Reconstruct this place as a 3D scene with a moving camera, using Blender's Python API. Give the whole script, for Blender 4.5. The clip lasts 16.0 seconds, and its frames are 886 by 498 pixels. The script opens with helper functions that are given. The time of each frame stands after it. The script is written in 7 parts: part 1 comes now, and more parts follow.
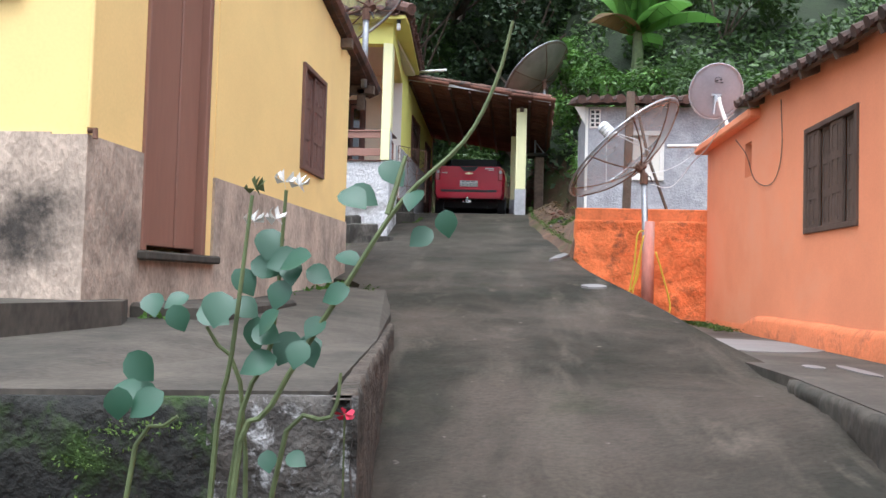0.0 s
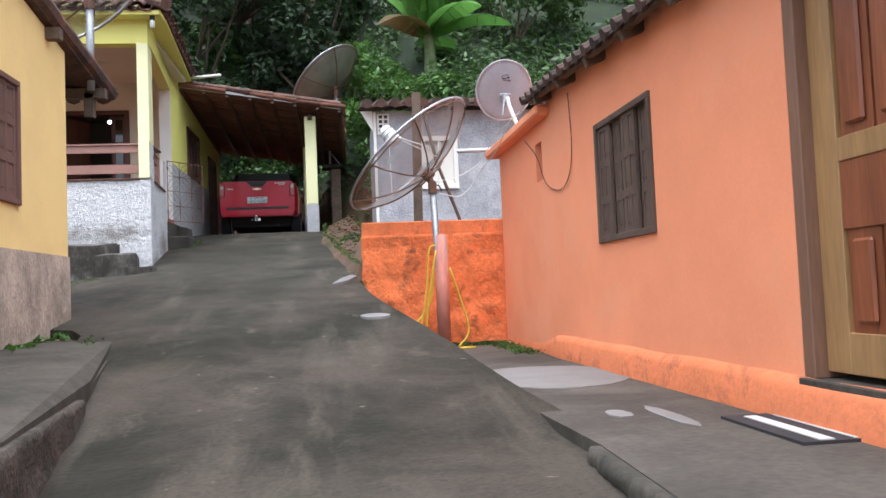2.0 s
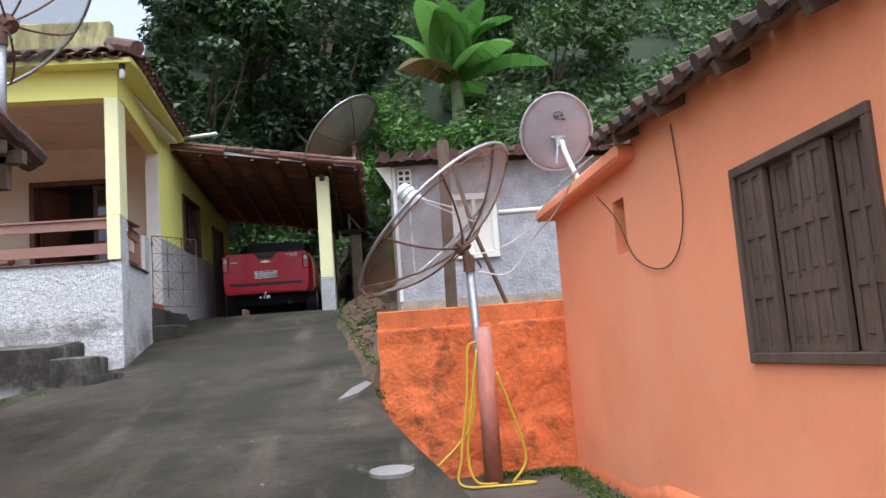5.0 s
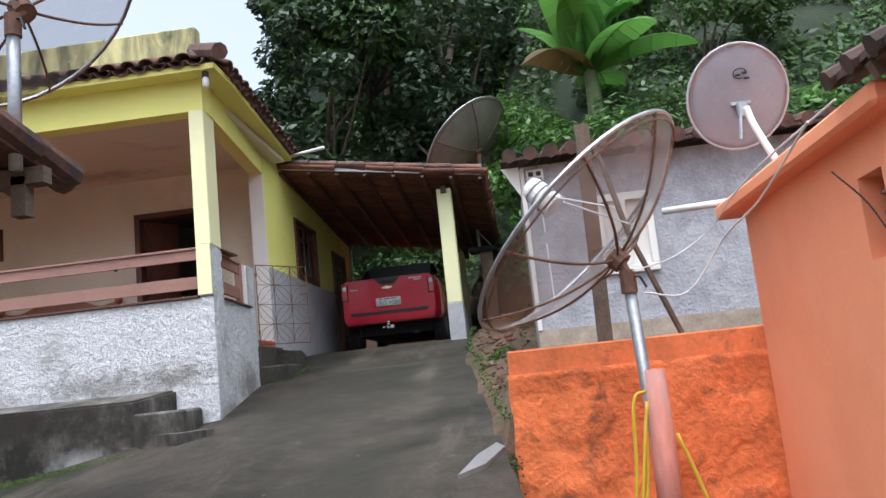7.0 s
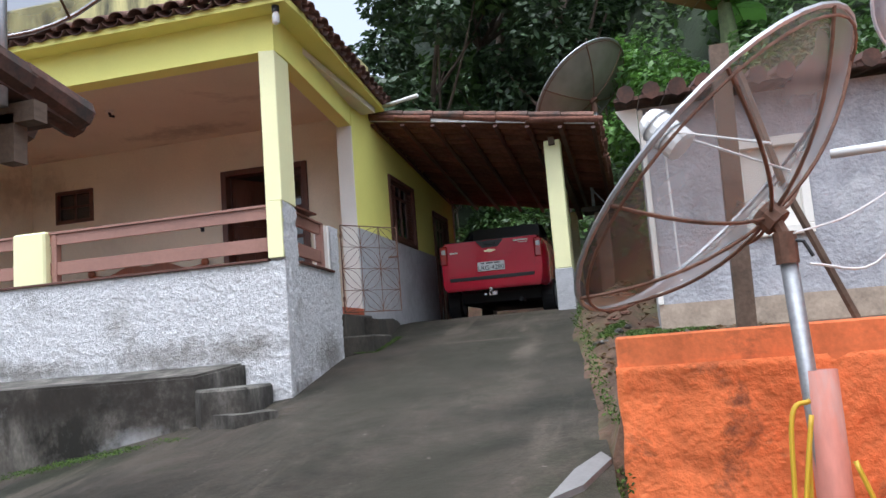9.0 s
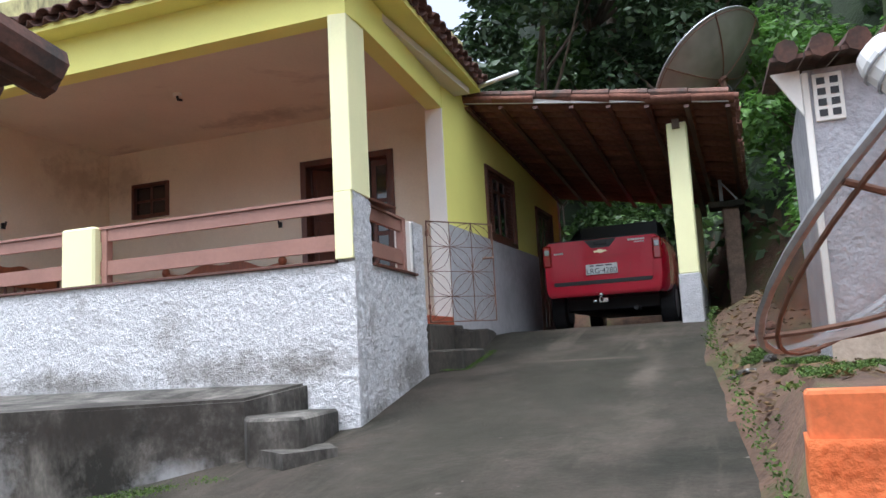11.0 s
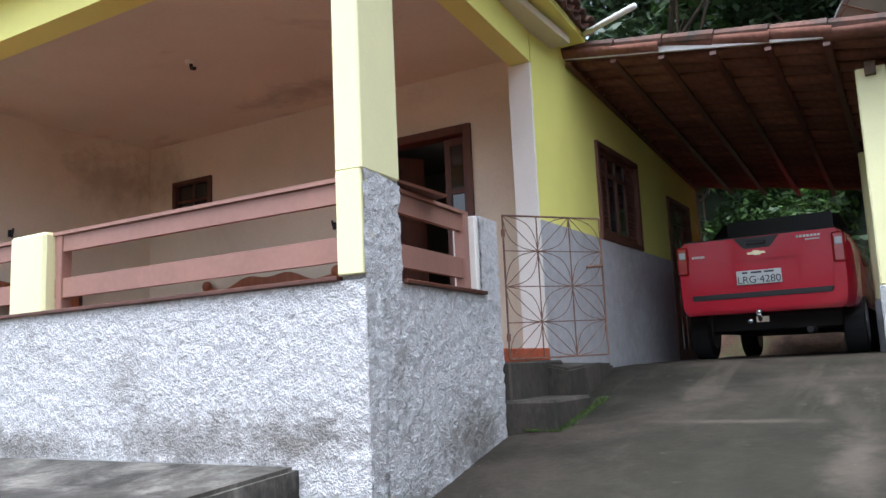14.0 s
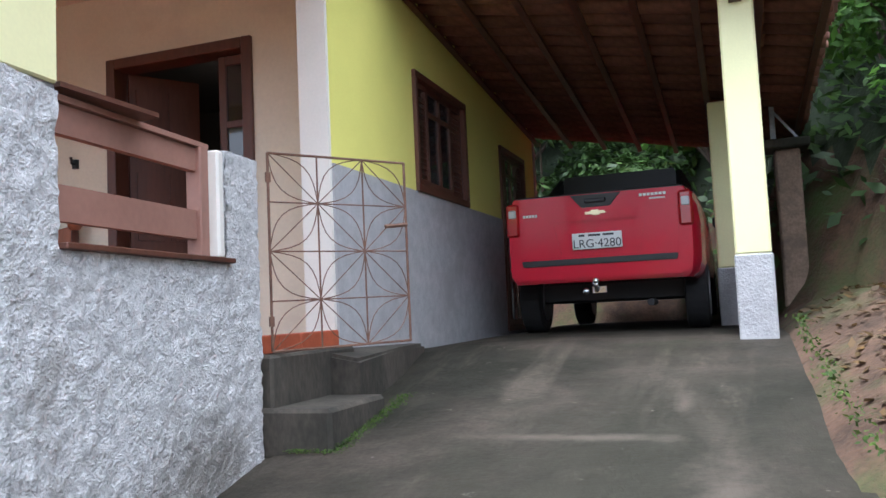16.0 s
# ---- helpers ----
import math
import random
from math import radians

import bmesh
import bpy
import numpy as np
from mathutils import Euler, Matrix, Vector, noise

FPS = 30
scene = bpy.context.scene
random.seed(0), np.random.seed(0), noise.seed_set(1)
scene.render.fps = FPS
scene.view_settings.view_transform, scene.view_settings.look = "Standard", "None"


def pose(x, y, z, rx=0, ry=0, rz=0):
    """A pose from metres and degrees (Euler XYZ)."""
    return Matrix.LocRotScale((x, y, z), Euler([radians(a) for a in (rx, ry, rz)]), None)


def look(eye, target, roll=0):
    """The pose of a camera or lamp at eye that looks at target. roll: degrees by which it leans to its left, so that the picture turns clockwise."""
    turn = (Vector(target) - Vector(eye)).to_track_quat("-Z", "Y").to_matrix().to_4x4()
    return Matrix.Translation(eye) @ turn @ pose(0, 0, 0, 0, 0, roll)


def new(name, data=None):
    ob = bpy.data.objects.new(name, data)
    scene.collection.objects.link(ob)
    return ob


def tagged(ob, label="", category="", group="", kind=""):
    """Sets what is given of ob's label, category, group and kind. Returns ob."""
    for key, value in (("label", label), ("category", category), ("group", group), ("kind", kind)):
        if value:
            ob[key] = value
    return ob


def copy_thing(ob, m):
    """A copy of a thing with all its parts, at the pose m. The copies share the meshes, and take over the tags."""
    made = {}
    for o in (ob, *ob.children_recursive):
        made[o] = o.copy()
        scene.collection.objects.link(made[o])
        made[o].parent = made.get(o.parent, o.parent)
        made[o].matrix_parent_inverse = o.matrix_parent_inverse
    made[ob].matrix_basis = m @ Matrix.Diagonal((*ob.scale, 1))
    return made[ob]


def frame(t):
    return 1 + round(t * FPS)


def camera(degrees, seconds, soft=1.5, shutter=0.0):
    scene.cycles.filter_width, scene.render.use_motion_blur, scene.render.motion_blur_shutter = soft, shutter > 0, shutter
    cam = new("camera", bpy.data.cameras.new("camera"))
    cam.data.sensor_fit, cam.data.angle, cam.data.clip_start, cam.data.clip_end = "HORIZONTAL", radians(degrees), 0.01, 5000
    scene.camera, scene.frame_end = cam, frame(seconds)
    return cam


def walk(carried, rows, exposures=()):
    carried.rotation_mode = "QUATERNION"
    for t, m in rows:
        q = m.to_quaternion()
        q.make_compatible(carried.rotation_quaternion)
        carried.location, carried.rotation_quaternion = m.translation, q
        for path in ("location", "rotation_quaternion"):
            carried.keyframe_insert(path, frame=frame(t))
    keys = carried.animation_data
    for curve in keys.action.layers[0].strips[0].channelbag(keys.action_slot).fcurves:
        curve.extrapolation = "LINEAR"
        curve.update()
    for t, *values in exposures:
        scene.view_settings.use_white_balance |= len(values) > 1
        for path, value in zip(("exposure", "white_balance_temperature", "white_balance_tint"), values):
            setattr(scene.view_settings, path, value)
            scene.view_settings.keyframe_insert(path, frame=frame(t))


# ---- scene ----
cam = camera(57.3, 16.0)
PATH = [
    (0, (-0.167, 2.934, 1.753), (-0.368, 4.922, 1.832), 1.6),
    (0.5, (0.018, 3.069, 1.76), (-0.165, 5.058, 1.85), 0.8),
    (1, (0.106, 3.478, 1.815), (0.128, 5.475, 1.912), -0.2),
    (1.5, (0.213, 3.879, 1.868), (0.383, 5.869, 1.967), -1.4),
    (2, (0.294, 4.214, 1.924), (0.534, 6.197, 2.03), -2.4),
    (2.5, (0.357, 4.539, 1.947), (0.635, 6.515, 2.079), -2.6),
    (3, (0.436, 4.881, 2.004), (0.724, 6.854, 2.157), -2.8),
    (3.5, (0.5, 5.213, 2.071), (0.781, 7.185, 2.248), -3.2),
    (3.7, (0.517, 5.371, 2.1), (0.792, 7.343, 2.287), -3.3),
    (5.8, (0.532, 7.296, 2.519), (0.564, 9.273, 2.823), -5.2),
    (6, (0.571, 7.497, 2.523), (0.563, 9.471, 2.842), -5.4),
    (6.5, (0.598, 7.903, 2.592), (0.511, 9.875, 2.918), -5.9),
    (7, (0.622, 8.262, 2.635), (0.453, 10.23, 2.953), -6.0),
    (7.5, (0.667, 8.582, 2.682), (0.413, 10.544, 2.977), -6.0),
    (8, (0.701, 8.857, 2.734), (0.37, 10.81, 3.006), -5.7),
    (8.5, (0.682, 9.149, 2.75), (0.285, 11.092, 3.011), -5.3),
    (9, (0.667, 9.456, 2.772), (0.202, 11.385, 3.024), -4.5),
    (9.2, (0.653, 9.52, 2.781), (0.163, 11.442, 3.033), -4.6),
    (11.5, (0.262, 11.174, 3.02), (-0.514, 12.998, 3.291), -2.5),
    (12, (0.143, 11.562, 3.079), (-0.704, 13.352, 3.359), -2.3),
    (12.5, (0.073, 11.938, 3.15), (-0.858, 13.685, 3.436), -2.1),
    (13, (-0.058, 12.286, 3.192), (-1.058, 13.992, 3.492), -1.9),
    (13.5, (-0.136, 12.634, 3.239), (-1.16, 14.326, 3.538), -2.0),
    (14, (-0.135, 13.059, 3.285), (-1.139, 14.765, 3.568), -2.6),
    (14.5, (-0.172, 13.435, 3.294), (-1.08, 15.197, 3.557), -2.9),
    (15, (-0.313, 13.881, 3.374), (-1.124, 15.697, 3.586), -2.7),
    (15.5, (-0.366, 14.27, 3.422), (-1.107, 16.119, 3.601), -2.8),
    (16, (-0.425, 14.565, 3.465), (-1.096, 16.443, 3.617), -2.6),
]
walk(cam, [(t, look(eye, target, roll)) for t, eye, target, roll in PATH], exposures=[(0, 1.37, 5700, 10), (1, 1.42, 5700, 10), (3, 1.28, 5700, 10), (9, 1.2, 5650, 10), (12, 1.42, 5600, 10), (13, 1.38, 5600, 10), (14.5, 1.55, 5500, 10), (16, 1.85, 5500, 10)])

# ---- light ----
world = bpy.data.worlds.new("sky")
scene.world = world
world.use_nodes = True
wn = world.node_tree.nodes
wl = world.node_tree.links
sky = wn.new("ShaderNodeTexSky")
sky.sky_type = 'NISHITA'
sky.sun_disc = False
sky.sun_elevation = radians(72)
sky.sun_rotation = radians(200)
sky.air_density = 1.0
sky.dust_density = 6.0
sky.ozone_density = 0.5
hue = wn.new("ShaderNodeHueSaturation")
hue.inputs["Saturation"].default_value = 0.3
wl.new(sky.outputs[0], hue.inputs["Color"])
wl.new(hue.outputs[0], wn["Background"].inputs["Color"])
wn["Background"].inputs["Strength"].default_value = 0.15

sun_data = bpy.data.lights.new("sun", 'SUN')
sun_data.energy = 0.6
sun_data.angle = radians(80)
sun_data.color = (1.0, 0.97, 0.92)
sun = new("sun", sun_data)
sun.matrix_world = look((8.5, 2, 24), (0, 8, 0))

# ---- materials ----
def mat(name, base, rough=0.8, var=0.12, scale=3.0, fine=60.0, bump=0.15, metal=0.0, spots=None, spot_amount=0.5, spot_scale=1.3, per_object=0.0, spec=0.5, stretch=(1, 1, 1), bump_dist=0.01):
    m = bpy.data.materials.new(name)
    m.use_nodes = True
    nt = m.node_tree
    n, l = nt.nodes, nt.links
    b = n["Principled BSDF"]
    tc = n.new("ShaderNodeTexCoord")
    mp = n.new("ShaderNodeMapping")
    mp.inputs["Scale"].default_value = stretch
    l.new(tc.outputs["Object"], mp.inputs["Vector"])
    big = n.new("ShaderNodeTexNoise")
    big.inputs["Scale"].default_value = scale
    big.inputs["Detail"].default_value = 6
    big.inputs["Roughness"].default_value = 0.62
    l.new(mp.outputs[0], big.inputs["Vector"])
    small = n.new("ShaderNodeTexNoise")
    small.inputs["Scale"].default_value = fine
    small.inputs["Detail"].default_value = 3
    l.new(mp.outputs[0], small.inputs["Vector"])
    add = n.new("ShaderNodeMath")
    add.operation = 'ADD'
    l.new(big.outputs["Fac"], add.inputs[0])
    sm = n.new("ShaderNodeMath")
    sm.operation = 'MULTIPLY'
    sm.inputs[1].default_value = 0.45
    l.new(small.outputs["Fac"], sm.inputs[0])
    l.new(sm.outputs[0], add.inputs[1])
    ramp = n.new("ShaderNodeValToRGB")
    lo = [c * (1 - var) for c in base]
    hi = [min(1.0, c * (1 + var)) for c in base]
    ramp.color_ramp.elements[0].position = 0.5
    ramp.color_ramp.elements[1].position = 0.95
    ramp.color_ramp.elements[0].color = (*lo, 1)
    ramp.color_ramp.elements[1].color = (*hi, 1)
    l.new(add.outputs[0], ramp.inputs["Fac"])
    col = ramp.outputs["Color"]
    if spots:
        sp = n.new("ShaderNodeTexNoise")
        sp.inputs["Scale"].default_value = spot_scale
        sp.inputs["Detail"].default_value = 8
        sp.inputs["Roughness"].default_value = 0.7
        sp.inputs["Distortion"].default_value = 0.4
        l.new(mp.outputs[0], sp.inputs["Vector"])
        sr = n.new("ShaderNodeValToRGB")
        sr.color_ramp.elements[0].position = 0.62 - 0.2 * spot_amount
        sr.color_ramp.elements[1].position = 0.74 - 0.1 * spot_amount
        l.new(sp.outputs["Fac"], sr.inputs["Fac"])
        mx = n.new("ShaderNodeMixRGB")
        l.new(sr.outputs["Color"], mx.inputs["Fac"])
        l.new(col, mx.inputs["Color1"])
        mx.inputs["Color2"].default_value = (*spots, 1)
        col = mx.outputs["Color"]
    if per_object:
        oi = n.new("ShaderNodeObjectInfo")
        mr = n.new("ShaderNodeMapRange")
        mr.inputs["To Min"].default_value = 1 - per_object
        mr.inputs["To Max"].default_value = 1 + per_object
        l.new(oi.outputs["Random"], mr.inputs["Value"])
        hs = n.new("ShaderNodeHueSaturation")
        l.new(mr.outputs[0], hs.inputs["Value"])
        l.new(col, hs.inputs["Color"])
        col = hs.outputs["Color"]
    l.new(col, b.inputs["Base Color"])
    b.inputs["Roughness"].default_value = rough
    b.inputs["Metallic"].default_value = metal
    b.inputs["Specular IOR Level"].default_value = spec
    if bump:
        bp = n.new("ShaderNodeBump")
        bp.inputs["Strength"].default_value = bump
        bp.inputs["Distance"].default_value = bump_dist
        l.new(add.outputs[0], bp.inputs["Height"])
        l.new(bp.outputs[0], b.inputs["Normal"])
    return m


def leaf_mat(name, a, b_, trans=0.25, rough=0.5):
    m = bpy.data.materials.new(name)
    m.use_nodes = True
    n, l = m.node_tree.nodes, m.node_tree.links
    b = n["Principled BSDF"]
    geo = n.new("ShaderNodeNewGeometry")
    ramp = n.new("ShaderNodeValToRGB")
    ramp.color_ramp.elements[0].color = (*a, 1)
    ramp.color_ramp.elements[1].color = (*b_, 1)
    l.new(geo.outputs["Random Per Island"], ramp.inputs["Fac"])
    l.new(ramp.outputs[0], b.inputs["Base Color"])
    b.inputs["Roughness"].default_value = rough
    tr = n.new("ShaderNodeBsdfTranslucent")
    l.new(ramp.outputs[0], tr.inputs["Color"])
    mix = n.new("ShaderNodeMixShader")
    mix.inputs[0].default_value = trans
    l.new(b.outputs[0], mix.inputs[1])
    l.new(tr.outputs[0], mix.inputs[2])
    l.new(mix.outputs[0], n["Material Output"].inputs["Surface"])
    return m


def plain(name, base, rough=0.5, metal=0.0, emit=0.0, coat=0.0):
    m = bpy.data.materials.new(name)
    m.use_nodes = True
    b = m.node_tree.nodes["Principled BSDF"]
    b.inputs["Base Color"].default_value = (*base, 1)
    b.inputs["Roughness"].default_value = rough
    b.inputs["Metallic"].default_value = metal
    b.inputs["Coat Weight"].default_value = coat
    if emit:
        b.inputs["Emission Color"].default_value = (*base, 1)
        b.inputs["Emission Strength"].default_value = emit
    return m


def glass_mat(name, tint=(0.6, 0.65, 0.66), rough=0.05):
    m = plain(name, (0.02, 0.022, 0.024), rough)
    m.node_tree.nodes["Principled BSDF"].inputs["Specular IOR Level"].default_value = 0.8
    return m


def mesh_mat(name, base, open_part):
    # woven wire mesh: fine gaps between wires
    m = bpy.data.materials.new(name)
    m.use_nodes = True
    n, l = m.node_tree.nodes, m.node_tree.links
    b = n["Principled BSDF"]
    tc = n.new("ShaderNodeTexCoord")
    nz = n.new("ShaderNodeTexNoise")
    nz.inputs["Scale"].default_value = 3.0
    nz.inputs["Detail"].default_value = 6
    l.new(tc.outputs["Object"], nz.inputs["Vector"])
    rp = n.new("ShaderNodeValToRGB")
    rp.color_ramp.elements[0].position = 0.3
    rp.color_ramp.elements[1].position = 0.75
    rp.color_ramp.elements[0].color = (*[c * 0.65 for c in base], 1)
    rp.color_ramp.elements[1].color = (*base, 1)
    l.new(nz.outputs["Fac"], rp.inputs["Fac"])
    l.new(rp.outputs[0], b.inputs["Base Color"])
    b.inputs["Metallic"].default_value = 0.35
    b.inputs["Roughness"].default_value = 0.55
    t = n.new("ShaderNodeBsdfTransparent")
    mix = n.new("ShaderNodeMixShader")
    mix.inputs[0].default_value = open_part
    l.new(b.outputs[0], mix.inputs[1])
    l.new(t.outputs[0], mix.inputs[2])
    l.new(mix.outputs[0], n["Material Output"].inputs["Surface"])
    return m


def ramp_concrete(name):
    # old concrete: dark damp algae, lengthwise streaks, pale worn scars and fine speckle
    m = bpy.data.materials.new(name)
    m.use_nodes = True
    n, l = m.node_tree.nodes, m.node_tree.links
    b = n["Principled BSDF"]
    tc = n.new("ShaderNodeTexCoord")

    def field(scale, stretch=(1, 1, 1), detail=8, rough=0.65, distort=0.0):
        mp = n.new("ShaderNodeMapping")
        mp.inputs["Scale"].default_value = stretch
        l.new(tc.outputs["Object"], mp.inputs["Vector"])
        t = n.new("ShaderNodeTexNoise")
        t.inputs["Scale"].default_value = scale
        t.inputs["Detail"].default_value = detail
        t.inputs["Roughness"].default_value = rough
        t.inputs["Distortion"].default_value = distort
        l.new(mp.outputs[0], t.inputs["Vector"])
        return t.outputs["Fac"]

    def ramp(fac, lo, hi, a=(0, 0, 0), c=(1, 1, 1)):
        r = n.new("ShaderNodeValToRGB")
        r.color_ramp.elements[0].position, r.color_ramp.elements[1].position = lo, hi
        r.color_ramp.elements[0].color, r.color_ramp.elements[1].color = (*a, 1), (*c, 1)
        l.new(fac, r.inputs["Fac"])
        return r.outputs["Color"]

    def mix(fac, a, c, blend='MIX'):
        x = n.new("ShaderNodeMixRGB")
        x.blend_type = blend
        for sock, val in ((x.inputs["Fac"], fac), (x.inputs["Color1"], a), (x.inputs["Color2"], c)):
            if isinstance(val, (int, float)):
                sock.default_value = val
            elif isinstance(val, tuple):
                sock.default_value = (*val, 1)
            else:
                l.new(val, sock)
        return x.outputs["Color"]

    col = ramp(field(0.7, distort=0.6), 0.40, 0.60, (0.017, 0.016, 0.010), (0.056, 0.045, 0.034))
    col = mix(ramp(field(1.3, (2.2, 0.35, 1), distort=0.3), 0.52, 0.66), col, (0.066, 0.055, 0.041))
    col = mix(ramp(field(2.6, (1, 0.6, 1), distort=0.35), 0.60, 0.72), col, (0.088, 0.073, 0.055))
    col = mix(mix(1.0, ramp(field(0.9, (1, 1, 1), distort=0.5), 0.56, 0.7), (0.75, 0.75, 0.75), 'MULTIPLY'), col, (0.017, 0.022, 0.008))
    col = mix(1.0, col, ramp(field(42, detail=4), 0.3, 0.7, (0.72, 0.72, 0.72), (1.25, 1.25, 1.25)), 'MULTIPLY')
    col = mix(ramp(field(9, detail=3), 0.70, 0.74), col, (0.14, 0.125, 0.105))
    l.new(col, b.inputs["Base Color"])
    l.new(ramp(field(1.1), 0.35, 0.65, (0.68, 0.68, 0.68), (0.95, 0.95, 0.95)), b.inputs["Roughness"])
    b.inputs["Specular IOR Level"].default_value = 0.3
    bp = n.new("ShaderNodeBump")
    bp.inputs["Strength"].default_value = 0.5
    bp.inputs["Distance"].default_value = 0.012
    l.new(field(28, detail=6), bp.inputs["Height"])
    l.new(bp.outputs[0], b.inputs["Normal"])
    return m


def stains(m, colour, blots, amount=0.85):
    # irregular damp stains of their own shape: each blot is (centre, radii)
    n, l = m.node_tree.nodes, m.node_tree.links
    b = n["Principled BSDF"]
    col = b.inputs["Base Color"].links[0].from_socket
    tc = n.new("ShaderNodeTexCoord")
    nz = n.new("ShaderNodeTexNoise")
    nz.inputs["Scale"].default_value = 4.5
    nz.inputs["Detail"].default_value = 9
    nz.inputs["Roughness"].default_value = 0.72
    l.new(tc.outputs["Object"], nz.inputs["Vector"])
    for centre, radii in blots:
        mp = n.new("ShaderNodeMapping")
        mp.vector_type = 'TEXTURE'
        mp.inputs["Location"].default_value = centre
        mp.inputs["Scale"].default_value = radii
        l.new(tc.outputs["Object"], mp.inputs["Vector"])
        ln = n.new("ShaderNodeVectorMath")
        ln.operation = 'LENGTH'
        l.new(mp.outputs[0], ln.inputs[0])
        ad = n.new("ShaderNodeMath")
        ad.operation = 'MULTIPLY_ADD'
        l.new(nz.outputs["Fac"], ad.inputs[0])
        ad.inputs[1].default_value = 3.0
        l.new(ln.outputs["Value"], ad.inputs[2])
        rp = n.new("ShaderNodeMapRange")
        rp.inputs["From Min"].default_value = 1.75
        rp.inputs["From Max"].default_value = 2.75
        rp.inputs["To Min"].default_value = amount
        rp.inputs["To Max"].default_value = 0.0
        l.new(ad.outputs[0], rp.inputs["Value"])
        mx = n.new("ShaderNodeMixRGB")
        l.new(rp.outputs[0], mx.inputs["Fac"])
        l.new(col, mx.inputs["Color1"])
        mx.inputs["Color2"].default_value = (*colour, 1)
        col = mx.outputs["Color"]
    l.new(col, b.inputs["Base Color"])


M = {}
M["concrete"] = ramp_concrete("stained_ramp_concrete")
M["streaked"] = mat("streaked_concrete", (0.19, 0.175, 0.15), 0.9, 0.6, 3.2, 40, 0.7, spots=(0.022, 0.020, 0.015), spot_amount=1.2, spot_scale=2.0, stretch=(1, 1, 0.45))
M["old_concrete"] = mat("old_concrete", (0.062, 0.053, 0.041), 0.88, 0.55, 2.6, 40, 0.6, spots=(0.024, 0.024, 0.017), spot_amount=0.72, spot_scale=1.8, stretch=(1, 1, 0.5))
M["yard"] = mat("yard_concrete", (0.075, 0.067, 0.055), 0.8, 0.5, 1.4, 30, 0.4, spots=(0.030, 0.028, 0.021), spot_amount=0.7, spot_scale=0.9)
M["moss"] = leaf_mat("moss", (0.03, 0.06, 0.012), (0.09, 0.15, 0.02), 0.1, 0.9)
M["soil"] = mat("red_soil", (0.088, 0.051, 0.031), 0.95, 0.55, 3.0, 30, 0.9, spots=(0.058, 0.085, 0.022), spot_amount=0.62, spot_scale=1.1, bump_dist=0.03)
M["orange"] = mat("orange_paint", (0.95, 0.35, 0.175), 0.75, 0.07, 1.2, 70, 0.12, spots=(0.93, 0.39, 0.215), spot_amount=0.5, spot_scale=0.6)
M["orange_old"] = mat("weathered_orange_render", (0.78, 0.20, 0.06), 0.88, 0.26, 4.5, 24, 1.0, spots=(0.16, 0.06, 0.03), spot_amount=0.42, spot_scale=3.6, bump_dist=0.035)
M["orange_cap"] = mat("orange_course_paint", (0.82, 0.23, 0.08), 0.85, 0.2, 3.5, 40, 0.4, spots=(0.32, 0.10, 0.045), spot_amount=0.5, spot_scale=3.0)
M["orange_plinth"] = mat("grimy_orange_paint", (0.80, 0.245, 0.10), 0.8, 0.14, 3.0, 40, 0.4, spots=(0.42, 0.13, 0.06), spot_amount=0.5, spot_scale=3.0, bump_dist=0.02)
M["yellow_old"] = mat("ochre_yellow_paint", (0.92, 0.67, 0.27), 0.75, 0.06, 1.0, 60, 0.1, spots=(0.86, 0.62, 0.26), spot_amount=0.45, spot_scale=0.7)
M["wainscot"] = mat("bare_render", (0.45, 0.36, 0.28), 0.92, 0.42, 4.0, 45, 1.0, spots=(0.17, 0.13, 0.10), spot_amount=0.5, spot_scale=1.2, bump_dist=0.025, stretch=(1, 1, 0.6))
M["lemon"] = mat("lemon_yellow_paint", (0.80, 0.76, 0.20), 0.6, 0.05, 1.2, 70, 0.06)
M["pale_lemon"] = mat("pale_lemon_paint", (0.85, 0.82, 0.46), 0.6, 0.05, 1.2, 70, 0.06)
M["white"] = mat("white_paint", (0.76, 0.73, 0.66), 0.6, 0.06, 1.5, 60, 0.06)
M["cream"] = mat("cream_wall_paint", (0.74, 0.675, 0.53), 0.7, 0.08, 0.8, 40, 0.08, spots=(0.62, 0.54, 0.42), spot_amount=0.5, spot_scale=0.5)
M["ceiling"] = mat("ceiling_paint", (0.70, 0.64, 0.51), 0.75, 0.08, 0.7, 40, 0.05, spots=(0.50, 0.42, 0.33), spot_amount=0.2, spot_scale=0.7)
M["roughcast"] = mat("grey_roughcast", (0.70, 0.695, 0.69), 0.9, 0.28, 34.0, 95, 1.0, spots=(0.40, 0.385, 0.36), spot_amount=0.36, spot_scale=1.5, bump_dist=0.035)
M["grey_wall"] = mat("grey_wall_paint", (0.36, 0.36, 0.375), 0.88, 0.24, 5.0, 30, 0.9, spots=(0.50, 0.50, 0.50), spot_amount=0.45, spot_scale=1.6, bump_dist=0.035)
M["grey_paint"] = mat("grey_base_paint", (0.42, 0.42, 0.425), 0.85, 0.16, 9.0, 55, 0.7, spots=(0.35, 0.34, 0.34), spot_amount=0.5, spot_scale=1.4, bump_dist=0.02)
M["wood_brown"] = mat("brown_painted_wood", (0.16, 0.085, 0.065), 0.6, 0.2, 2.0, 30, 0.25, stretch=(1, 1, 0.25))
M["rail_wood"] = mat("rose_brown_painted_wood", (0.30, 0.155, 0.115), 0.55, 0.14, 2.0, 30, 0.15)
M["door_brown"] = mat("brown_painted_door", (0.26, 0.13, 0.09), 0.5, 0.12, 2.0, 30, 0.1, stretch=(1, 1, 0.2))
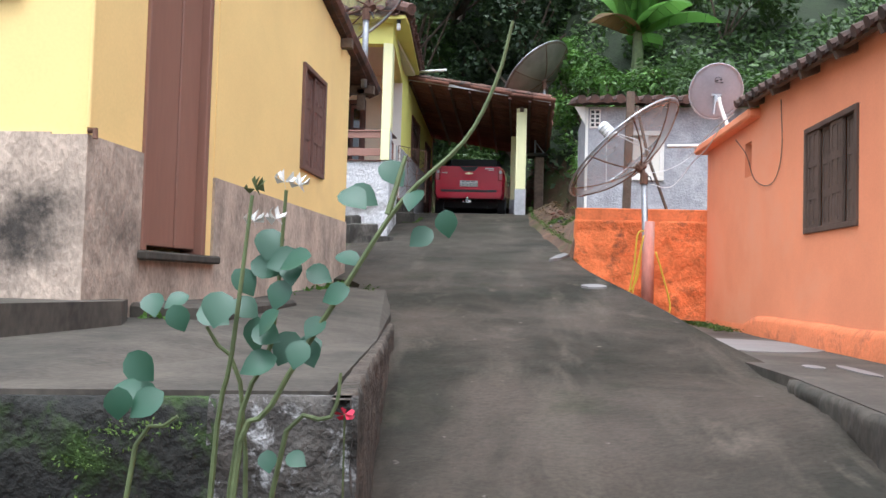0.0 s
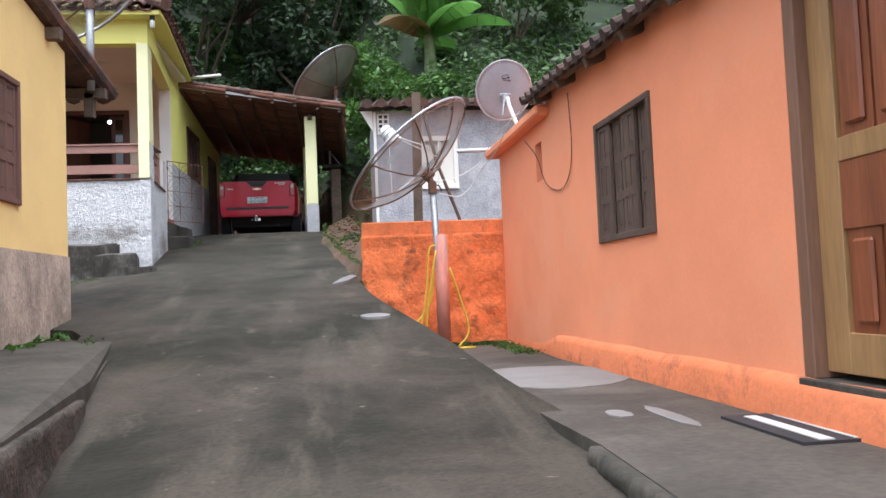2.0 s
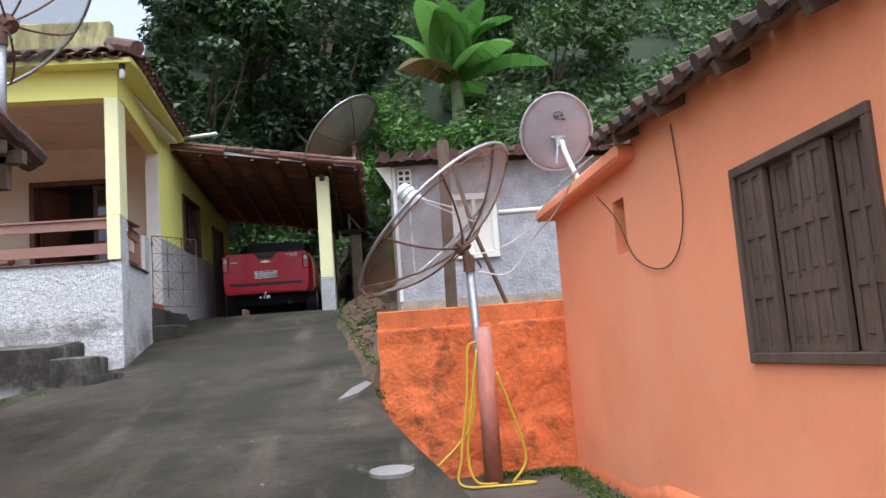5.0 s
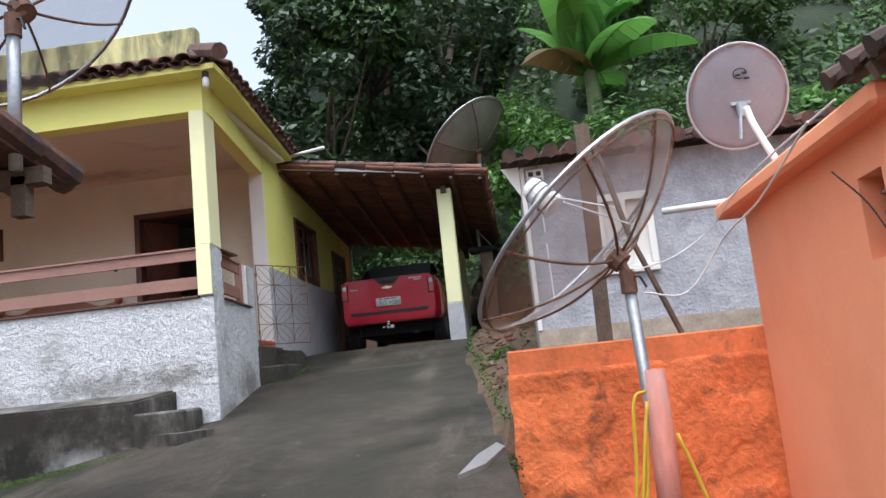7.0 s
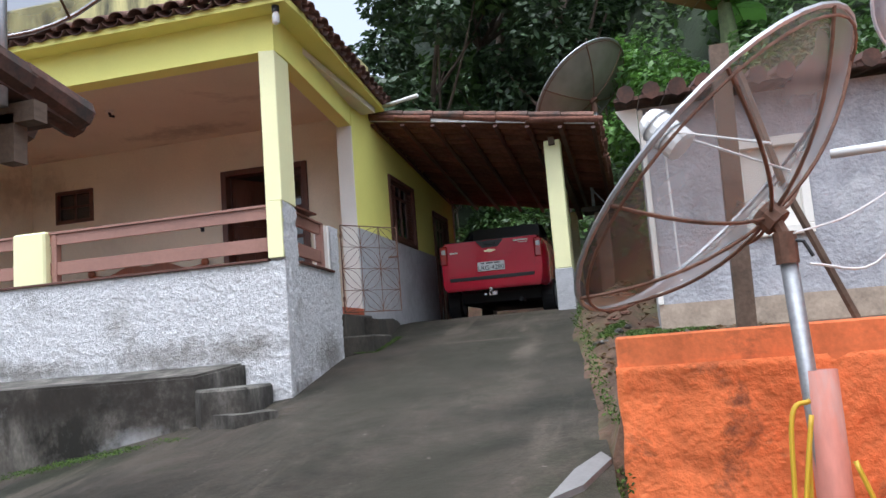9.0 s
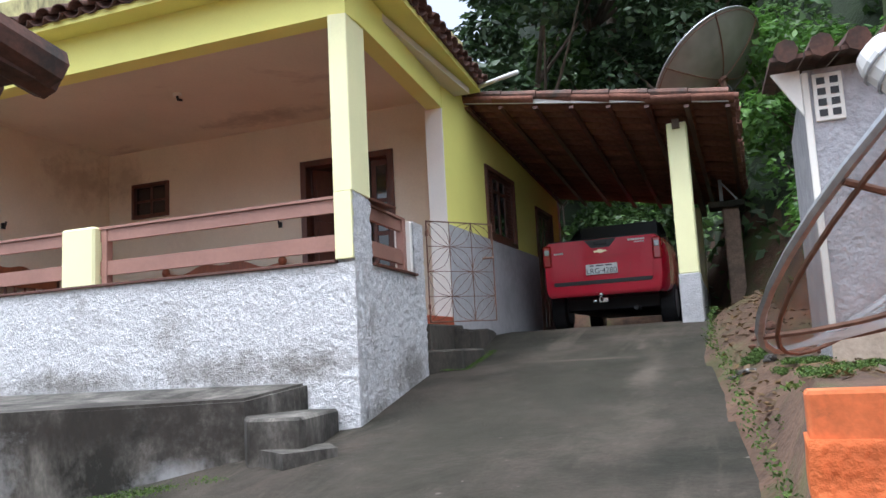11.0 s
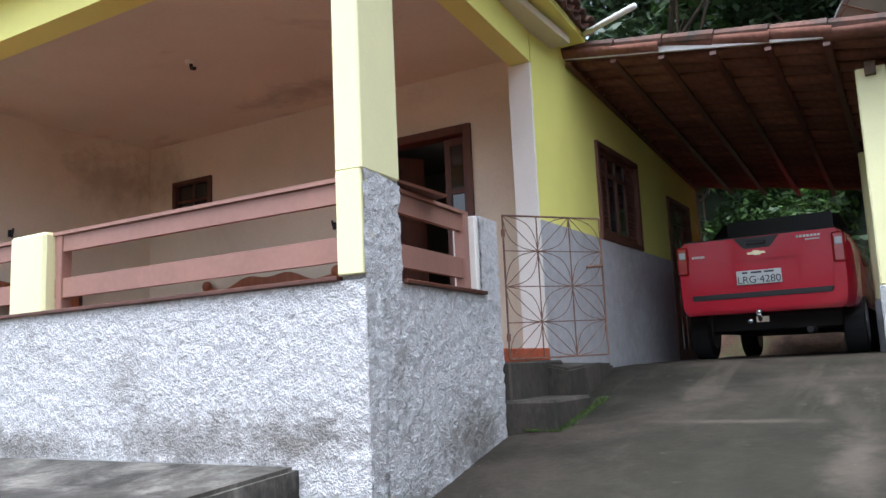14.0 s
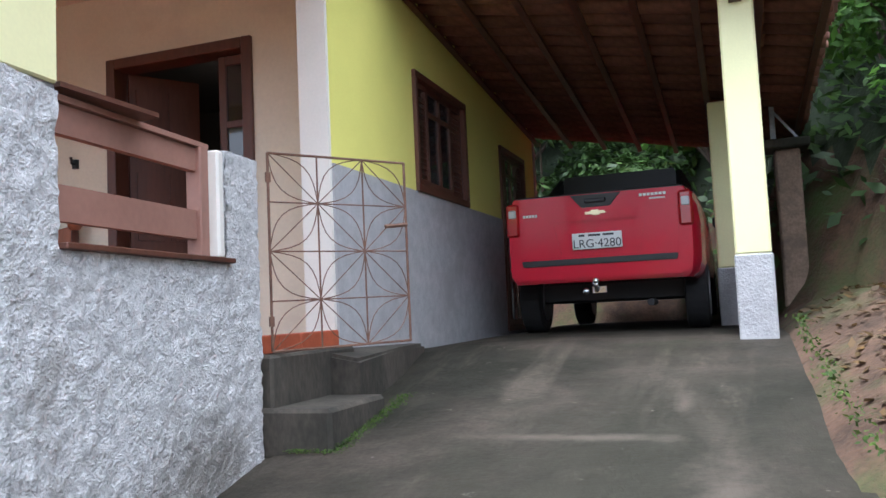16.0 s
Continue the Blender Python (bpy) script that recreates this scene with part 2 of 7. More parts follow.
M["dark_wood"] = mat("dark_varnished_wood", (0.095, 0.036, 0.022), 0.45, 0.35, 3.0, 30, 0.15, stretch=(1, 1, 0.2))
M["red_wood"] = mat("red_varnished_wood", (0.27, 0.085, 0.035), 0.4, 0.3, 2.5, 20, 0.15, stretch=(3, 3, 0.3))
M["light_wood"] = mat("pale_varnished_wood", (0.38, 0.22, 0.09), 0.42, 0.25, 2.5, 20, 0.15, stretch=(3, 3, 0.3))
M["shutter"] = mat("weathered_shutter_wood", (0.115, 0.075, 0.055), 0.75, 0.3, 3.0, 30, 0.4, stretch=(2, 2, 0.4))
M["old_wood"] = mat("grey_weathered_wood", (0.12, 0.085, 0.06), 0.9, 0.4, 3.0, 40, 0.7, stretch=(1, 0.3, 1))
M["tile"] = mat("clay_roof_tile", (0.14, 0.07, 0.05), 0.9, 0.5, 4.0, 30, 0.5, spots=(0.05, 0.042, 0.036), spot_amount=0.9, spot_scale=3.0, per_object=0.25)
M["tile_under"] = mat("clay_tile_underside", (0.19, 0.08, 0.052), 0.9, 0.35, 4.0, 30, 0.3, per_object=0.2)
# darker copy of the roof tile, with the eaves shade put into its colour
M["tile_shaded"] = mat("eaves_shade_roof_tile", (0.075, 0.045, 0.034), 0.92, 0.5, 4.0, 30, 0.5, spots=(0.03, 0.027, 0.022), spot_amount=0.8, spot_scale=3.0)
M["frame_wood"] = mat("worn_brown_frame_wood", (0.22, 0.115, 0.07), 0.55, 0.25, 2.5, 30, 0.2, stretch=(2, 2, 0.25))
M["parapet"] = mat("stained_yellow_parapet", (0.55, 0.50, 0.22), 0.85, 0.2, 3.0, 40, 0.3, spots=(0.075, 0.072, 0.045), spot_amount=1.0, spot_scale=2.6, stretch=(1, 1, 0.3))
M["steel"] = mat("galvanised_steel", (0.36, 0.37, 0.38), 0.45, 0.2, 5.0, 40, 0.1, metal=0.7)
M["rust"] = mat("rusty_iron", (0.16, 0.085, 0.055), 0.75, 0.4, 8.0, 40, 0.3, metal=0.2)
M["pvc"] = mat("white_pvc", (0.72, 0.72, 0.70), 0.4, 0.06, 4.0, 30, 0.02)
M["salmon_pipe"] = mat("faded_salmon_painted_pipe", (0.50, 0.20, 0.15), 0.7, 0.25, 4.0, 30, 0.3, spots=(0.42, 0.33, 0.30), spot_amount=0.8, spot_scale=2.5, stretch=(1, 1, 0.3))
M["dish_mesh"] = mesh_mat("dish_wire_mesh", (0.38, 0.40, 0.40), 0.52)
M["dish_grey"] = mat("grey_dish_paint", (0.40, 0.42, 0.46), 0.5, 0.1, 3.0, 30, 0.03)
M["yellow_hose"] = plain("yellow_hose_plastic", (0.62, 0.42, 0.03), 0.45)
M["black"] = plain("black_plastic", (0.012, 0.012, 0.013), 0.5)
M["cable"] = plain("dark_cable", (0.05, 0.035, 0.03), 0.6)
M["car_red"] = mat("red_car_paint", (0.46, 0.002, 0.022), 0.22, 0.05, 1.5, 200, 0.0)
M["car_red"].node_tree.nodes["Principled BSDF"].inputs["Coat Weight"].default_value = 0.25
M["car_red"].node_tree.nodes["Principled BSDF"].inputs["Specular IOR Level"].default_value = 0.3
M["tyre"] = mat("tyre_rubber", (0.018, 0.018, 0.019), 0.85, 0.2, 8, 60, 0.2)
M["chrome"] = plain("chrome", (0.75, 0.75, 0.76), 0.15, 1.0)
M["gold"] = plain("pale_gold_badge", (0.75, 0.62, 0.42), 0.3, 0.7)
M["glass"] = glass_mat("dark_glass")
M["lamp_red"] = plain("red_lamp_lens", (0.35, 0.01, 0.012), 0.15, coat=0.6)
M["lamp_clear"] = plain("clear_lamp_lens", (0.45, 0.45, 0.46), 0.15, coat=0.6)
M["plate"] = plain("plate_white", (0.62, 0.63, 0.62), 0.45)
M["plate_ink"] = plain("plate_ink", (0.02, 0.02, 0.025), 0.5)
M["terracotta"] = mat("terracotta_tile", (0.42, 0.10, 0.045), 0.5, 0.2, 5.0, 30, 0.1, per_object=0.15)
# room plaster with the indoor dimness put into its colour
M["room_shade"] = mat("interior_shade_plaster", (0.10, 0.075, 0.055), 0.9, 0.1, 2.0, 20, 0.1)
M["white_paint_mark"] = mat("worn_white_mark", (0.62, 0.62, 0.60), 0.7, 0.15, 6.0, 40, 0.2)
M["rubber_mat"] = mat("dark_rubber_mat", (0.03, 0.03, 0.033), 0.85, 0.2, 6.0, 40, 0.3)
M["bark"] = mat("tree_bark", (0.10, 0.075, 0.055), 0.95, 0.4, 4.0, 30, 0.8, stretch=(2, 2, 0.5), bump_dist=0.03)
M["leaf_dark"] = leaf_mat("dark_forest_leaves", (0.018, 0.036, 0.015), (0.060, 0.105, 0.040))
M["leaf_mid"] = leaf_mat("mid_green_leaves", (0.03, 0.065, 0.015), (0.085, 0.16, 0.035))
M["leaf_bright"] = leaf_mat("bright_green_leaves", (0.05, 0.12, 0.02), (0.12, 0.25, 0.04), 0.35)
M["leaf_banana"] = leaf_mat("banana_leaves", (0.06, 0.17, 0.03), (0.13, 0.30, 0.055), 0.4, 0.4)
M["leaf_dry"] = leaf_mat("dry_leaves", (0.07, 0.045, 0.02), (0.17, 0.10, 0.035))
M["leaf_rose"] = leaf_mat("rose_leaves", (0.018, 0.065, 0.038), (0.05, 0.14, 0.075), 0.2, 0.45)
M["stem"] = mat("green_rose_stem", (0.10, 0.13, 0.05), 0.7, 0.3, 10, 60, 0.3)
M["petal"] = plain("white_petal", (0.75, 0.74, 0.70), 0.6)
M["petal_red"] = plain("red_petal", (0.45, 0.01, 0.04), 0.6)


# ---- mesh helpers ----
def box(bm, x0, x1, y0, y1, z0, z1, b=0.0):
    r = bmesh.ops.create_cube(bm, size=1, matrix=Matrix.Translation(((x0 + x1) / 2, (y0 + y1) / 2, (z0 + z1) / 2)) @ Matrix.Diagonal((x1 - x0, y1 - y0, z1 - z0, 1)))
    if b:
        es = list({e for v in r["verts"] for e in v.link_edges})
        bmesh.ops.bevel(bm, geom=es, offset=b, segments=1, affect='EDGES')
    return r["verts"]


def beam(bm, a, c, w, h, up=(0, 0, 1)):
    # a straight bar of rectangular section from a to c
    a, c = Vector(a), Vector(c)
    d = (c - a).normalized()
    s = d.cross(Vector(up)).normalized()
    u = s.cross(d)
    vs = []
    for p in (a, c):
        for i, j in ((-1, -1), (1, -1), (1, 1), (-1, 1)):
            vs.append(bm.verts.new(p + s * (w / 2 * i) + u * (h / 2 * j)))
    for q in ((3, 2, 1, 0), (4, 5, 6, 7), (0, 1, 5, 4), (1, 2, 6, 5), (2, 3, 7, 6), (3, 0, 4, 7)):
        bm.faces.new([vs[k] for k in q])


def prism(bm, poly, bottoms, tops):
    # a vertical prism over a plan polygon, with a bottom and a top height for each corner
    n = len(poly)
    bottoms = bottoms if isinstance(bottoms, (list, tuple)) else [bottoms] * n
    tops = tops if isinstance(tops, (list, tuple)) else [tops] * n
    lo = [bm.verts.new((x, y, z)) for (x, y), z in zip(poly, bottoms)]
    hi = [bm.verts.new((x, y, z)) for (x, y), z in zip(poly, tops)]
    bm.faces.new(hi)
    bm.faces.new(lo[::-1])
    for i in range(n):
        j = (i + 1) % n
        bm.faces.new((lo[i], lo[j], hi[j], hi[i]))


def tube(bm, pts, r, seg=8, closed=False):
    pts = [Vector(p) for p in pts]
    rings = []
    n = len(pts)
    for i, p in enumerate(pts):
        d = (pts[min(i + 1, n - 1)] - pts[max(i - 1, 0)])
        if closed:
            d = pts[(i + 1) % n] - pts[i - 1]
        d.normalize()
        s = d.cross(Vector((0, 0, 1)))
        if s.length < 0.05:
            s = d.cross(Vector((1, 0, 0)))
        s.normalize()
        u = s.cross(d)
        rr = r[i] if isinstance(r, (list, tuple)) else r
        rings.append([bm.verts.new(p + s * (rr * math.cos(2 * math.pi * k / seg)) + u * (rr * math.sin(2 * math.pi * k / seg))) for k in range(seg)])
    for i in range(n if closed else n - 1):
        a, c = rings[i], rings[(i + 1) % n]
        for k in range(seg):
            bm.faces.new((a[k], a[(k + 1) % seg], c[(k + 1) % seg], c[k]))
    if not closed:
        bm.faces.new(rings[0][::-1])
        bm.faces.new(rings[-1])


def smooth_path(pts, steps=6):
    # points along a rounded line through the given ones
    p = [Vector(q) for q in pts]
    p = [p[0] * 2 - p[1]] + p + [p[-1] * 2 - p[-2]]
    out = []
    for i in range(1, len(p) - 2):
        for k in range(steps):
            t = k / steps
            a, b_, c, d = p[i - 1], p[i], p[i + 1], p[i + 2]
            out.append(0.5 * ((2 * b_) + (c - a) * t + (2 * a - 5 * b_ + 4 * c - d) * t * t + (3 * b_ - a - 3 * c + d) * t ** 3))
    out.append(p[-2])
    return out


WORLD = {}


def finish(name, bm, material, smooth=False):
    bmesh.ops.recalc_face_normals(bm, faces=bm.faces)
    me = bpy.data.meshes.new(name)
    bm.to_mesh(me)
    bm.free()
    if smooth:
        me.shade_smooth()
    me.materials.append(material)
    return new(name, me)


def thing(name, at, label, category, group="", kind=""):
    e = new(name)
    e.empty_display_size = 0.2
    e.location = at
    WORLD[e] = Matrix.Translation(at)
    return tagged(e, label, category, group, kind)


def part(name, bm, material, parent, label="", smooth=False):
    # one mesh, drawn in world coordinates, under a thing or a part
    o = finish(name, bm, material, smooth)
    o.parent = parent
    o.matrix_parent_inverse = WORLD.get(parent, Matrix.Identity(4)).inverted()
    if label:
        tagged(o, label)
    return o


def structure(name, bm, material, label, category, smooth=False):
    return tagged(finish(name, bm, material, smooth), label, category, kind="structure")


def raw(name, verts, faces, material, smooth=False):
    me = bpy.data.meshes.new(name)
    me.from_pydata([tuple(v) for v in verts], [], faces)
    me.materials.append(material)
    if smooth:
        me.shade_smooth()
    return new(name, me)


def B():
    return bmesh.new()


def wall_x(bm, x0, x1, y0, y1, z0, z1, holes=()):
    # a wall between two x planes, with openings (y0, y1, z0, z1)
    ys = sorted({y0, y1, *[h[0] for h in holes], *[h[1] for h in holes]})
    zs = sorted({z0, z1, *[h[2] for h in holes], *[h[3] for h in holes]})
    for a, c in zip(ys, ys[1:]):
        for d, e in zip(zs, zs[1:]):
            if any(h[0] <= (a + c) / 2 <= h[1] and h[2] <= (d + e) / 2 <= h[3] for h in holes):
                continue
            box(bm, x0, x1, a, c, d, e)


def wall_y(bm, y0, y1, x0, x1, z0, z1, holes=()):
    xs = sorted({x0, x1, *[h[0] for h in holes], *[h[1] for h in holes]})
    zs = sorted({z0, z1, *[h[2] for h in holes], *[h[3] for h in holes]})
    for a, c in zip(xs, xs[1:]):
        for d, e in zip(zs, zs[1:]):
            if any(h[0] <= (a + c) / 2 <= h[1] and h[2] <= (d + e) / 2 <= h[3] for h in holes):
                continue
            box(bm, a, c, y0, y1, d, e)

M["mossy_stone"] = mat("mossy_black_stone", (0.016, 0.016, 0.013), 0.95, 0.8, 5.0, 40, 1.0, spots=(0.045, 0.105, 0.006), spot_amount=0.5, spot_scale=1.9, bump_dist=0.03)
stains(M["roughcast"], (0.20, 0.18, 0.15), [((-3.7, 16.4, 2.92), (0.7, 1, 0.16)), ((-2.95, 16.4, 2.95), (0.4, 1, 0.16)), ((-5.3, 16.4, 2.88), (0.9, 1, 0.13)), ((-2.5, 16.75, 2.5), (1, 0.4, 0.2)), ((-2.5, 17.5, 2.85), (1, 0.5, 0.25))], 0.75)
stains(M["concrete"], (0.027, 0.025, 0.016), [((-0.9, 17.4, 2.7), (0.85, 2.2, 3)), ((-1.6, 16.0, 2.4), (0.6, 2.0, 3)), ((0.1, 18.0, 2.8), (0.4, 2.2, 3)), ((-0.6, 13.6, 2.1), (0.5, 1.6, 3))], 0.8)
stains(M["concrete"], (0.125, 0.102, 0.080), [((-0.70, 18.75, 3), (0.05, 0.22, 3)), ((-1.15, 18.25, 3), (0.5, 0.05, 3)), ((-0.5, 17.6, 3), (0.14, 0.5, 3))], 0.55)
stains(M["streaked"], (0.030, 0.024, 0.018), [((-3.9, 15.1, 2.62), (0.75, 1.2, 0.2)), ((-3.3, 15.5, 2.55), (0.5, 1.0, 0.25)), ((-5.6, 14.3, 2.5), (0.5, 1.2, 0.4)), ((-2.75, 15.6, 2.4), (0.5, 0.6, 0.16))], 0.85)
stains(M["streaked"], (0.42, 0.42, 0.42), [((-4.75, 14.7, 2.35), (0.42, 0.8, 0.22)), ((-3.45, 15.4, 2.2), (0.25, 0.6, 0.12))], 0.7)
stains(M["cream"], (0.42, 0.35, 0.25), [((-7.87, 18.9, 5.5), (1, 0.5, 0.35)), ((-7.6, 19.42, 5.6), (0.35, 1, 0.3))], 0.55)
stains(M["ceiling"], (0.24, 0.19, 0.14), [((-5.1, 18.95, 5.98), (0.75, 0.25, 2))], 0.55)
stains(M["wainscot"], (0.022, 0.02, 0.017), [((-2.5, 6.45, 1.95), (0.30, 1, 0.22)), ((-3.2, 6.45, 1.9), (0.6, 1, 0.3))], 0.9)
M["lichen_stone"] = mat("lichen_spotted_stone", (0.05, 0.045, 0.038), 0.9, 0.7, 8.0, 50, 1.0, spots=(0.48, 0.48, 0.47), spot_amount=0.4, spot_scale=11.0, bump_dist=0.03)
M["kerb_stone"] = mat("dark_kerb_stone", (0.075, 0.060, 0.046), 0.92, 0.6, 7.0, 45, 1.0, spots=(0.028, 0.026, 0.018), spot_amount=0.7, spot_scale=4.0, bump_dist=0.03)
M["forest_floor"] = mat("dark_forest_floor", (0.022, 0.034, 0.014), 0.95, 0.5, 1.5, 20, 0.8, bump_dist=0.05)
M["bare_plaster"] = mat("bare_beige_plaster", (0.36, 0.29, 0.22), 0.9, 0.3, 4.0, 40, 0.5)
M["car_glass"] = plain("dark_tinted_glass", (0.008, 0.008, 0.009), 0.3)
M["car_glass"].node_tree.nodes["Principled BSDF"].inputs["Specular IOR Level"].default_value = 0.2

# ---- ground ----
def drive(y):
    return float(np.interp(y, (-60, 8.45, 12.8, 16.25, 18.0, 20.2), (-9.9, 1.31, 1.965, 2.49, 2.825, 3.22)))


def clamp(v, a=0.0, c=1.0):
    return max(a, min(c, v))


def bank_start(x):
    # where the wooded hillside begins to rise behind the buildings
    return 25.6 + (18.9 - 25.6) * clamp((x + 1.2) / 3.4)


right_edge = [(-4, 1.75), (4, 1.75), (7.4, 1.6), (8.1, 1.42), (9, 1.22), (10, 1.06), (10.8, 0.9), (12.5, 0.56), (13.9, 0.42), (16.5, 0.14), (18.2, -0.08), (20.1, -0.12), (25.3, -0.12)]
left_edge = [(-4, -1.1), (4.9, -0.9), (8.4, -1.4), (11.2, -1.85), (12.0, -3.6), (15.4, -4.6), (15.6, -3.2), (16.35, -2.9), (17.9, -2.75), (20.1, -2.75), (25.3, -2.75)]


def edge_x(edge, y):
    for (a, xa), (c, xc) in zip(edge, edge[1:]):
        if a <= y <= c:
            return xa + (xc - xa) * (y - a) / (c - a)
    return edge[-1][1]


def terrain(x, y):
    z = drive(y) - 0.07
    if y < 4:
        z = max(z, -1.5)
    if x < -2.3:
        z -= min(0.9, 0.13 * (-2.3 - x))
    if y < 13.9 and (x > 1.6 or (y > 7.6 and x > edge_x(right_edge, y) - 0.35)):
        z = min(z, 1.22) if y > 7.6 else 1.2
    if x > 0.55 and y >= 13.9:
        z = max(z + 0.1, 2.72 + 0.03 * (y - 13.9))
    elif y >= 13.9 and x > edge_x(right_edge, y) + 0.02:
        z = z + 0.09 + 0.25 * clamp((x - edge_x(right_edge, y)) / 0.5)
    s = y - bank_start(x)
    if s > 0:
        k_ = clamp((x - (0.5 - 0.31 * (y - 7.7)) + 2.5) / 4.5, 0.12)
        z += k_ * (1.05 * min(s, 9) + 0.62 * max(0.0, min(s - 9, 30))) + 0.25 * noise.noise(Vector((x * 0.5, y * 0.5, 0))) * min(1, s)
    return z


gx = sorted({-400, -150, -70, -45, *range(-36, -8, 3), *[round(-8 + 0.2 * k, 2) for k in range(81)], *range(9, 40, 3), 45, 70, 150, 400})
gy = sorted({-400, -150, -60, -30, -20, -12, -6, -3, 0, *[round(2 + 0.2 * k, 2) for k in range(58)], 13.86, 13.94, *[round(13.8 + 0.2 * k, 2) for k in range(85)], *range(32, 62, 2), 70, 100, 200, 400})
gv = [(x, y, terrain(x, y)) for y in gy for x in gx]
nx = len(gx)
gf = [(j * nx + i, j * nx + i + 1, (j + 1) * nx + i + 1, (j + 1) * nx + i) for j in range(len(gy) - 1) for i in range(nx - 1)]
gob = raw("ground", gv, gf, M["soil"], True)
gob.data.materials.append(M["forest_floor"])
for p_ in gob.data.polygons:
    c_ = p_.center
    if c_.y - bank_start(c_.x) > 1.3:
        p_.material_index = 1
tagged(gob, "bare reddish soil and dark forest floor", "ground", kind="structure")

# driveway: a concrete ramp that levels out under the carport
bm = B()
rows = []
ys = [-4 + 0.25 * k for k in range(118)]
for y in ys:
    if y > 25.3:
        break
    l_, r_ = edge_x(left_edge, y), edge_x(right_edge, y)
    row = []
    for k in range(17):
        x = l_ + (r_ - l_) * k / 16
        jag = 0.02 * noise.noise(Vector((0, y * 3, k))) if k in (0, 16) else 0
        z = drive(y) + 0.012 * noise.noise(Vector((x * 1.3, y * 1.3, 0)))
        z += 0.18 * clamp((x - 0.2) / 1.0) * clamp((8.0 - y) / 1.2)
        if x < -2.4:
            z -= 0.12 * (-2.4 - x)
        row.append(bm.verts.new((x + jag, y, z)))
    low = [bm.verts.new((row[0].co.x, y, row[0].co.z - 0.9)), bm.verts.new((row[-1].co.x, y, row[-1].co.z - 0.9))]
    rows.append((row, low))
for (a, al), (c, cl) in zip(rows, rows[1:]):
    for k in range(16):
        bm.faces.new((a[k], a[k + 1], c[k + 1], c[k]))
    bm.faces.new((al[0], a[0], c[0], cl[0]))
    bm.faces.new((a[-1], al[1], cl[1], c[-1]))
structure("driveway", bm, M["concrete"], "dark stained concrete ramp rising to the carport", "driveway")

# paved yard beside the orange house, with a kerb above the lower ramp
bm = B()
prism(bm, [(1.12, -4), (1.2, 5.5), (1.28, 7.4), (1.24, 8.6), (1.0, 10.2), (0.6, 12.4), (0.5, 13.85), (2.6, 13.85), (2.6, -4)], 0.0, [1.29] * 9)
structure("yard_paving", bm, M["yard"], "patchy grey concrete yard with a low kerb beside the ramp", "pavement")

# raised terrace along the ochre house
bm = B()
prism(bm, [(-0.64, 5.05), (-0.90, 7.0), (-1.18, 9.1), (-1.50, 10.9), (-2.4, 10.9), (-5.5, 10.9), (-5.5, 4.7), (-1.6, 4.85)], 0.0, [1.45, 1.45, 1.50, 1.66, 1.68, 1.68, 1.45, 1.45])
bmesh.ops.bevel(bm, geom=[e for e in bm.edges if e.calc_length() > 0.5 and min(v.co.z for v in e.verts) > 1.3], offset=0.035, segments=2, affect='EDGES')
structure("terrace", bm, M["old_concrete"], "old stained concrete terrace with a worn rounded edge", "terrace")
bm = B()
prism(bm, [(-2.2, 5.75), (-2.0, 6.5), (-2.1, 6.75), (-5.5, 6.75), (-5.5, 5.5)], 1.40, 1.62)
structure("terrace_ledge", bm, M["old_concrete"], "raised concrete ledge along the house front", "terrace")

def lumpy(name, a, c, z0, z1, material, label, amp=0.03):
    # an uneven stone face between two plan points
    a, c = Vector((*a, 0)), Vector((*c, 0))
    d = (c - a)
    out = Vector((-d.y, d.x, 0)).normalized()
    bm = B()
    n1, n2 = max(6, int(d.length / 0.03)), int((z1 - z0) / 0.03)
    g_ = []
    for j in range(n2 + 1):
        row = []
        for i in range(n1 + 1):
            q = a + d * (i / n1) + Vector((0, 0, z0 + (z1 - z0) * j / n2))
            h = noise.noise(q * 5) + 0.6 * noise.noise(q * 13)
            row.append(bm.verts.new(q + out * (0.012 + amp * (h + 0.6) * (0.3 if j == n2 else 1))))
        g_.append(row)
    for r0, r1 in zip(g_, g_[1:]):
        for i in range(n1):
            bm.faces.new((r0[i], r0[i + 1], r1[i + 1], r1[i]))
    top = [bm.verts.new(v.co - out * 0.05) for v in g_[-1]]
    for i in range(n1):
        bm.faces.new((g_[-1][i], g_[-1][i + 1], top[i + 1], top[i]))
    return structure(name, bm, material, label, "wall", True)


lumpy("terrace_face", (-1.6, 4.85), (-5.4, 4.70), 0.1, 1.435, M["mossy_stone"], "black weathered terrace face covered in green moss")
lumpy("terrace_face_end", (-0.95, 4.985), (-1.6, 4.85), 0.1, 1.435, M["mossy_stone"], "black weathered terrace face covered in green moss")
lumpy("terrace_corner", (-0.595, 5.06), (-0.97, 4.985), 0.1, 1.44, M["lichen_stone"], "broken stone terrace corner spotted with white lichen", 0.035)
lumpy("terrace_kerb_face", (-1.11, 8.7), (-0.62, 5.0), 0.1, 1.44, M["kerb_stone"], "rough stone kerb face along the ramp", 0.015)

lumpy("yard_kerb_face", (1.095, -1.0), (1.175, 5.5), 0.1, 1.285, M["old_concrete"], "rough stained kerb face of the yard", 0.03)
lumpy("yard_kerb_face_upper", (1.175, 5.5), (1.255, 7.4), 0.5, 1.285, M["old_concrete"], "rough stained kerb face of the yard", 0.03)

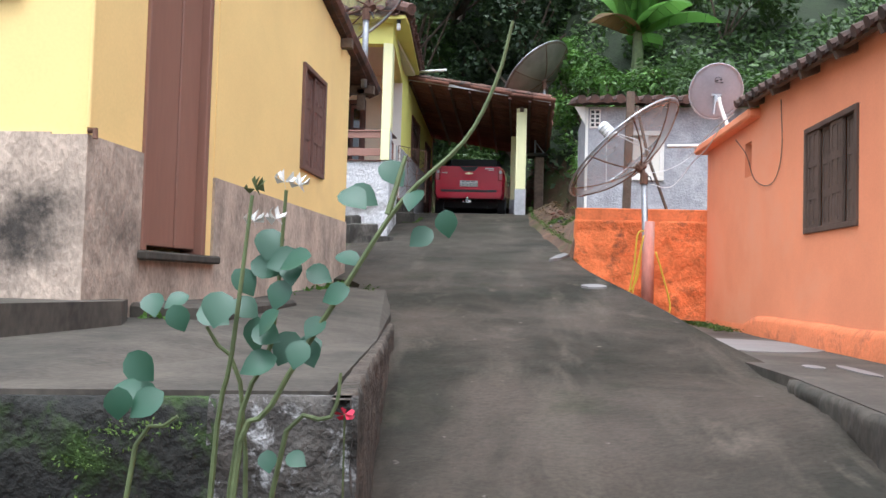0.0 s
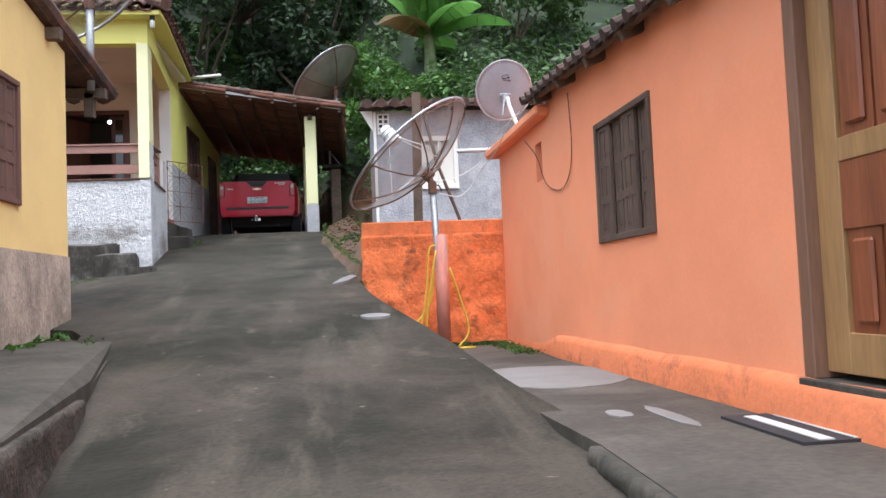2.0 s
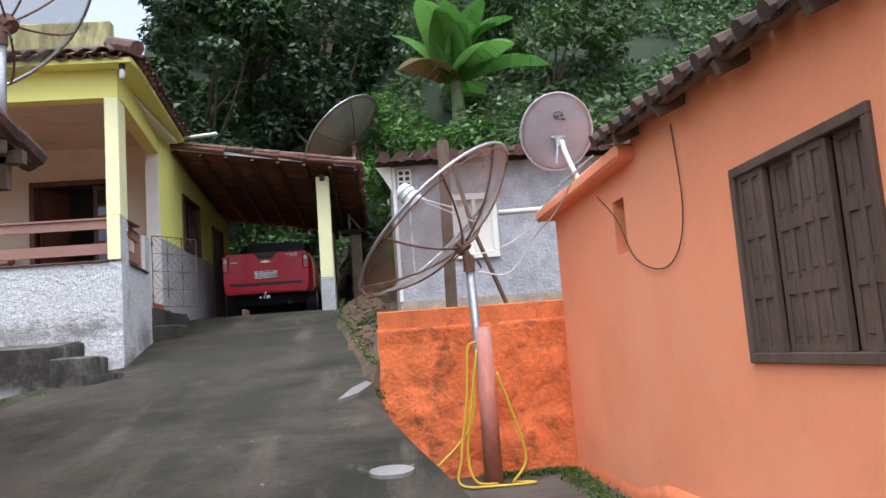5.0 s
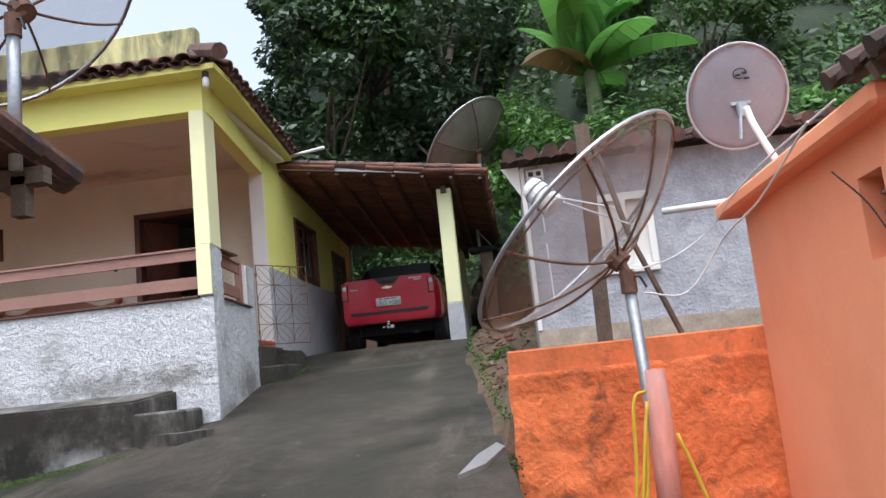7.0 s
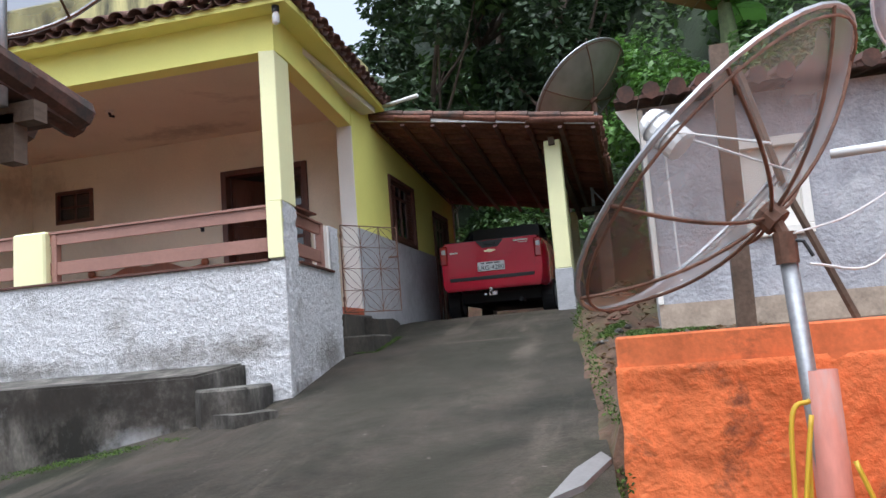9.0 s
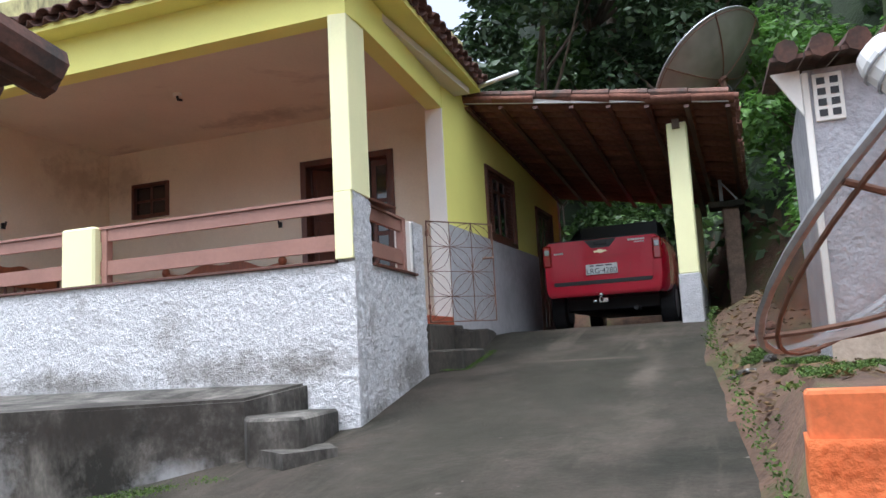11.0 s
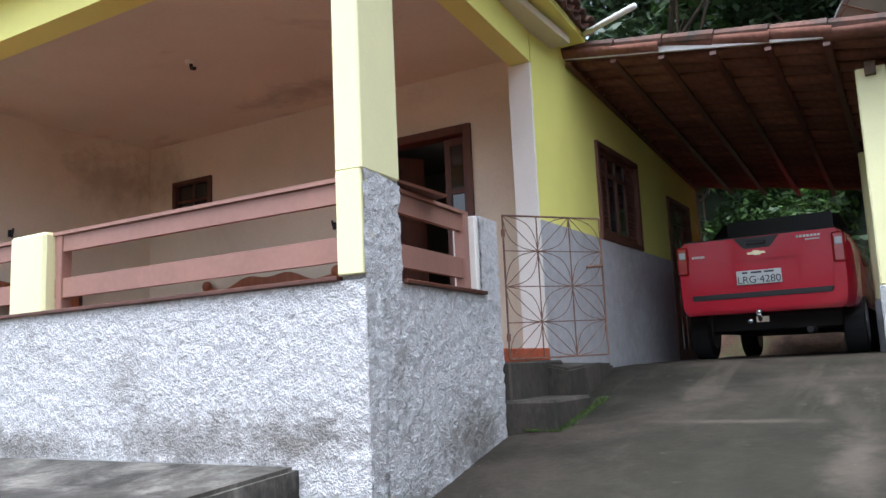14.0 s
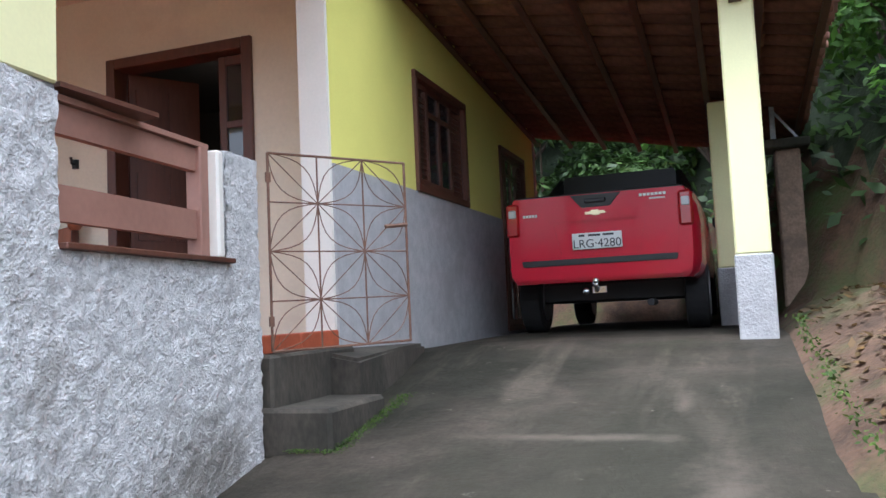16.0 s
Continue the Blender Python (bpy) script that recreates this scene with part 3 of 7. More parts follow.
# ---- ochre house ----
hx, hy0, hy1 = -2.18, 6.45, 11.85
bm = B()
wall_x(bm, hx - 0.18, hx, hy0, hy1, 2.38, 3.75, holes=[(7.02, 7.98, 2.38, 3.75), (9.95, 10.74, 2.72, 3.68)])
prism(bm, [(hx - 0.18, hy0), (hx, hy0), (hx, hy1), (hx - 0.18, hy1)], 3.75, [5.06, 5.06, 4.25, 4.25])
wall_y(bm, hy0, hy0 + 0.18, -5.4, hx - 0.18, 2.38, 5.03)
wall_y(bm, hy1 - 0.18, hy1, -5.4, hx - 0.18, 1.6, 4.25)
prism(bm, [(-5.6, hy0), (-5.4, hy0), (-5.4, hy1), (-5.6, hy1)], 1.3, [5.06, 5.06, 4.25, 4.25])
ochre = structure("wall_ochre_house", bm, M["yellow_old"], "ochre yellow painted house wall above a bare base", "wall")
bm = B()
wall_x(bm, hx - 0.17, hx + 0.012, hy0 - 0.012, hy1 + 0.012, 1.3, 2.38, holes=[(7.02, 7.98, 1.87, 2.38)])
wall_y(bm, hy0 - 0.012, hy0 + 0.17, -5.4, hx - 0.17, 1.3, 2.39)
structure("wainscot_ochre_house", bm, M["wainscot"], "worn bare render base with damp stains", "wall base")
# its roof: shallow slope down to the back, projecting over the gap
bm = B()
for k in range(12):
    x0 = -2.12 - k * 0.3
    prism(bm, [(x0 - 0.29, 5.9), (x0, 5.9), (x0, 13.0), (x0 - 0.29, 13.0)], [5.16, 5.16, 4.1, 4.1], [5.20, 5.20, 4.14, 4.14])
ceil1 = structure("roof_ochre_house", bm, M["tile"], "dark weathered clay tile roof with a ragged edge", "roof")
for y in (7.2, 8.6, 10.0, 11.4, 12.7):
    t = thing("purlin", (-2.1, y, 5.05 - (y - 5.9) * 0.149), "weathered round timber purlin end under the tiles", "beam", "purlins")
    bm = B()
    z = 5.09 - (y - 5.9) * 0.149
    beam(bm, (-5.0, y, z), (-2.06, y, z), 0.09, 0.10)
    part("timber", bm, M["old_wood"], t)
    if y > 12:
        bm = B()
        beam(bm, (-2.22, y, z - 0.24), (-2.22, y, z), 0.09, 0.09, (0, 1, 0))
        part("strut", bm, M["old_wood"], t)

for k in range(17):
    y = 12.85 - k * 0.42
    z = 4.16 + (13.0 - y) * 0.149
    t = part("verge_tile", (lambda b_: (tube(b_, [(-2.13, y + 0.24, z - 0.01), (-2.13 + random.uniform(-0.02, 0.02), y - 0.22, z + 0.075)], [0.085, 0.07], 8), b_)[1])(B()), M["tile"], ceil1)
for k in range(9):
    x = -2.2 - k * 0.3
    t = part("eaves_tile", (lambda b_: (tube(b_, [(x, 13.08 + random.uniform(-0.05, 0.05), 4.15), (x, 12.6, 4.24)], [0.085, 0.075], 8), b_)[1])(B()), M["tile"], ceil1)

# brown door, closed, with its step
door = tagged(new("door_1"), "tall brown painted double door, closed, in a plain frame", "door", kind="structure")
WORLD[door] = Matrix.Identity(4)
for a, c in ((7.05, 7.48), (7.5, 7.78)):
    bm = B()
    box(bm, hx - 0.10, hx - 0.03, a, c, 1.90, 3.75, 0.006)
    part("door_leaf", bm, M["door_brown"], door)
bm = B()
box(bm, hx - 0.12, hx + 0.02, 6.99, 7.05, 1.87, 3.75, 0.005)
box(bm, hx - 0.12, hx + 0.02, 7.78, 7.84, 1.87, 3.75, 0.005)
part("door_frame", bm, M["door_brown"], door)
bm = B()
box(bm, hx - 0.15, hx + 0.07, 6.96, 7.98, 1.82, 1.87, 0.01)
part("sill", bm, M["old_concrete"], door, "grey concrete door sill")
bm = B()
box(bm, hx - 0.15, hx - 0.005, 7.84, 7.98, 1.87, 3.75)
part("reveal", bm, M["yellow_old"], door)
bm = B()
box(bm, hx + 0.0, hx + 0.52, 6.9, 8.2, 1.44, 1.60, 0.02)
st = structure("door_step", bm, M["old_concrete"], "worn concrete step below the brown door", "step")


def shutter_window(name, x, y0, y1, z0, z1, face, material, label, leaves=2, ajar=0.0, deep=0.04):
    w = tagged(new(name), label, "window", kind="structure")
    WORLD[w] = Matrix.Identity(4)
    s = 1 if face > 0 else -1
    xo = x - s * deep
    bm = B()
    f = 0.045
    for a, c, d, e in ((y0, y1, z1 - f, z1), (y0, y1, z0, z0 + f), (y0, y0 + f, z0 + f, z1 - f), (y1 - f, y1, z0 + f, z1 - f)):
        box(bm, min(xo - s * 0.06, xo + s * 0.05), max(xo - s * 0.06, xo + s * 0.05), a, c, d, e, 0.004)
    part("window_frame", bm, material, w)
    step = (y1 - y0 - 2 * f) / leaves
    for k in range(leaves):
        a, c = y0 + f + k * step + 0.004, y0 + f + (k + 1) * step - 0.004
        off = 0.03 * ajar * (1 if k % 2 else -1)
        bm = B()
        xa, xb = sorted((xo - s * 0.012 + s * off, xo + s * 0.018 + s * off))
        # stiles, rails and two columns of sunken panels
        mid = (a + c) / 2
        st_ = 0.035
        for u, v in ((a, a + st_), (mid - st_ / 2, mid + st_ / 2), (c - st_, c)):
            box(bm, xa, xb, u, v, z0 + f, z1 - f, 0.003)
        hz = (z1 - z0 - 2 * f) / 3
        for r in range(4):
            zc = z0 + f + r * hz
            za, zb = max(z0 + f, zc - 0.03), min(z1 - f, zc + 0.03)
            box(bm, xa, xb, a + st_, mid - st_ / 2, za, zb)
            box(bm, xa, xb, mid + st_ / 2, c - st_, za, zb)
        leaf = part("shutter", bm, material, w)
        for u, v in ((a + st_, mid - st_ / 2), (mid + st_ / 2, c - st_)):
            for r in range(3):
                za, zb = z0 + f + r * hz + 0.03, z0 + f + (r + 1) * hz - 0.03
                bm = B()
                box(bm, min(xa, xb) + 0.008, max(xa, xb) - 0.008, u, v, za, zb)
                box(bm, min(xa, xb) + 0.003, max(xa, xb) - 0.003, u + 0.015, v - 0.015, za + 0.03, zb - 0.03, 0.004)
                part("panel", bm, material, leaf)
    return w


shutter_window("window_1", hx + 0.02, 9.95, 10.74, 2.72, 3.68, 1, M["wood_brown"], "brown painted wooden shutter window, closed", 2, 0.4)

# ---- orange house ----
# built square, then turned a little: its wall leans away from the line of the ramp
ORANGE = Matrix.Translation((2.235, 9.0, 0)) @ Matrix.Rotation(radians(0.8), 4, 'Z') @ Matrix.Translation((-2.235, -9.0, 0))


def turned(o):
    o.matrix_world = ORANGE @ WORLD.get(o, o.matrix_basis)
    return o


ox = 2.235
bm = B()
wall_x(bm, ox, ox + 0.2, 2.0, 13.7, 1.0, 3.62, holes=[(6.43, 7.55, 1.46, 3.53), (9.07, 10.15, 2.24, 3.14), (11.75, 11.99, 2.96, 3.33)])
wall_y(bm, 13.5, 13.7, ox + 0.2, 7.0, 1.0, 3.62)
box(bm, 6.8, 7.0, 2.0, 13.5, 1.0, 3.62)
wall_y(bm, 2.0, 2.2, ox + 0.2, 6.8, 1.0, 3.62)
turned(structure("wall_orange_house", bm, M["orange"], "bright orange painted house wall", "wall"))
bm = B()
vs = []
for k in range(58):
    y = 2.0 + k * 0.2
    d = 0.042 + 0.014 * noise.noise(Vector((0, y * 2.1, 3)))
    zt = 1.465 + 0.014 * noise.noise(Vector((0, y * 1.7, 9)))
    if y > 11.5:
        d, zt = d * clamp(1 - (y - 11.5) / 0.5, 0.25), zt - 0.12 * clamp((y - 11.5) / 0.5)
    vs.append([bm.verts.new(p) for p in ((ox, y, zt + 0.03), (ox - d * 0.7, y, zt), (ox - d, y, zt - 0.03), (ox - d * 1.15, y, 1.25))])
for a, c in zip(vs, vs[1:]):
    for k in range(3):
        bm.faces.new((a[k], a[k + 1], c[k + 1], c[k]))
turned(structure("plinth_orange_house", bm, M["orange_plinth"], "uneven grimy orange painted plinth at the foot of the wall", "trim", True))
w = shutter_window("window_2", ox, 9.07, 10.15, 2.24, 3.14, -1, M["shutter"], "weathered brown panelled wooden shutters, closed", 4, 0.5, 0.03)
turned(w)
w = tagged(new("window_3"), "tiny opening with bars in the orange wall", "window", kind="structure")
WORLD[w] = Matrix.Identity(4)
bm = B()
box(bm, ox + 0.12, ox + 0.14, 11.75, 11.99, 2.96, 3.33)
part("pane", bm, M["glass"], w)
for z in (3.06, 3.16, 3.25):
    bm = B()
    box(bm, ox + 0.09, ox + 0.115, 11.75, 11.99, z, z + 0.015)
    part("slat", bm, M["steel"], w)
turned(w)
# far corner roof slab of the annexe
bm = B()
prism(bm, [(2.11, 11.45), (2.11, 13.95), (7.05, 13.95), (7.05, 11.45)], 3.52, [3.62, 3.62, 3.62, 3.62])
bmesh.ops.bevel(bm, geom=list(bm.edges), offset=0.02, segments=1, affect='EDGES')
turned(structure("roof_slab", bm, M["orange"], "orange painted concrete roof slab with a stained edge", "roof"))
# door of the orange house
d2 = tagged(new("door_2"), "panelled red and pale varnished wooden door in a brown frame", "door", kind="structure")
WORLD[d2] = Matrix.Identity(4)
bm = B()
box(bm, ox + 0.0, ox + 0.16, 7.33, 7.41, 1.46, 3.5, 0.005)
box(bm, ox + 0.0, ox + 0.16, 6.29, 6.39, 1.46, 3.5, 0.005)
box(bm, ox + 0.0, ox + 0.16, 6.39, 7.33, 3.4, 3.5, 0.005)
part("door_frame", bm, M["frame_wood"], d2)
bm = B()
for a, c, z0, z1 in ((7.17, 7.33, 1.49, 3.4), (6.39, 6.49, 1.49, 3.4), (6.49, 7.17, 1.49, 1.66), (6.49, 7.17, 2.36, 2.46), (6.49, 7.17, 3.25, 3.4)):
    box(bm, ox + 0.06, ox + 0.10, a, c, z0, z1, 0.004)
leafd = part("door_leaf", bm, M["light_wood"], d2)
bm = B()
box(bm, ox + 0.065, ox + 0.095, 6.49, 7.17, 2.08, 2.36, 0.004)
part("lock_rail", bm, M["red_wood"], leafd)
for z0, z1 in ((1.66, 2.08), (2.46, 3.25)):
    for k in range(3):
        a = 6.51 + k * 0.22
        bm = B()
        box(bm, ox + 0.075, ox + 0.095, a, a + 0.205, z0, z1)
        box(bm, ox + 0.055, ox + 0.08, a + 0.04, a + 0.165, z0 + 0.04, z1 - 0.04, 0.012)
        part("panel", bm, M["red_wood"], leafd)
bm = B()
box(bm, ox - 0.03, ox + 0.2, 6.29, 7.41, 1.43, 1.46, 0.004)
part("sill", bm, M["old_concrete"], d2)
d2.matrix_world = ORANGE @ Matrix.Translation((0, 0.14, 0.03))
# eaves and roof of the orange house
bm = B()
v_ = [[bm.verts.new((x_, y_, z_)) for x_, z_ in ((2.3, 3.54), (6.9, 3.54), (4.6, 4.60))] for y_ in (11.45, 11.6)]
bm.faces.new(v_[0])
bm.faces.new(v_[1][::-1])
for k in range(3):
    bm.faces.new((v_[0][k], v_[1][k], v_[1][(k + 1) % 3], v_[0][(k + 1) % 3]))
turned(structure("gable_orange_house", bm, M["orange"], "plain orange gable wall under the tiles", "wall"))
# tiles in the darker copy, which stands for the shaded underside
bm = B()
for k in range(46):
    y0 = 2.0 + k * 0.212
    e_ = 3.68 - 0.05 * (11.6 - y0) + 0.012 * noise.noise(Vector((y0 * 2, 0, 0)))
    prism(bm, [(2.06, y0), (2.06, y0 + 0.2), (4.6, y0 + 0.2), (4.6, y0)], [e_, e_, e_ + 1.02, e_ + 1.02], [e_ + 0.03, e_ + 0.03, e_ + 1.06, e_ + 1.06])
    tube(bm, [(2.03, y0 + 0.1, e_ + 0.015), (4.6, y0 + 0.1, e_ + 1.045)], 0.045, 8)
    prism(bm, [(4.602, y0), (4.602, y0 + 0.2), (7.15, y0 + 0.2), (7.15, y0)], [e_ + 1.02, e_ + 1.02, e_, e_], [e_ + 1.06, e_ + 1.06, e_ + 0.03, e_ + 0.03])
    tube(bm, [(4.6, y0 + 0.1, e_ + 1.05), (7.18, y0 + 0.1, e_ + 0.02)], 0.055, 8)
turned(structure("roof_orange_house", bm, M["tile_shaded"], "mossy clay tile roof over the orange wall, coloured dark for the eaves shade", "roof"))
for k in range(12):
    y = 3.2 + k * 0.74
    z = 3.63 - 0.05 * (11.6 - y)
    t = thing("rafter", (ox, y, z), "dark timber rafter tail under the eaves", "beam", "rafters")
    bm = B()
    beam(bm, (2.08, y, z), (2.6, y, z + 0.21), 0.05, 0.07)
    part("timber", bm, M["old_wood"], t)
    turned(t)
t = thing("eaves_board", (ox, 6.5, 3.4), "dark weathered timber batten along the eaves", "beam")
bm = B()
beam(bm, (2.11, 2.0, 3.20), (2.11, 11.6, 3.67), 0.05, 0.03)
part("timber", bm, M["old_wood"], t)
turned(t)
bm = B()
prism(bm, [(ox, 8.4), (ox + 0.2, 8.4), (ox + 0.2, 11.5), (ox, 11.5)], 3.62, [3.622, 3.622, 3.76, 3.76])
turned(structure("wall_head_orange_house", bm, M["orange"], "orange wall head under the eaves", "wall"))

# ---- orange retaining wall ----
bm = B()
rv = []
nxw, nzw = 46, 40
for j in range(nzw + 1):
    z = 1.1 + 1.52 * j / nzw
    row = []
    for i in range(nxw + 1):
        x = 0.49 + 1.75 * i / nxw
        n_ = noise.noise(Vector((x * 3.5, z * 3.5, 0))) * 0.035 + noise.noise(Vector((x * 9, z * 9, 4))) * 0.015
        row.append(bm.verts.new((x + (0.02 * noise.noise(Vector((z * 5, 0, 0))) if i == 0 else 0), 13.70 + n_ + 0.06 * (z - 1.1), z)))
    rv.append(row)
for a, c in zip(rv, rv[1:]):
    for i in range(nxw):
        bm.faces.new((a[i], a[i + 1], c[i + 1], c[i]))
back = [[bm.verts.new((v.co.x, 14.06, v.co.z)) for v in (r[0], r[-1])] for r in rv]
for (a, ar), (c, cr) in zip(zip(back, rv), zip(back[1:], rv[1:])):
    bm.faces.new((ar[0], cr[0], c[0], a[0]))
bm.faces.new([*rv[-1], back[-1][1], back[-1][0]])
structure("retaining_wall", bm, M["orange_old"], "lumpy orange painted retaining wall with black mould", "wall", True)
bm = B()
box(bm, 0.50, 2.3, 13.81, 14.0, 2.57, 2.78, 0.012)
structure("retaining_wall_cap", bm, M["orange_cap"], "smooth orange course on top of the retaining wall", "wall")

# ---- grey house behind ----
bm = B()
wall_y(bm, 16.5, 16.7, 0.80, 7.5, 2.5, 4.72, holes=[(1.52, 2.05, 3.55, 4.30)])
box(bm, 0.80, 1.0, 16.7, 18.6, 2.5, 4.72)
structure("wall_grey_house", bm, M["grey_wall"], "grey textured wall of the house behind the yard", "wall")
bm = B()
box(bm, 0.79, 7.5, 16.488, 16.5, 2.6, 3.02)
structure("grey_house_base", bm, M["bare_plaster"], "bare beige plaster at the foot of the grey wall", "wall base")
bm = B()
box(bm, 0.785, 0.83, 16.47, 16.499, 3.02, 4.70, 0.006)
structure("grey_house_corner_trim", bm, M["white"], "white painted edge along the corner of the grey wall", "trim")
bm = B()
v_ = [[bm.verts.new((x_, y_, z_)) for x_, z_ in ((0.60, 4.71), (0.78, 4.71), (0.78, 4.40))] for y_ in (16.44, 16.47)]
bm.faces.new(v_[0])
bm.faces.new(v_[1][::-1])
for k in range(3):
    bm.faces.new((v_[0][k], v_[0][(k + 1) % 3], v_[1][(k + 1) % 3], v_[1][k]))
bmesh.ops.recalc_face_normals(bm, faces=bm.faces)
structure("grey_house_eaves_end", bm, M["white"], "white triangular board closing the eaves end", "trim")
vent = tagged(new("wall_vent"), "pale pierced concrete vent block in the grey wall", "vent", kind="structure")
WORLD[vent] = Matrix.Identity(4)
bm = B()
box(bm, 0.85, 1.03, 16.478, 16.499, 4.36, 4.68, 0.004)
part("block", bm, M["white"], vent)
# black boxes on the solid block stand in for the shade in its openings
for a in (0.875, 0.955):
    for c in (4.39, 4.462, 4.534, 4.606):
        bm = B()
        box(bm, a, a + 0.05, 16.472, 16.482, c, c + 0.045)
        part("hole_shade", bm, M["black"], vent)
w = tagged(new("window_4"), "small white framed window in the grey wall", "window", kind="structure")
WORLD[w] = Matrix.Identity(4)
bm = B()
for a, c, d, e in ((1.50, 2.07, 4.24, 4.32), (1.50, 2.07, 3.5, 3.58), (1.50, 1.57, 3.58, 4.24), (2.0, 2.07, 3.58, 4.24), (1.76, 1.81, 3.58, 4.24)):
    box(bm, a, c, 16.46, 16.58, d, e, 0.006)
part("window_frame", bm, M["white"], w)
for a, c in ((1.57, 1.76), (1.81, 2.0)):
    bm = B()
    box(bm, a, c, 16.53, 16.54, 3.58, 4.24)
    part("shutter", bm, M["white"], w)
bm = B()
for k in range(34):
    x0 = 0.6 + k * 0.21
    z0 = 4.74 + 0.02 * noise.noise(Vector((x0 * 3, 0, 0)))
    prism(bm, [(x0, 16.25), (x0 + 0.2, 16.25), (x0 + 0.2, 18.7), (x0, 18.7)], [z0, z0, z0 + 0.5, z0 + 0.5], [z0 + 0.03, z0 + 0.03, z0 + 0.53, z0 + 0.53])
    tube(bm, [(x0 + 0.1, 16.22, z0 + 0.05), (x0 + 0.1, 18.7, z0 + 0.55)], 0.075, 8)
structure("roof_grey_house", bm, M["tile"], "low clay tile roof edge along the grey wall", "roof")

# ---- lemon house: porch ----
px, py = -2.455, 16.25          # outer corner of the porch
gxw = -2.70                    # side wall of the house
FLOOR = 3.30
BACK = 19.42                   # porch back wall
# the porch side runs a few degrees out of square with its front
SKEW = Matrix.Translation((px, py, 0)) @ Matrix.Rotation(radians(4.7), 4, 'Z') @ Matrix.Translation((-px, -py, 0))


def skewed(o):
    o.matrix_world = SKEW @ WORLD.get(o, o.matrix_basis)
    return o



def rough_sheet(bm, place, nu, nv, amp=0.014):
    grid = []
    for j in range(nv + 1):
        row = []
        for i in range(nu + 1):
            p, out = place(i / nu, j / nv)
            h = noise.noise(p * 25) * 0.8 + noise.noise(p * 52) * 0.5
            row.append(bm.verts.new(p + out * (amp * h)))
        grid.append(row)
    for a, c in zip(grid, grid[1:]):
        for i in range(nu):
            bm.faces.new((a[i], a[i + 1], c[i + 1], c[i]))
    return grid


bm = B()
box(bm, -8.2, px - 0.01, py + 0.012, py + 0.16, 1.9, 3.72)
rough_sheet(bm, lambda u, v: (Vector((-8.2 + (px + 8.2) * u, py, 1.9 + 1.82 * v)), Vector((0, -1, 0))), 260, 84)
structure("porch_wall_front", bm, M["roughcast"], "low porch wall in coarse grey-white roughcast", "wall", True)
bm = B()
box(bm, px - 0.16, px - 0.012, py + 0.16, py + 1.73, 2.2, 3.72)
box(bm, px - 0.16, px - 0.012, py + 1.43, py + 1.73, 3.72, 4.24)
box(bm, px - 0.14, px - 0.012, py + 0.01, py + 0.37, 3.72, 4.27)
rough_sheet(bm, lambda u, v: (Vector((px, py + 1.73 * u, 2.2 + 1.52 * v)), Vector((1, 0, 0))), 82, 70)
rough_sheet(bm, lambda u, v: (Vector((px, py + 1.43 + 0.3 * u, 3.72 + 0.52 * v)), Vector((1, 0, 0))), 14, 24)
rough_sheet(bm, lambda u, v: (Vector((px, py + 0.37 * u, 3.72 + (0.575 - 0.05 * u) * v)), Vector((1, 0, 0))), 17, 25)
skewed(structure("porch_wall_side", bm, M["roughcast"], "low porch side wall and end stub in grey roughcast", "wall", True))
bm = B()
box(bm, px - 0.17, px - 0.005, py + 1.375, py + 1.428, 3.745, 4.235, 0.01)
skewed(structure("porch_stub_face", bm, M["white"], "white painted face of the porch wall stub", "trim"))
for nm, (x0, x1, y0, y1) in (("front", (-8.2, px - 0.16, py - 0.03, py + 0.18)), ("side", (px - 0.18, px + 0.03, py + 0.375, py + 1.46))):
    bm = B()
    box(bm, x0, x1, y0, y1, 3.722, 3.745, 0.004)
    o = structure("porch_sill_" + nm, bm, M["dark_wood"], "thin dark stone sill on the low porch wall", "sill")
    if nm == "side":
        skewed(o)
# posts and beams
bm = B()
box(bm, px - 0.155, px + 0.004, py - 0.016, py + 0.37, 4.27, 5.72, 0.008)
box(bm, px - 0.155, px - 0.006, py - 0.016, py + 0.1, 3.745, 4.274, 0.006)
skewed(structure("porch_post_corner", bm, M["pale_lemon"], "pale lemon porch corner post with a grey foot", "post"))
bm = B()
box(bm, -5.39, -5.01, py - 0.02, py + 0.18, 3.72, 4.265, 0.02)
structure("porch_post_low", bm, M["pale_lemon"], "short pale lemon pillar between the railings", "post")
bm = B()
box(bm, -8.2, px + 0.006, py - 0.02, py + 0.18, 5.71, 6.06)
prism(bm, [(px - 0.17, py + 0.18), (px + 0.004, py + 0.18), (gxw + 0.0, 18.96), (gxw - 0.18, 18.96)], 5.72, 6.06)
structure("porch_beam", bm, M["lemon"], "lemon yellow porch beam", "beam")
bm = B()
box(bm, -8.2, px - 0.06, py + 0.05, BACK, 5.98, 6.05)
structure("porch_ceiling", bm, M["ceiling"], "dim cream porch ceiling with a damp stain", "ceiling")
# eaves soffit and fascia
bm = B()
box(bm, -8.2, px + 0.24, py - 0.25, py + 0.2, 6.06, 6.12)
prism(bm, [(px - 0.0, py + 0.2), (px + 0.24, py + 0.2), (gxw + 0.24, 19.66), (gxw - 0.1, 19.66)], 6.06, 6.12)
structure("eaves_soffit", bm, M["lemon"], "lemon yellow painted eaves soffit", "eaves")
bm = B()
box(bm, -8.2, -2.62, 16.58, 16.74, 6.1, 6.84, 0.02)
box(bm, -2.78, -2.62, 16.74, 19.6, 6.1, 6.7, 0.02)
structure("parapet", bm, M["parapet"], "pale yellow roof parapet streaked with black mould", "parapet")
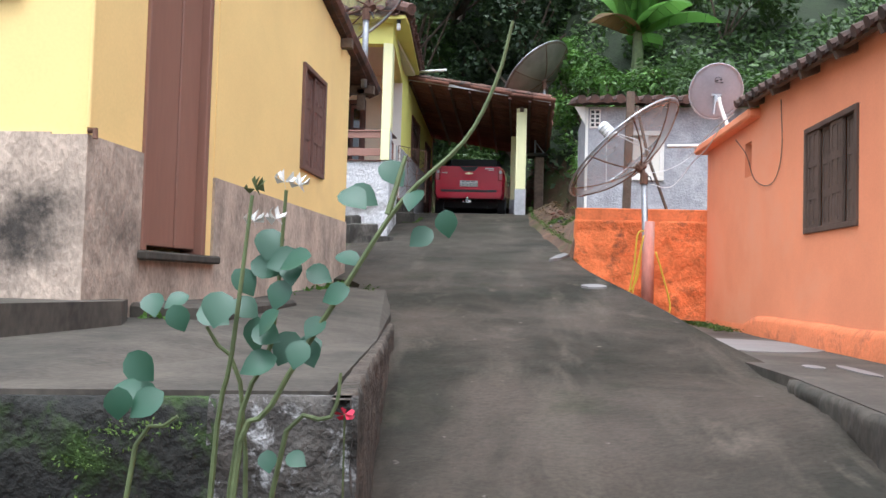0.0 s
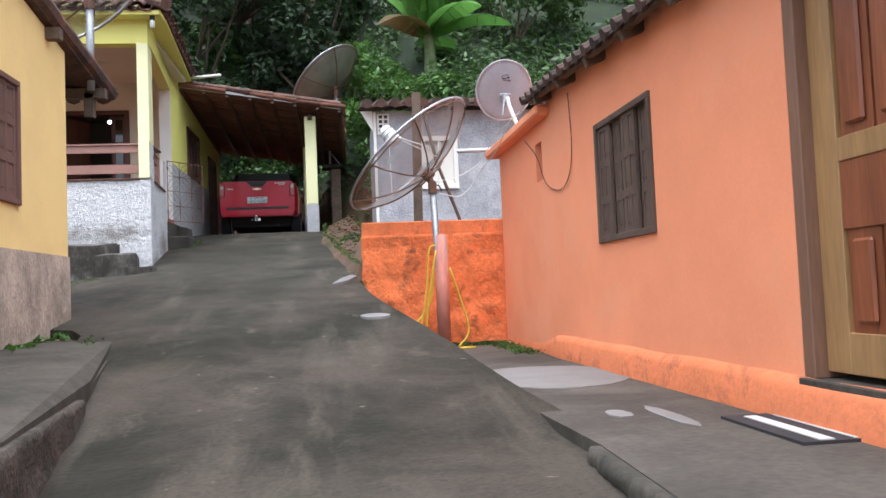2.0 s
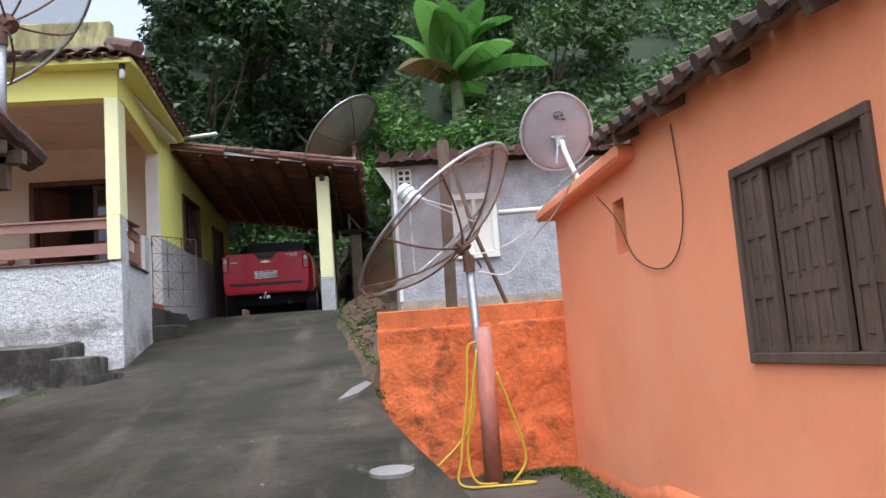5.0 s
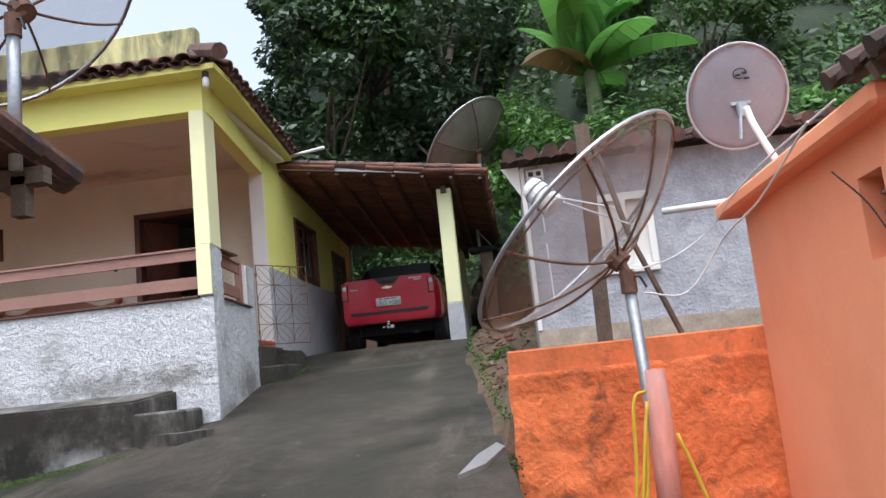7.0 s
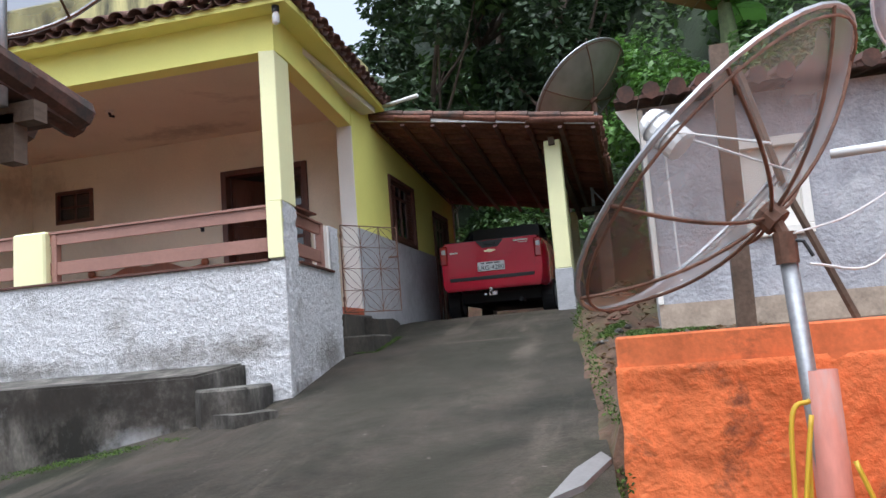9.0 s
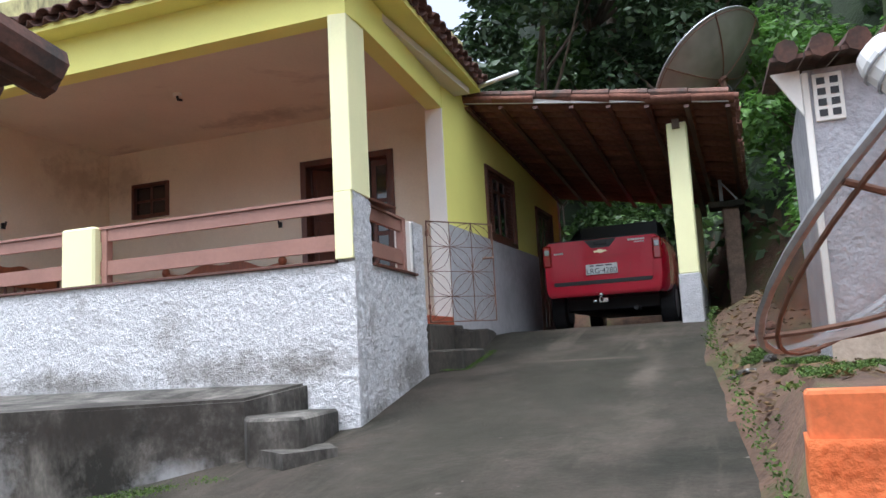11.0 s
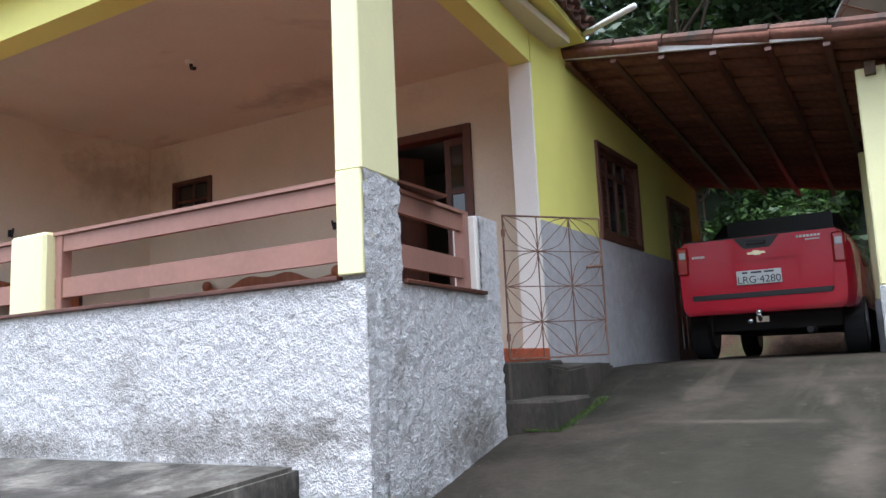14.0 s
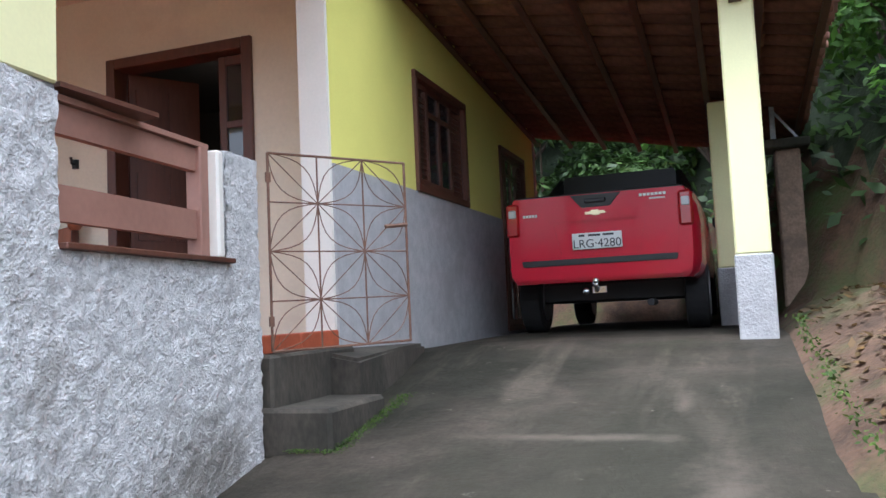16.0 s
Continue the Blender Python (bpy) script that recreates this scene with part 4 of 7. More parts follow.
# house body
bm = B()
wall_y(bm, BACK, BACK + 0.15, -8.2, gxw - 0.18, 2.9, 6.06, holes=[(-7.46, -6.84, 5.03, 5.51), (-4.80, -3.525, FLOOR, 5.47)])
wall_x(bm, -8.2, -7.87, py + 0.16, BACK, 2.9, 5.98)
structure("porch_wall_back", bm, M["cream"], "cream painted porch back wall", "wall")
bm = B()
box(bm, -7.87, -2.9, py + 0.16, BACK, 3.0, FLOOR)
structure("porch_floor", bm, M["terracotta"], "dark red tiled porch floor", "floor")
bm = B()
wall_x(bm, gxw - 0.18, gxw, 18.98, 24.4, 4.40, 6.06, holes=[(20.38, 21.66, 4.40, 5.37), (22.82, 23.85, 4.40, 5.2)])
structure("wall_lemon_house", bm, M["lemon"], "lemon yellow house side wall above a grey base", "wall")
bm = B()
wall_x(bm, gxw - 0.18, gxw + 0.012, 18.98, 24.4, 2.6, 4.40, holes=[(22.82, 23.85, 3.22, 4.40)])
box(bm, gxw - 0.18, gxw + 0.012, 24.4, 24.5, 2.6, 6.0)
structure("house_base_side", bm, M["grey_paint"], "grey textured base of the lemon house wall", "wall base")
bm = B()
box(bm, gxw - 0.20, gxw - 0.003, 18.95, 18.98, FLOOR, 5.715)
structure("porch_jamb", bm, M["white"], "white painted jamb of the porch entrance", "trim")
# room behind the porch door, walls coloured dark in place of real shade
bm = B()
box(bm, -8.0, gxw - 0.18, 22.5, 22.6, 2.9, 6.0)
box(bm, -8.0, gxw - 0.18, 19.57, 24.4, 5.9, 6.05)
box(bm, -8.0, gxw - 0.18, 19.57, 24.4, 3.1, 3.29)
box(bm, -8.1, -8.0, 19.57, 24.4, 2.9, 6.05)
structure("room_walls", bm, M["room_shade"], "plain room inside the lemon house, coloured dark for its dimness", "wall")
# rails
def rail(a, c, name_label):
    t = thing("porch_railing", ((a[0] + c[0]) / 2, (a[1] + c[1]) / 2, 3.77), name_label, "railing", "porch railings")
    for z0, z1 in ((3.828, 3.955), (4.13, 4.235)):
        bm = B()
        beam(bm, (*a, (z0 + z1) / 2), (*c, (z0 + z1) / 2), 0.035, z1 - z0)
        part("board", bm, M["rail_wood"], t)
    bm = B()
    beam(bm, (*a, 4.25), (*c, 4.25), 0.075, 0.022)
    part("cap", bm, M["rail_wood"], t)
    return t


r1 = rail((-5.01, py + 0.08), (px - 0.15, py + 0.08), "rose-brown painted wooden railing boards on the porch wall")
bm = B()
box(bm, -4.99, -4.93, py + 0.05, py + 0.13, 3.745, 4.24, 0.006)
part("upright", bm, M["rail_wood"], r1)
rail((-7.87, py + 0.08), (-5.39, py + 0.08), "rose-brown painted wooden railing boards on the porch wall")
r3 = rail((px - 0.09, py + 0.37), (px - 0.09, py + 1.38), "short rose-brown painted wooden railing beside the post")
bm = B()
box(bm, px - 0.125, px - 0.05, py + 1.305, py + 1.375, 3.745, 4.25, 0.006)
part("upright", bm, M["rail_wood"], r3)
skewed(r3)

# platform and steps in front of the porch
bm = B()
prism(bm, [(-2.90, py - 0.005), (-8.2, py - 0.005), (-8.2, 13.2), (-4.40, 14.87), (-3.07, 15.66)], 1.4, [2.82, 2.82, 2.74, 2.74, 2.74])
bmesh.ops.bevel(bm, geom=[e for e in bm.edges if min(v.co.z for v in e.verts) > 2.6], offset=0.02, segments=2, affect='EDGES')
structure("platform", bm, M["streaked"], "stained concrete platform below the porch", "platform")
bm = B()
prism(bm, [(-2.635, py - 0.005), (-2.93, py - 0.005), (-3.08, 15.67), (-2.84, 15.36), (-2.46, 15.42)], 1.8, 2.62)
bmesh.ops.bevel(bm, geom=list(bm.edges), offset=0.02, segments=1, affect='EDGES')
structure("platform_step", bm, M["streaked"], "worn concrete step beside the platform", "step")
bm = B()
prism(bm, [(-2.45, 15.75), (-2.80, 15.40), (-2.43, 15.14), (-2.22, 15.46)], 1.8, 2.42)
structure("platform_step_low", bm, M["streaked"], "lowest worn concrete step", "step")
bm = B()
box(bm, -2.75, -2.25, 18.0, 18.64, 2.4, 3.03, 0.02)
structure("entrance_step_low", bm, M["old_concrete"], "dark mossy concrete entrance step", "step")
bm = B()
box(bm, -2.9, -2.575, 18.03, 18.95, 2.6, 3.285, 0.015)
structure("entrance_step_high", bm, M["old_concrete"], "dark concrete upper entrance step", "step")

bm = B()
prism(bm, [(-2.70, 18.64), (-2.40, 18.64), (-2.46, 19.4), (-2.58, 20.1), (-2.70, 20.1)], 2.6, [3.28, 3.22, 3.25, 3.235, 3.24])
bmesh.ops.bevel(bm, geom=[e for e in bm.edges if min(v.co.z for v in e.verts) > 3.0], offset=0.02, segments=2, affect='EDGES')
structure("entrance_apron", bm, M["old_concrete"], "worn concrete apron between the entrance step and the ramp", "step")

# ---- carport ----
def carport_z(x, y):
    return 6.0 - 0.155 * (x + 2.7) - 0.085 * (y - 19.7)


for k, (y0, h) in enumerate(((20.10, 5.34), (22.35, 5.14), (24.2, 5.0))):
    bm = B()
    zb = 3.74
    xo = -0.15 if k else 0.0
    box(bm, -0.41 + xo, -0.19 + xo, y0, y0 + 0.2, zb, carport_z(-0.3, y0 + 0.1) - 0.12, 0.012)
    o = structure("carport_post_%d" % (k + 1), bm, M["pale_lemon"], "pale lemon carport post with a grey foot", "post")
    bm = B()
    box(bm, -0.418 + xo, -0.182 + xo, y0 - 0.008, y0 + 0.208, 2.9, zb, 0.01)
    part("foot", bm, M["grey_paint"], o, "grey painted foot")
bm = B()
prism(bm, [(-0.34, 20.31), (-0.22, 20.31), (-0.37, 25.0), (-0.49, 25.0)], 3.0, [3.76, 3.76, 3.8, 3.8])
structure("carport_low_wall", bm, M["grey_paint"], "low grey wall between the carport posts", "wall")

# ---- clay tile pieces ----
def tile_mesh(name, length=0.46, r=0.095, up=True, thick=0.014):
    vs, fs = [], []
    seg = 6
    for y in (0.0, length):
        for rr in (r, r - thick):
            k_ = 1.0 if y == 0 else 0.86
            for k in range(seg + 1):
                a = math.pi * k / seg
                vs.append((rr * k_ * math.cos(a), y, rr * k_ * math.sin(a) * (0.75 if up else -0.75)))
    n = seg + 1
    for k in range(seg):
        fs += [(k, k + 1, 2 * n + k + 1, 2 * n + k), (n + k + 1, n + k, 3 * n + k, 3 * n + k + 1), (k + 1, k, n + k, n + k + 1), (2 * n + k, 2 * n + k + 1, 3 * n + k + 1, 3 * n + k)]
    fs += [(0, 2 * n, 3 * n, n), (seg, n + seg, 3 * n + seg, 2 * n + seg)]
    me = bpy.data.meshes.new(name)
    me.from_pydata(vs, [], fs)
    me.shade_smooth()
    return me


cover_mesh = tile_mesh("tile_cover", up=True)
cover_mesh.materials.append(M["tile"])
pan_mesh = tile_mesh("tile_pan", up=False)
pan_mesh.materials.append(M["tile"])
under_mesh = tile_mesh("tile_under", up=False, length=0.5, r=0.11)
under_mesh.materials.append(M["tile_under"])
cap_mesh = tile_mesh("tile_cap", up=True, length=0.5, r=0.11)
cap_mesh.materials.append(M["tile_under"])


def tile(parent, me, at, up_slope, pitch, jit=0.01):
    # a tile whose low end is at the given place and which climbs towards the given heading
    o = new("tile", me)
    o.parent = parent
    o.matrix_parent_inverse = WORLD.get(parent, parent.matrix_world).inverted()
    o.matrix_basis = Matrix.Translation(Vector(at) + Vector((random.uniform(-jit, jit), random.uniform(-jit, jit), random.uniform(-jit, jit) * 0.6))) @ Matrix.Rotation(up_slope + random.uniform(-0.04, 0.04), 4, 'Z') @ Matrix.Rotation(pitch + random.uniform(-0.03, 0.03), 4, 'X')
    return o


eaves = tagged(new("eaves_tiles"), "row of dark mouldy clay tiles along the porch eaves", "roof", kind="structure")
WORLD[eaves] = Matrix.Identity(4)
for k in range(29):
    x = -8.1 + k * 0.2
    tile(eaves, cover_mesh, (x, py - 0.33, 6.15), 0, radians(24))
    tile(eaves, pan_mesh, (x + 0.1, py - 0.31, 6.16), 0, radians(24))
for k in range(17):
    y = 16.25 + k * 0.205
    x = px + 0.31 - 0.07 * (y - 16.4)
    tile(eaves, cover_mesh, (x, y, 6.15), radians(90), radians(24))
    tile(eaves, pan_mesh, (x - 0.02, y + 0.1, 6.16), radians(90), radians(24))
bm = B()
tube(bm, [(px + 0.36, py - 0.38, 6.17), (px + 0.1, py - 0.1, 6.32), (px - 0.1, py + 0.12, 6.44)], 0.09, 8)
part("hip_tile", bm, M["tile"], eaves)
bm = B()
prism(bm, [(-8.2, py - 0.25), (px + 0.24, py - 0.25), (px - 0.1, py + 0.3), (-8.2, py + 0.3)], 6.122, [6.13, 6.13, 6.36, 6.36])
prism(bm, [(px + 0.24, py - 0.25), (gxw + 0.24, 19.7), (gxw - 0.1, 19.7), (px - 0.1, py + 0.3)], 6.122, [6.13, 6.13, 6.36, 6.36])
part("mortar_bed", bm, M["tile"], eaves)

# carport roof
roof = tagged(new("carport_roof"), "lean-to carport roof of red-brown clay tiles on timber", "roof", kind="structure")
WORLD[roof] = Matrix.Identity(4)
cpitch = math.atan(0.155)
for i in range(22):
    y = 19.78 + i * 0.225
    for j in range(7):
        x = 0.36 - j * 0.44
        z = carport_z(x, y)
        tile(roof, under_mesh, (x, y, z + 0.06), radians(90), cpitch, 0.012)
        if i < 21:
            tile(roof, cap_mesh, (x + 0.03, y + 0.112, z + 0.045), radians(90), cpitch, 0.012)
for j in range(8):
    x = 0.28 - j * 0.42
    bm = B()
    beam(bm, (x, 19.72, carport_z(x, 19.72) - 0.075), (x, 24.6, carport_z(x, 24.6) - 0.075), 0.05, 0.03)
    part("batten", bm, M["dark_wood"], roof)
bm = B()
beam(bm, (-2.69, 19.74, carport_z(-2.69, 19.74) + 0.015), (0.3, 19.74, carport_z(0.3, 19.74) + 0.015), 0.03, 0.075)
part("fascia", bm, M["white_paint_mark"], roof, "peeling white front board")
bm = B()
beam(bm, (-0.3, 20.05, carport_z(-0.3, 20.1) - 0.15), (-0.3, 24.6, carport_z(-0.3, 24.6) - 0.15), 0.08, 0.1)
part("plate_beam", bm, M["old_wood"], roof)
for k in range(8):
    x = 0.3 - k * 0.42
    bm = B()
    tube(bm, [(x, 19.72, carport_z(x, 19.7) + 0.075), (x - 0.41, 19.72, carport_z(x - 0.41, 19.7) + 0.075)], [0.055, 0.045], 8)
    part("verge_tile", bm, M["tile"], roof)

# concrete pillar behind the carport
t = thing("concrete_pillar", (0.12, 23.1, 3.3), "weathered brown concrete pillar with a flat cap", "pillar")
bm = B()
box(bm, 0.02, 0.25, 23.0, 23.22, 3.1, 4.88, 0.02)
for v in bm.verts:
    v.co += Vector((noise.noise(v.co * 3), noise.noise(v.co * 3 + Vector((5, 0, 0))), 0)) * 0.012
part("shaft", bm, mat("weathered_pillar_render", (0.27, 0.19, 0.14), 0.9, 0.3, 5, 40, 0.7, spots=(0.12, 0.09, 0.07), spot_amount=0.6, spot_scale=2), t)
bm = B()
box(bm, -0.16, 0.34, 22.9, 23.32, 4.88, 4.97, 0.015)
part("cap", bm, M["old_concrete"], t)
bm = B()
box(bm, 0.0, 0.05, 23.06, 23.12, 4.97, 5.40, 0.004)
part("bracket", bm, M["steel"], t)
bm = B()
beam(bm, (0.03, 23.1, 5.28), (0.24, 23.1, 5.0), 0.022, 0.022)
part("stay", bm, M["steel"], t)

# ---- porch door, windows, lamp ----
pd = tagged(new("door_3"), "dark varnished double porch door standing open", "door", kind="structure")
WORLD[pd] = Matrix.Identity(4)
bm = B()
for a, c, d, e in ((-4.80, -4.72, FLOOR, 5.47), (-3.605, -3.525, FLOOR, 5.47), (-4.72, -3.605, 5.39, 5.47)):
    box(bm, a, c, BACK - 0.03, BACK + 0.15, d, e, 0.006)
part("door_frame", bm, M["dark_wood"], pd)
for x0, open_ in ((-3.86, 0), (-4.72, 1)):
    if open_:
        bm = B()
        va_ = Vector((-4.70, BACK + 0.10, 0))
        vb_ = va_ + Vector((0.30, 0.46, 0))
        for z0_, z1_, off_ in ((FLOOR + 0.01, 5.38, 0.0),):
            beam(bm, (va_.x, va_.y, (z0_ + z1_) / 2), (vb_.x, vb_.y, (z0_ + z1_) / 2), 0.04, z1_ - z0_)
        leaf = part("door_leaf", bm, M["dark_wood"], pd)
        dv_ = (vb_ - va_).normalized()
        for u0_, u1_ in ((0.05, 0.24), (0.30, 0.49)):
            for z0_, z1_ in ((3.45, 4.0), (4.1, 4.62), (4.72, 5.26)):
                bm = B()
                p0_, p1_ = va_ + dv_ * u0_, va_ + dv_ * u1_
                beam(bm, (p0_.x + 0.012, p0_.y - 0.008, (z0_ + z1_) / 2), (p1_.x + 0.012, p1_.y - 0.008, (z0_ + z1_) / 2), 0.04, z1_ - z0_)
                part("panel", bm, M["dark_wood"], leaf)
    else:
        bm = B()
        for a, c, d, e in ((x0, x0 + 0.06, FLOOR, 5.38), (-3.665, -3.605, FLOOR, 5.38), (x0 + 0.06, -3.665, FLOOR, FLOOR + 0.3), (x0 + 0.06, -3.665, 3.95, 4.05), (x0 + 0.06, -3.665, 4.45, 4.5), (x0 + 0.06, -3.665, 4.85, 4.9), (x0 + 0.06, -3.665, 5.31, 5.38)):
            box(bm, a, c, BACK + 0.07, BACK + 0.11, d, e, 0.003)
        leaf = part("door_leaf", bm, M["dark_wood"], pd)
        for d, e in ((4.05, 4.45), (4.5, 4.85), (4.9, 5.31)):
            bm = B()
            box(bm, x0 + 0.06, -3.665, BACK + 0.085, BACK + 0.092, d, e)
            part("pane", bm, M["glass"], leaf)
        bm = B()
        box(bm, x0 + 0.06, -3.665, BACK + 0.08, BACK + 0.1, FLOOR + 0.3, 3.95, 0.01)
        part("panel", bm, M["dark_wood"], leaf)


def pane_window(name, x0, x1, z0, z1, y):
    w = tagged(new(name), "small dark wooden window with square panes", "window", kind="structure")
    WORLD[w] = Matrix.Identity(4)
    bm = B()
    f = 0.05
    for a, c, d, e in ((x0, x1, z1 - f, z1), (x0, x1, z0, z0 + f), (x0, x0 + f, z0 + f, z1 - f), (x1 - f, x1, z0 + f, z1 - f)):
        box(bm, a, c, y - 0.03, y + 0.1, d, e, 0.005)
    mx, mz = (x0 + x1) / 2, (z0 + z1) / 2
    box(bm, mx - 0.015, mx + 0.015, y + 0.01, y + 0.05, z0 + f, z1 - f)
    box(bm, x0 + f, x1 - f, y + 0.012, y + 0.048, mz - 0.015, mz + 0.015)
    part("window_frame", bm, M["dark_wood"], w)
    for a, c in ((x0 + f, mx - 0.015), (mx + 0.015, x1 - f)):
        for d, e in ((z0 + f, mz - 0.015), (mz + 0.015, z1 - f)):
            bm = B()
            box(bm, a, c, y + 0.025, y + 0.03, d, e)
            part("pane", bm, M["glass"], w)


pane_window("window_5", -7.46, -6.84, 5.03, 5.51, BACK)


def side_window(name, y0, y1, z0, z1, x, label, is_door=False):
    w = tagged(new(name), label, "door" if is_door else "window", kind="structure")
    WORLD[w] = Matrix.Identity(4)
    bm = B()
    f = 0.06
    for a, c, d, e in ((y0, y1, z1 - f, z1), (y0, y1, z0, z0 + f), (y0, y0 + f, z0 + f, z1 - f), (y1 - f, y1, z0 + f, z1 - f)):
        box(bm, x - 0.16, x + 0.03, a, c, d, e, 0.006)
    part("window_frame", bm, M["dark_wood"], w)
    q = (y1 - y0 - 2 * f) / 4
    for k in range(4):
        a, c = y0 + f + k * q, y0 + f + (k + 1) * q
        bm = B()
        for u, v in ((a, a + 0.03), (c - 0.03, c)):
            box(bm, x - 0.05, x - 0.015, u, v, z0 + f, z1 - f, 0.003)
        for d, e in ((z0 + f, z0 + f + 0.06), (z1 - f - 0.05, z1 - f)):
            box(bm, x - 0.05, x - 0.015, a + 0.03, c - 0.03, d, e)
        if k in (1, 2):
            box(bm, x - 0.05, x - 0.015, a + 0.03, c - 0.03, z1 - f - 0.24, z1 - f - 0.2)
        leaf = part("sash", bm, M["dark_wood"], w)
        if k in (0, 3):
            n_ = int((z1 - z0 - 2 * f - 0.12) / 0.045)
            for r in range(n_):
                z = z0 + f + 0.07 + r * 0.045
                bm = B()
                beam(bm, (x - 0.035, a + 0.03, z), (x - 0.035, c - 0.03, z), 0.035, 0.008, (0.6, 0, 1))
                part("slat", bm, M["dark_wood"], leaf)
        else:
            bm = B()
            box(bm, x - 0.036, x - 0.03, a + 0.03, c - 0.03, z0 + f + 0.06, z1 - f - 0.05)
            part("pane", bm, M["glass"], leaf)


side_window("window_6", 20.38, 21.66, 4.40, 5.37, gxw, "dark varnished window with louvred wings and glass sashes")
side_window("door_4", 22.82, 23.85, 3.22, 5.20, gxw, "dark varnished side door with louvres and glass", True)

t = thing("eaves_lamp", (-2.34, 16.08, 6.06), "small black and clear glass lamp under the eaves corner", "lamp")
bm = B()
tube(bm, [(-2.34, 16.08, 6.06), (-2.34, 16.08, 6.0)], 0.035, 10)
part("cap", bm, M["black"], t)
bm = B()
tube(bm, [(-2.34, 16.08, 6.0), (-2.34, 16.08, 5.97), (-2.34, 16.08, 5.90), (-2.34, 16.08, 5.885)], [0.025, 0.035, 0.035, 0.02], 10)
part("bulb_glass", bm, M["pvc"], t, smooth=True)
t = thing("ceiling_socket", (-5.34, 17.76, 5.98), "bare black bulb socket hanging on the porch ceiling", "socket")
bm = B()
tube(bm, [(-5.34, 17.76, 5.98), (-5.34, 17.76, 5.95)], 0.05, 10)
part("rose", bm, M["white"], t)
bm = B()
tube(bm, [(-5.34, 17.76, 5.95), (-5.31, 17.74, 5.90), (-5.25, 17.72, 5.88)], 0.016, 8)
part("socket", bm, M["black"], t)
# cloth hooks on the walls
for p, d in (((-7.86, 17.72, 4.77), (1, 0, 0)), ((-5.11, BACK - 0.01, 4.71), (0, -1, 0))):
    t = thing("wall_hook", p, "small dark metal hook fixed to the wall", "hook", "wall hooks")
    bm = B()
    q = Vector(p)
    d = Vector(d)
    tube(bm, [q, q + d * 0.04, q + d * 0.05 + Vector((0, 0, 0.05))], 0.012, 6)
    box(bm, q.x - 0.02, q.x + 0.02, q.y - 0.02, q.y + 0.02, q.z - 0.035, q.z + 0.035)
    part("hook", bm, M["black"], t)
# board lying on the side railing
t = thing("wooden_board", (-2.55, 16.9, 4.27), "thin dark board resting on the porch railing", "board")
bm = B()
beam(bm, (-2.56, 16.66, 4.285), (-2.53, 17.12, 4.27), 0.10, 0.018)
part("board", bm, M["dark_wood"], t)


# carved porch benches against the walls
def porch_bench(m, length, label):
    # built along x with its back at y = 0, then placed
    t = thing("porch_bench", m.to_translation(), label, "bench", "porch benches")

    def put(name, bm, material, label="", smooth=False):
        bm.transform(m @ Matrix.Diagonal((1, 1, 1.12, 1)))
        return part(name, bm, material, t, label, smooth)
    for x in (0.0, length):
        bm = B()
        tube(bm, [(x, 0, 0), (x, 0, 0.12), (x, 0, 0.3), (x, 0, 0.5), (x, 0, 0.80)], [0.03, 0.036, 0.024, 0.034, 0.026], 8)
        put("back_post", bm, M["dark_wood"], smooth=True)
        bm = B()
        tube(bm, [(x, -0.46, 0), (x, -0.46, 0.14), (x, -0.46, 0.3), (x, -0.46, 0.62)], [0.03, 0.036, 0.024, 0.03], 8)
        put("leg", bm, M["dark_wood"], smooth=True)
        bm = B()
        beam(bm, (x, 0, 0.64), (x, -0.5, 0.63), 0.055, 0.035)
        put("armrest", bm, M["dark_wood"])
        bm = B()
        bmesh.ops.create_uvsphere(bm, u_segments=12, v_segments=8, radius=0.055, matrix=Matrix.Translation((x, 0, 0.84)))
        put("finial", bm, M["red_wood"], smooth=True)
    bm = B()
    box(bm, 0, length, -0.5, 0.0, 0.40, 0.435, 0.01)
    put("seat", bm, M["dark_wood"])
    bm = B()
    n = 28
    top = []
    for k in range(n + 1):
        u = k / n
        w = 0.5 - 0.5 * math.cos(2 * math.pi * u)
        top.append((length * u, 0.80 + 0.085 * w + 0.022 * math.cos(6 * math.pi * u)))
    prof = [(0.0, 0.66)] + top + [(length, 0.66)]
    va = [bm.verts.new((x, -0.015, z)) for x, z in prof]
    vb = [bm.verts.new((x, 0.015, z)) for x, z in prof]
    bm.faces.new(va)
    bm.faces.new(vb[::-1])
    for i in range(len(prof)):
        j = (i + 1) % len(prof)
        bm.faces.new((va[i], vb[i], vb[j], va[j]))
    put("crest", bm, M["red_wood"], "scrolled reddish wooden crest")
    for k in range(11):
        x = length * (k + 0.5) / 11
        bm = B()
        tube(bm, [(x, 0, 0.43), (x, 0, 0.5), (x, 0, 0.58), (x, 0, 0.67)], [0.012, 0.02, 0.02, 0.012], 6)
        put("spindle", bm, M["dark_wood"], smooth=True)


porch_bench(Matrix.Translation((-6.82, BACK - 0.1, FLOOR)), 1.78, "dark carved wooden bench with a scrolled crest against the back wall")
porch_bench(Matrix.Translation((-7.78, 16.95, FLOOR)) @ Matrix.Rotation(radians(90), 4, 'Z'), 1.5, "dark carved wooden bench with a scrolled crest against the side wall")
# red threshold tiles
th = tagged(new("threshold"), "red clay tiles edging the porch entrance", "trim", kind="structure")
WORLD[th] = Matrix.Identity(4)
for k in range(4):
    bm = B()
    box(bm, -2.76, -2.68, 18.06 + k * 0.225, 18.06 + k * 0.225 + 0.217, 3.287, 3.38, 0.004)
    part("tile", bm, M["terracotta"], th)

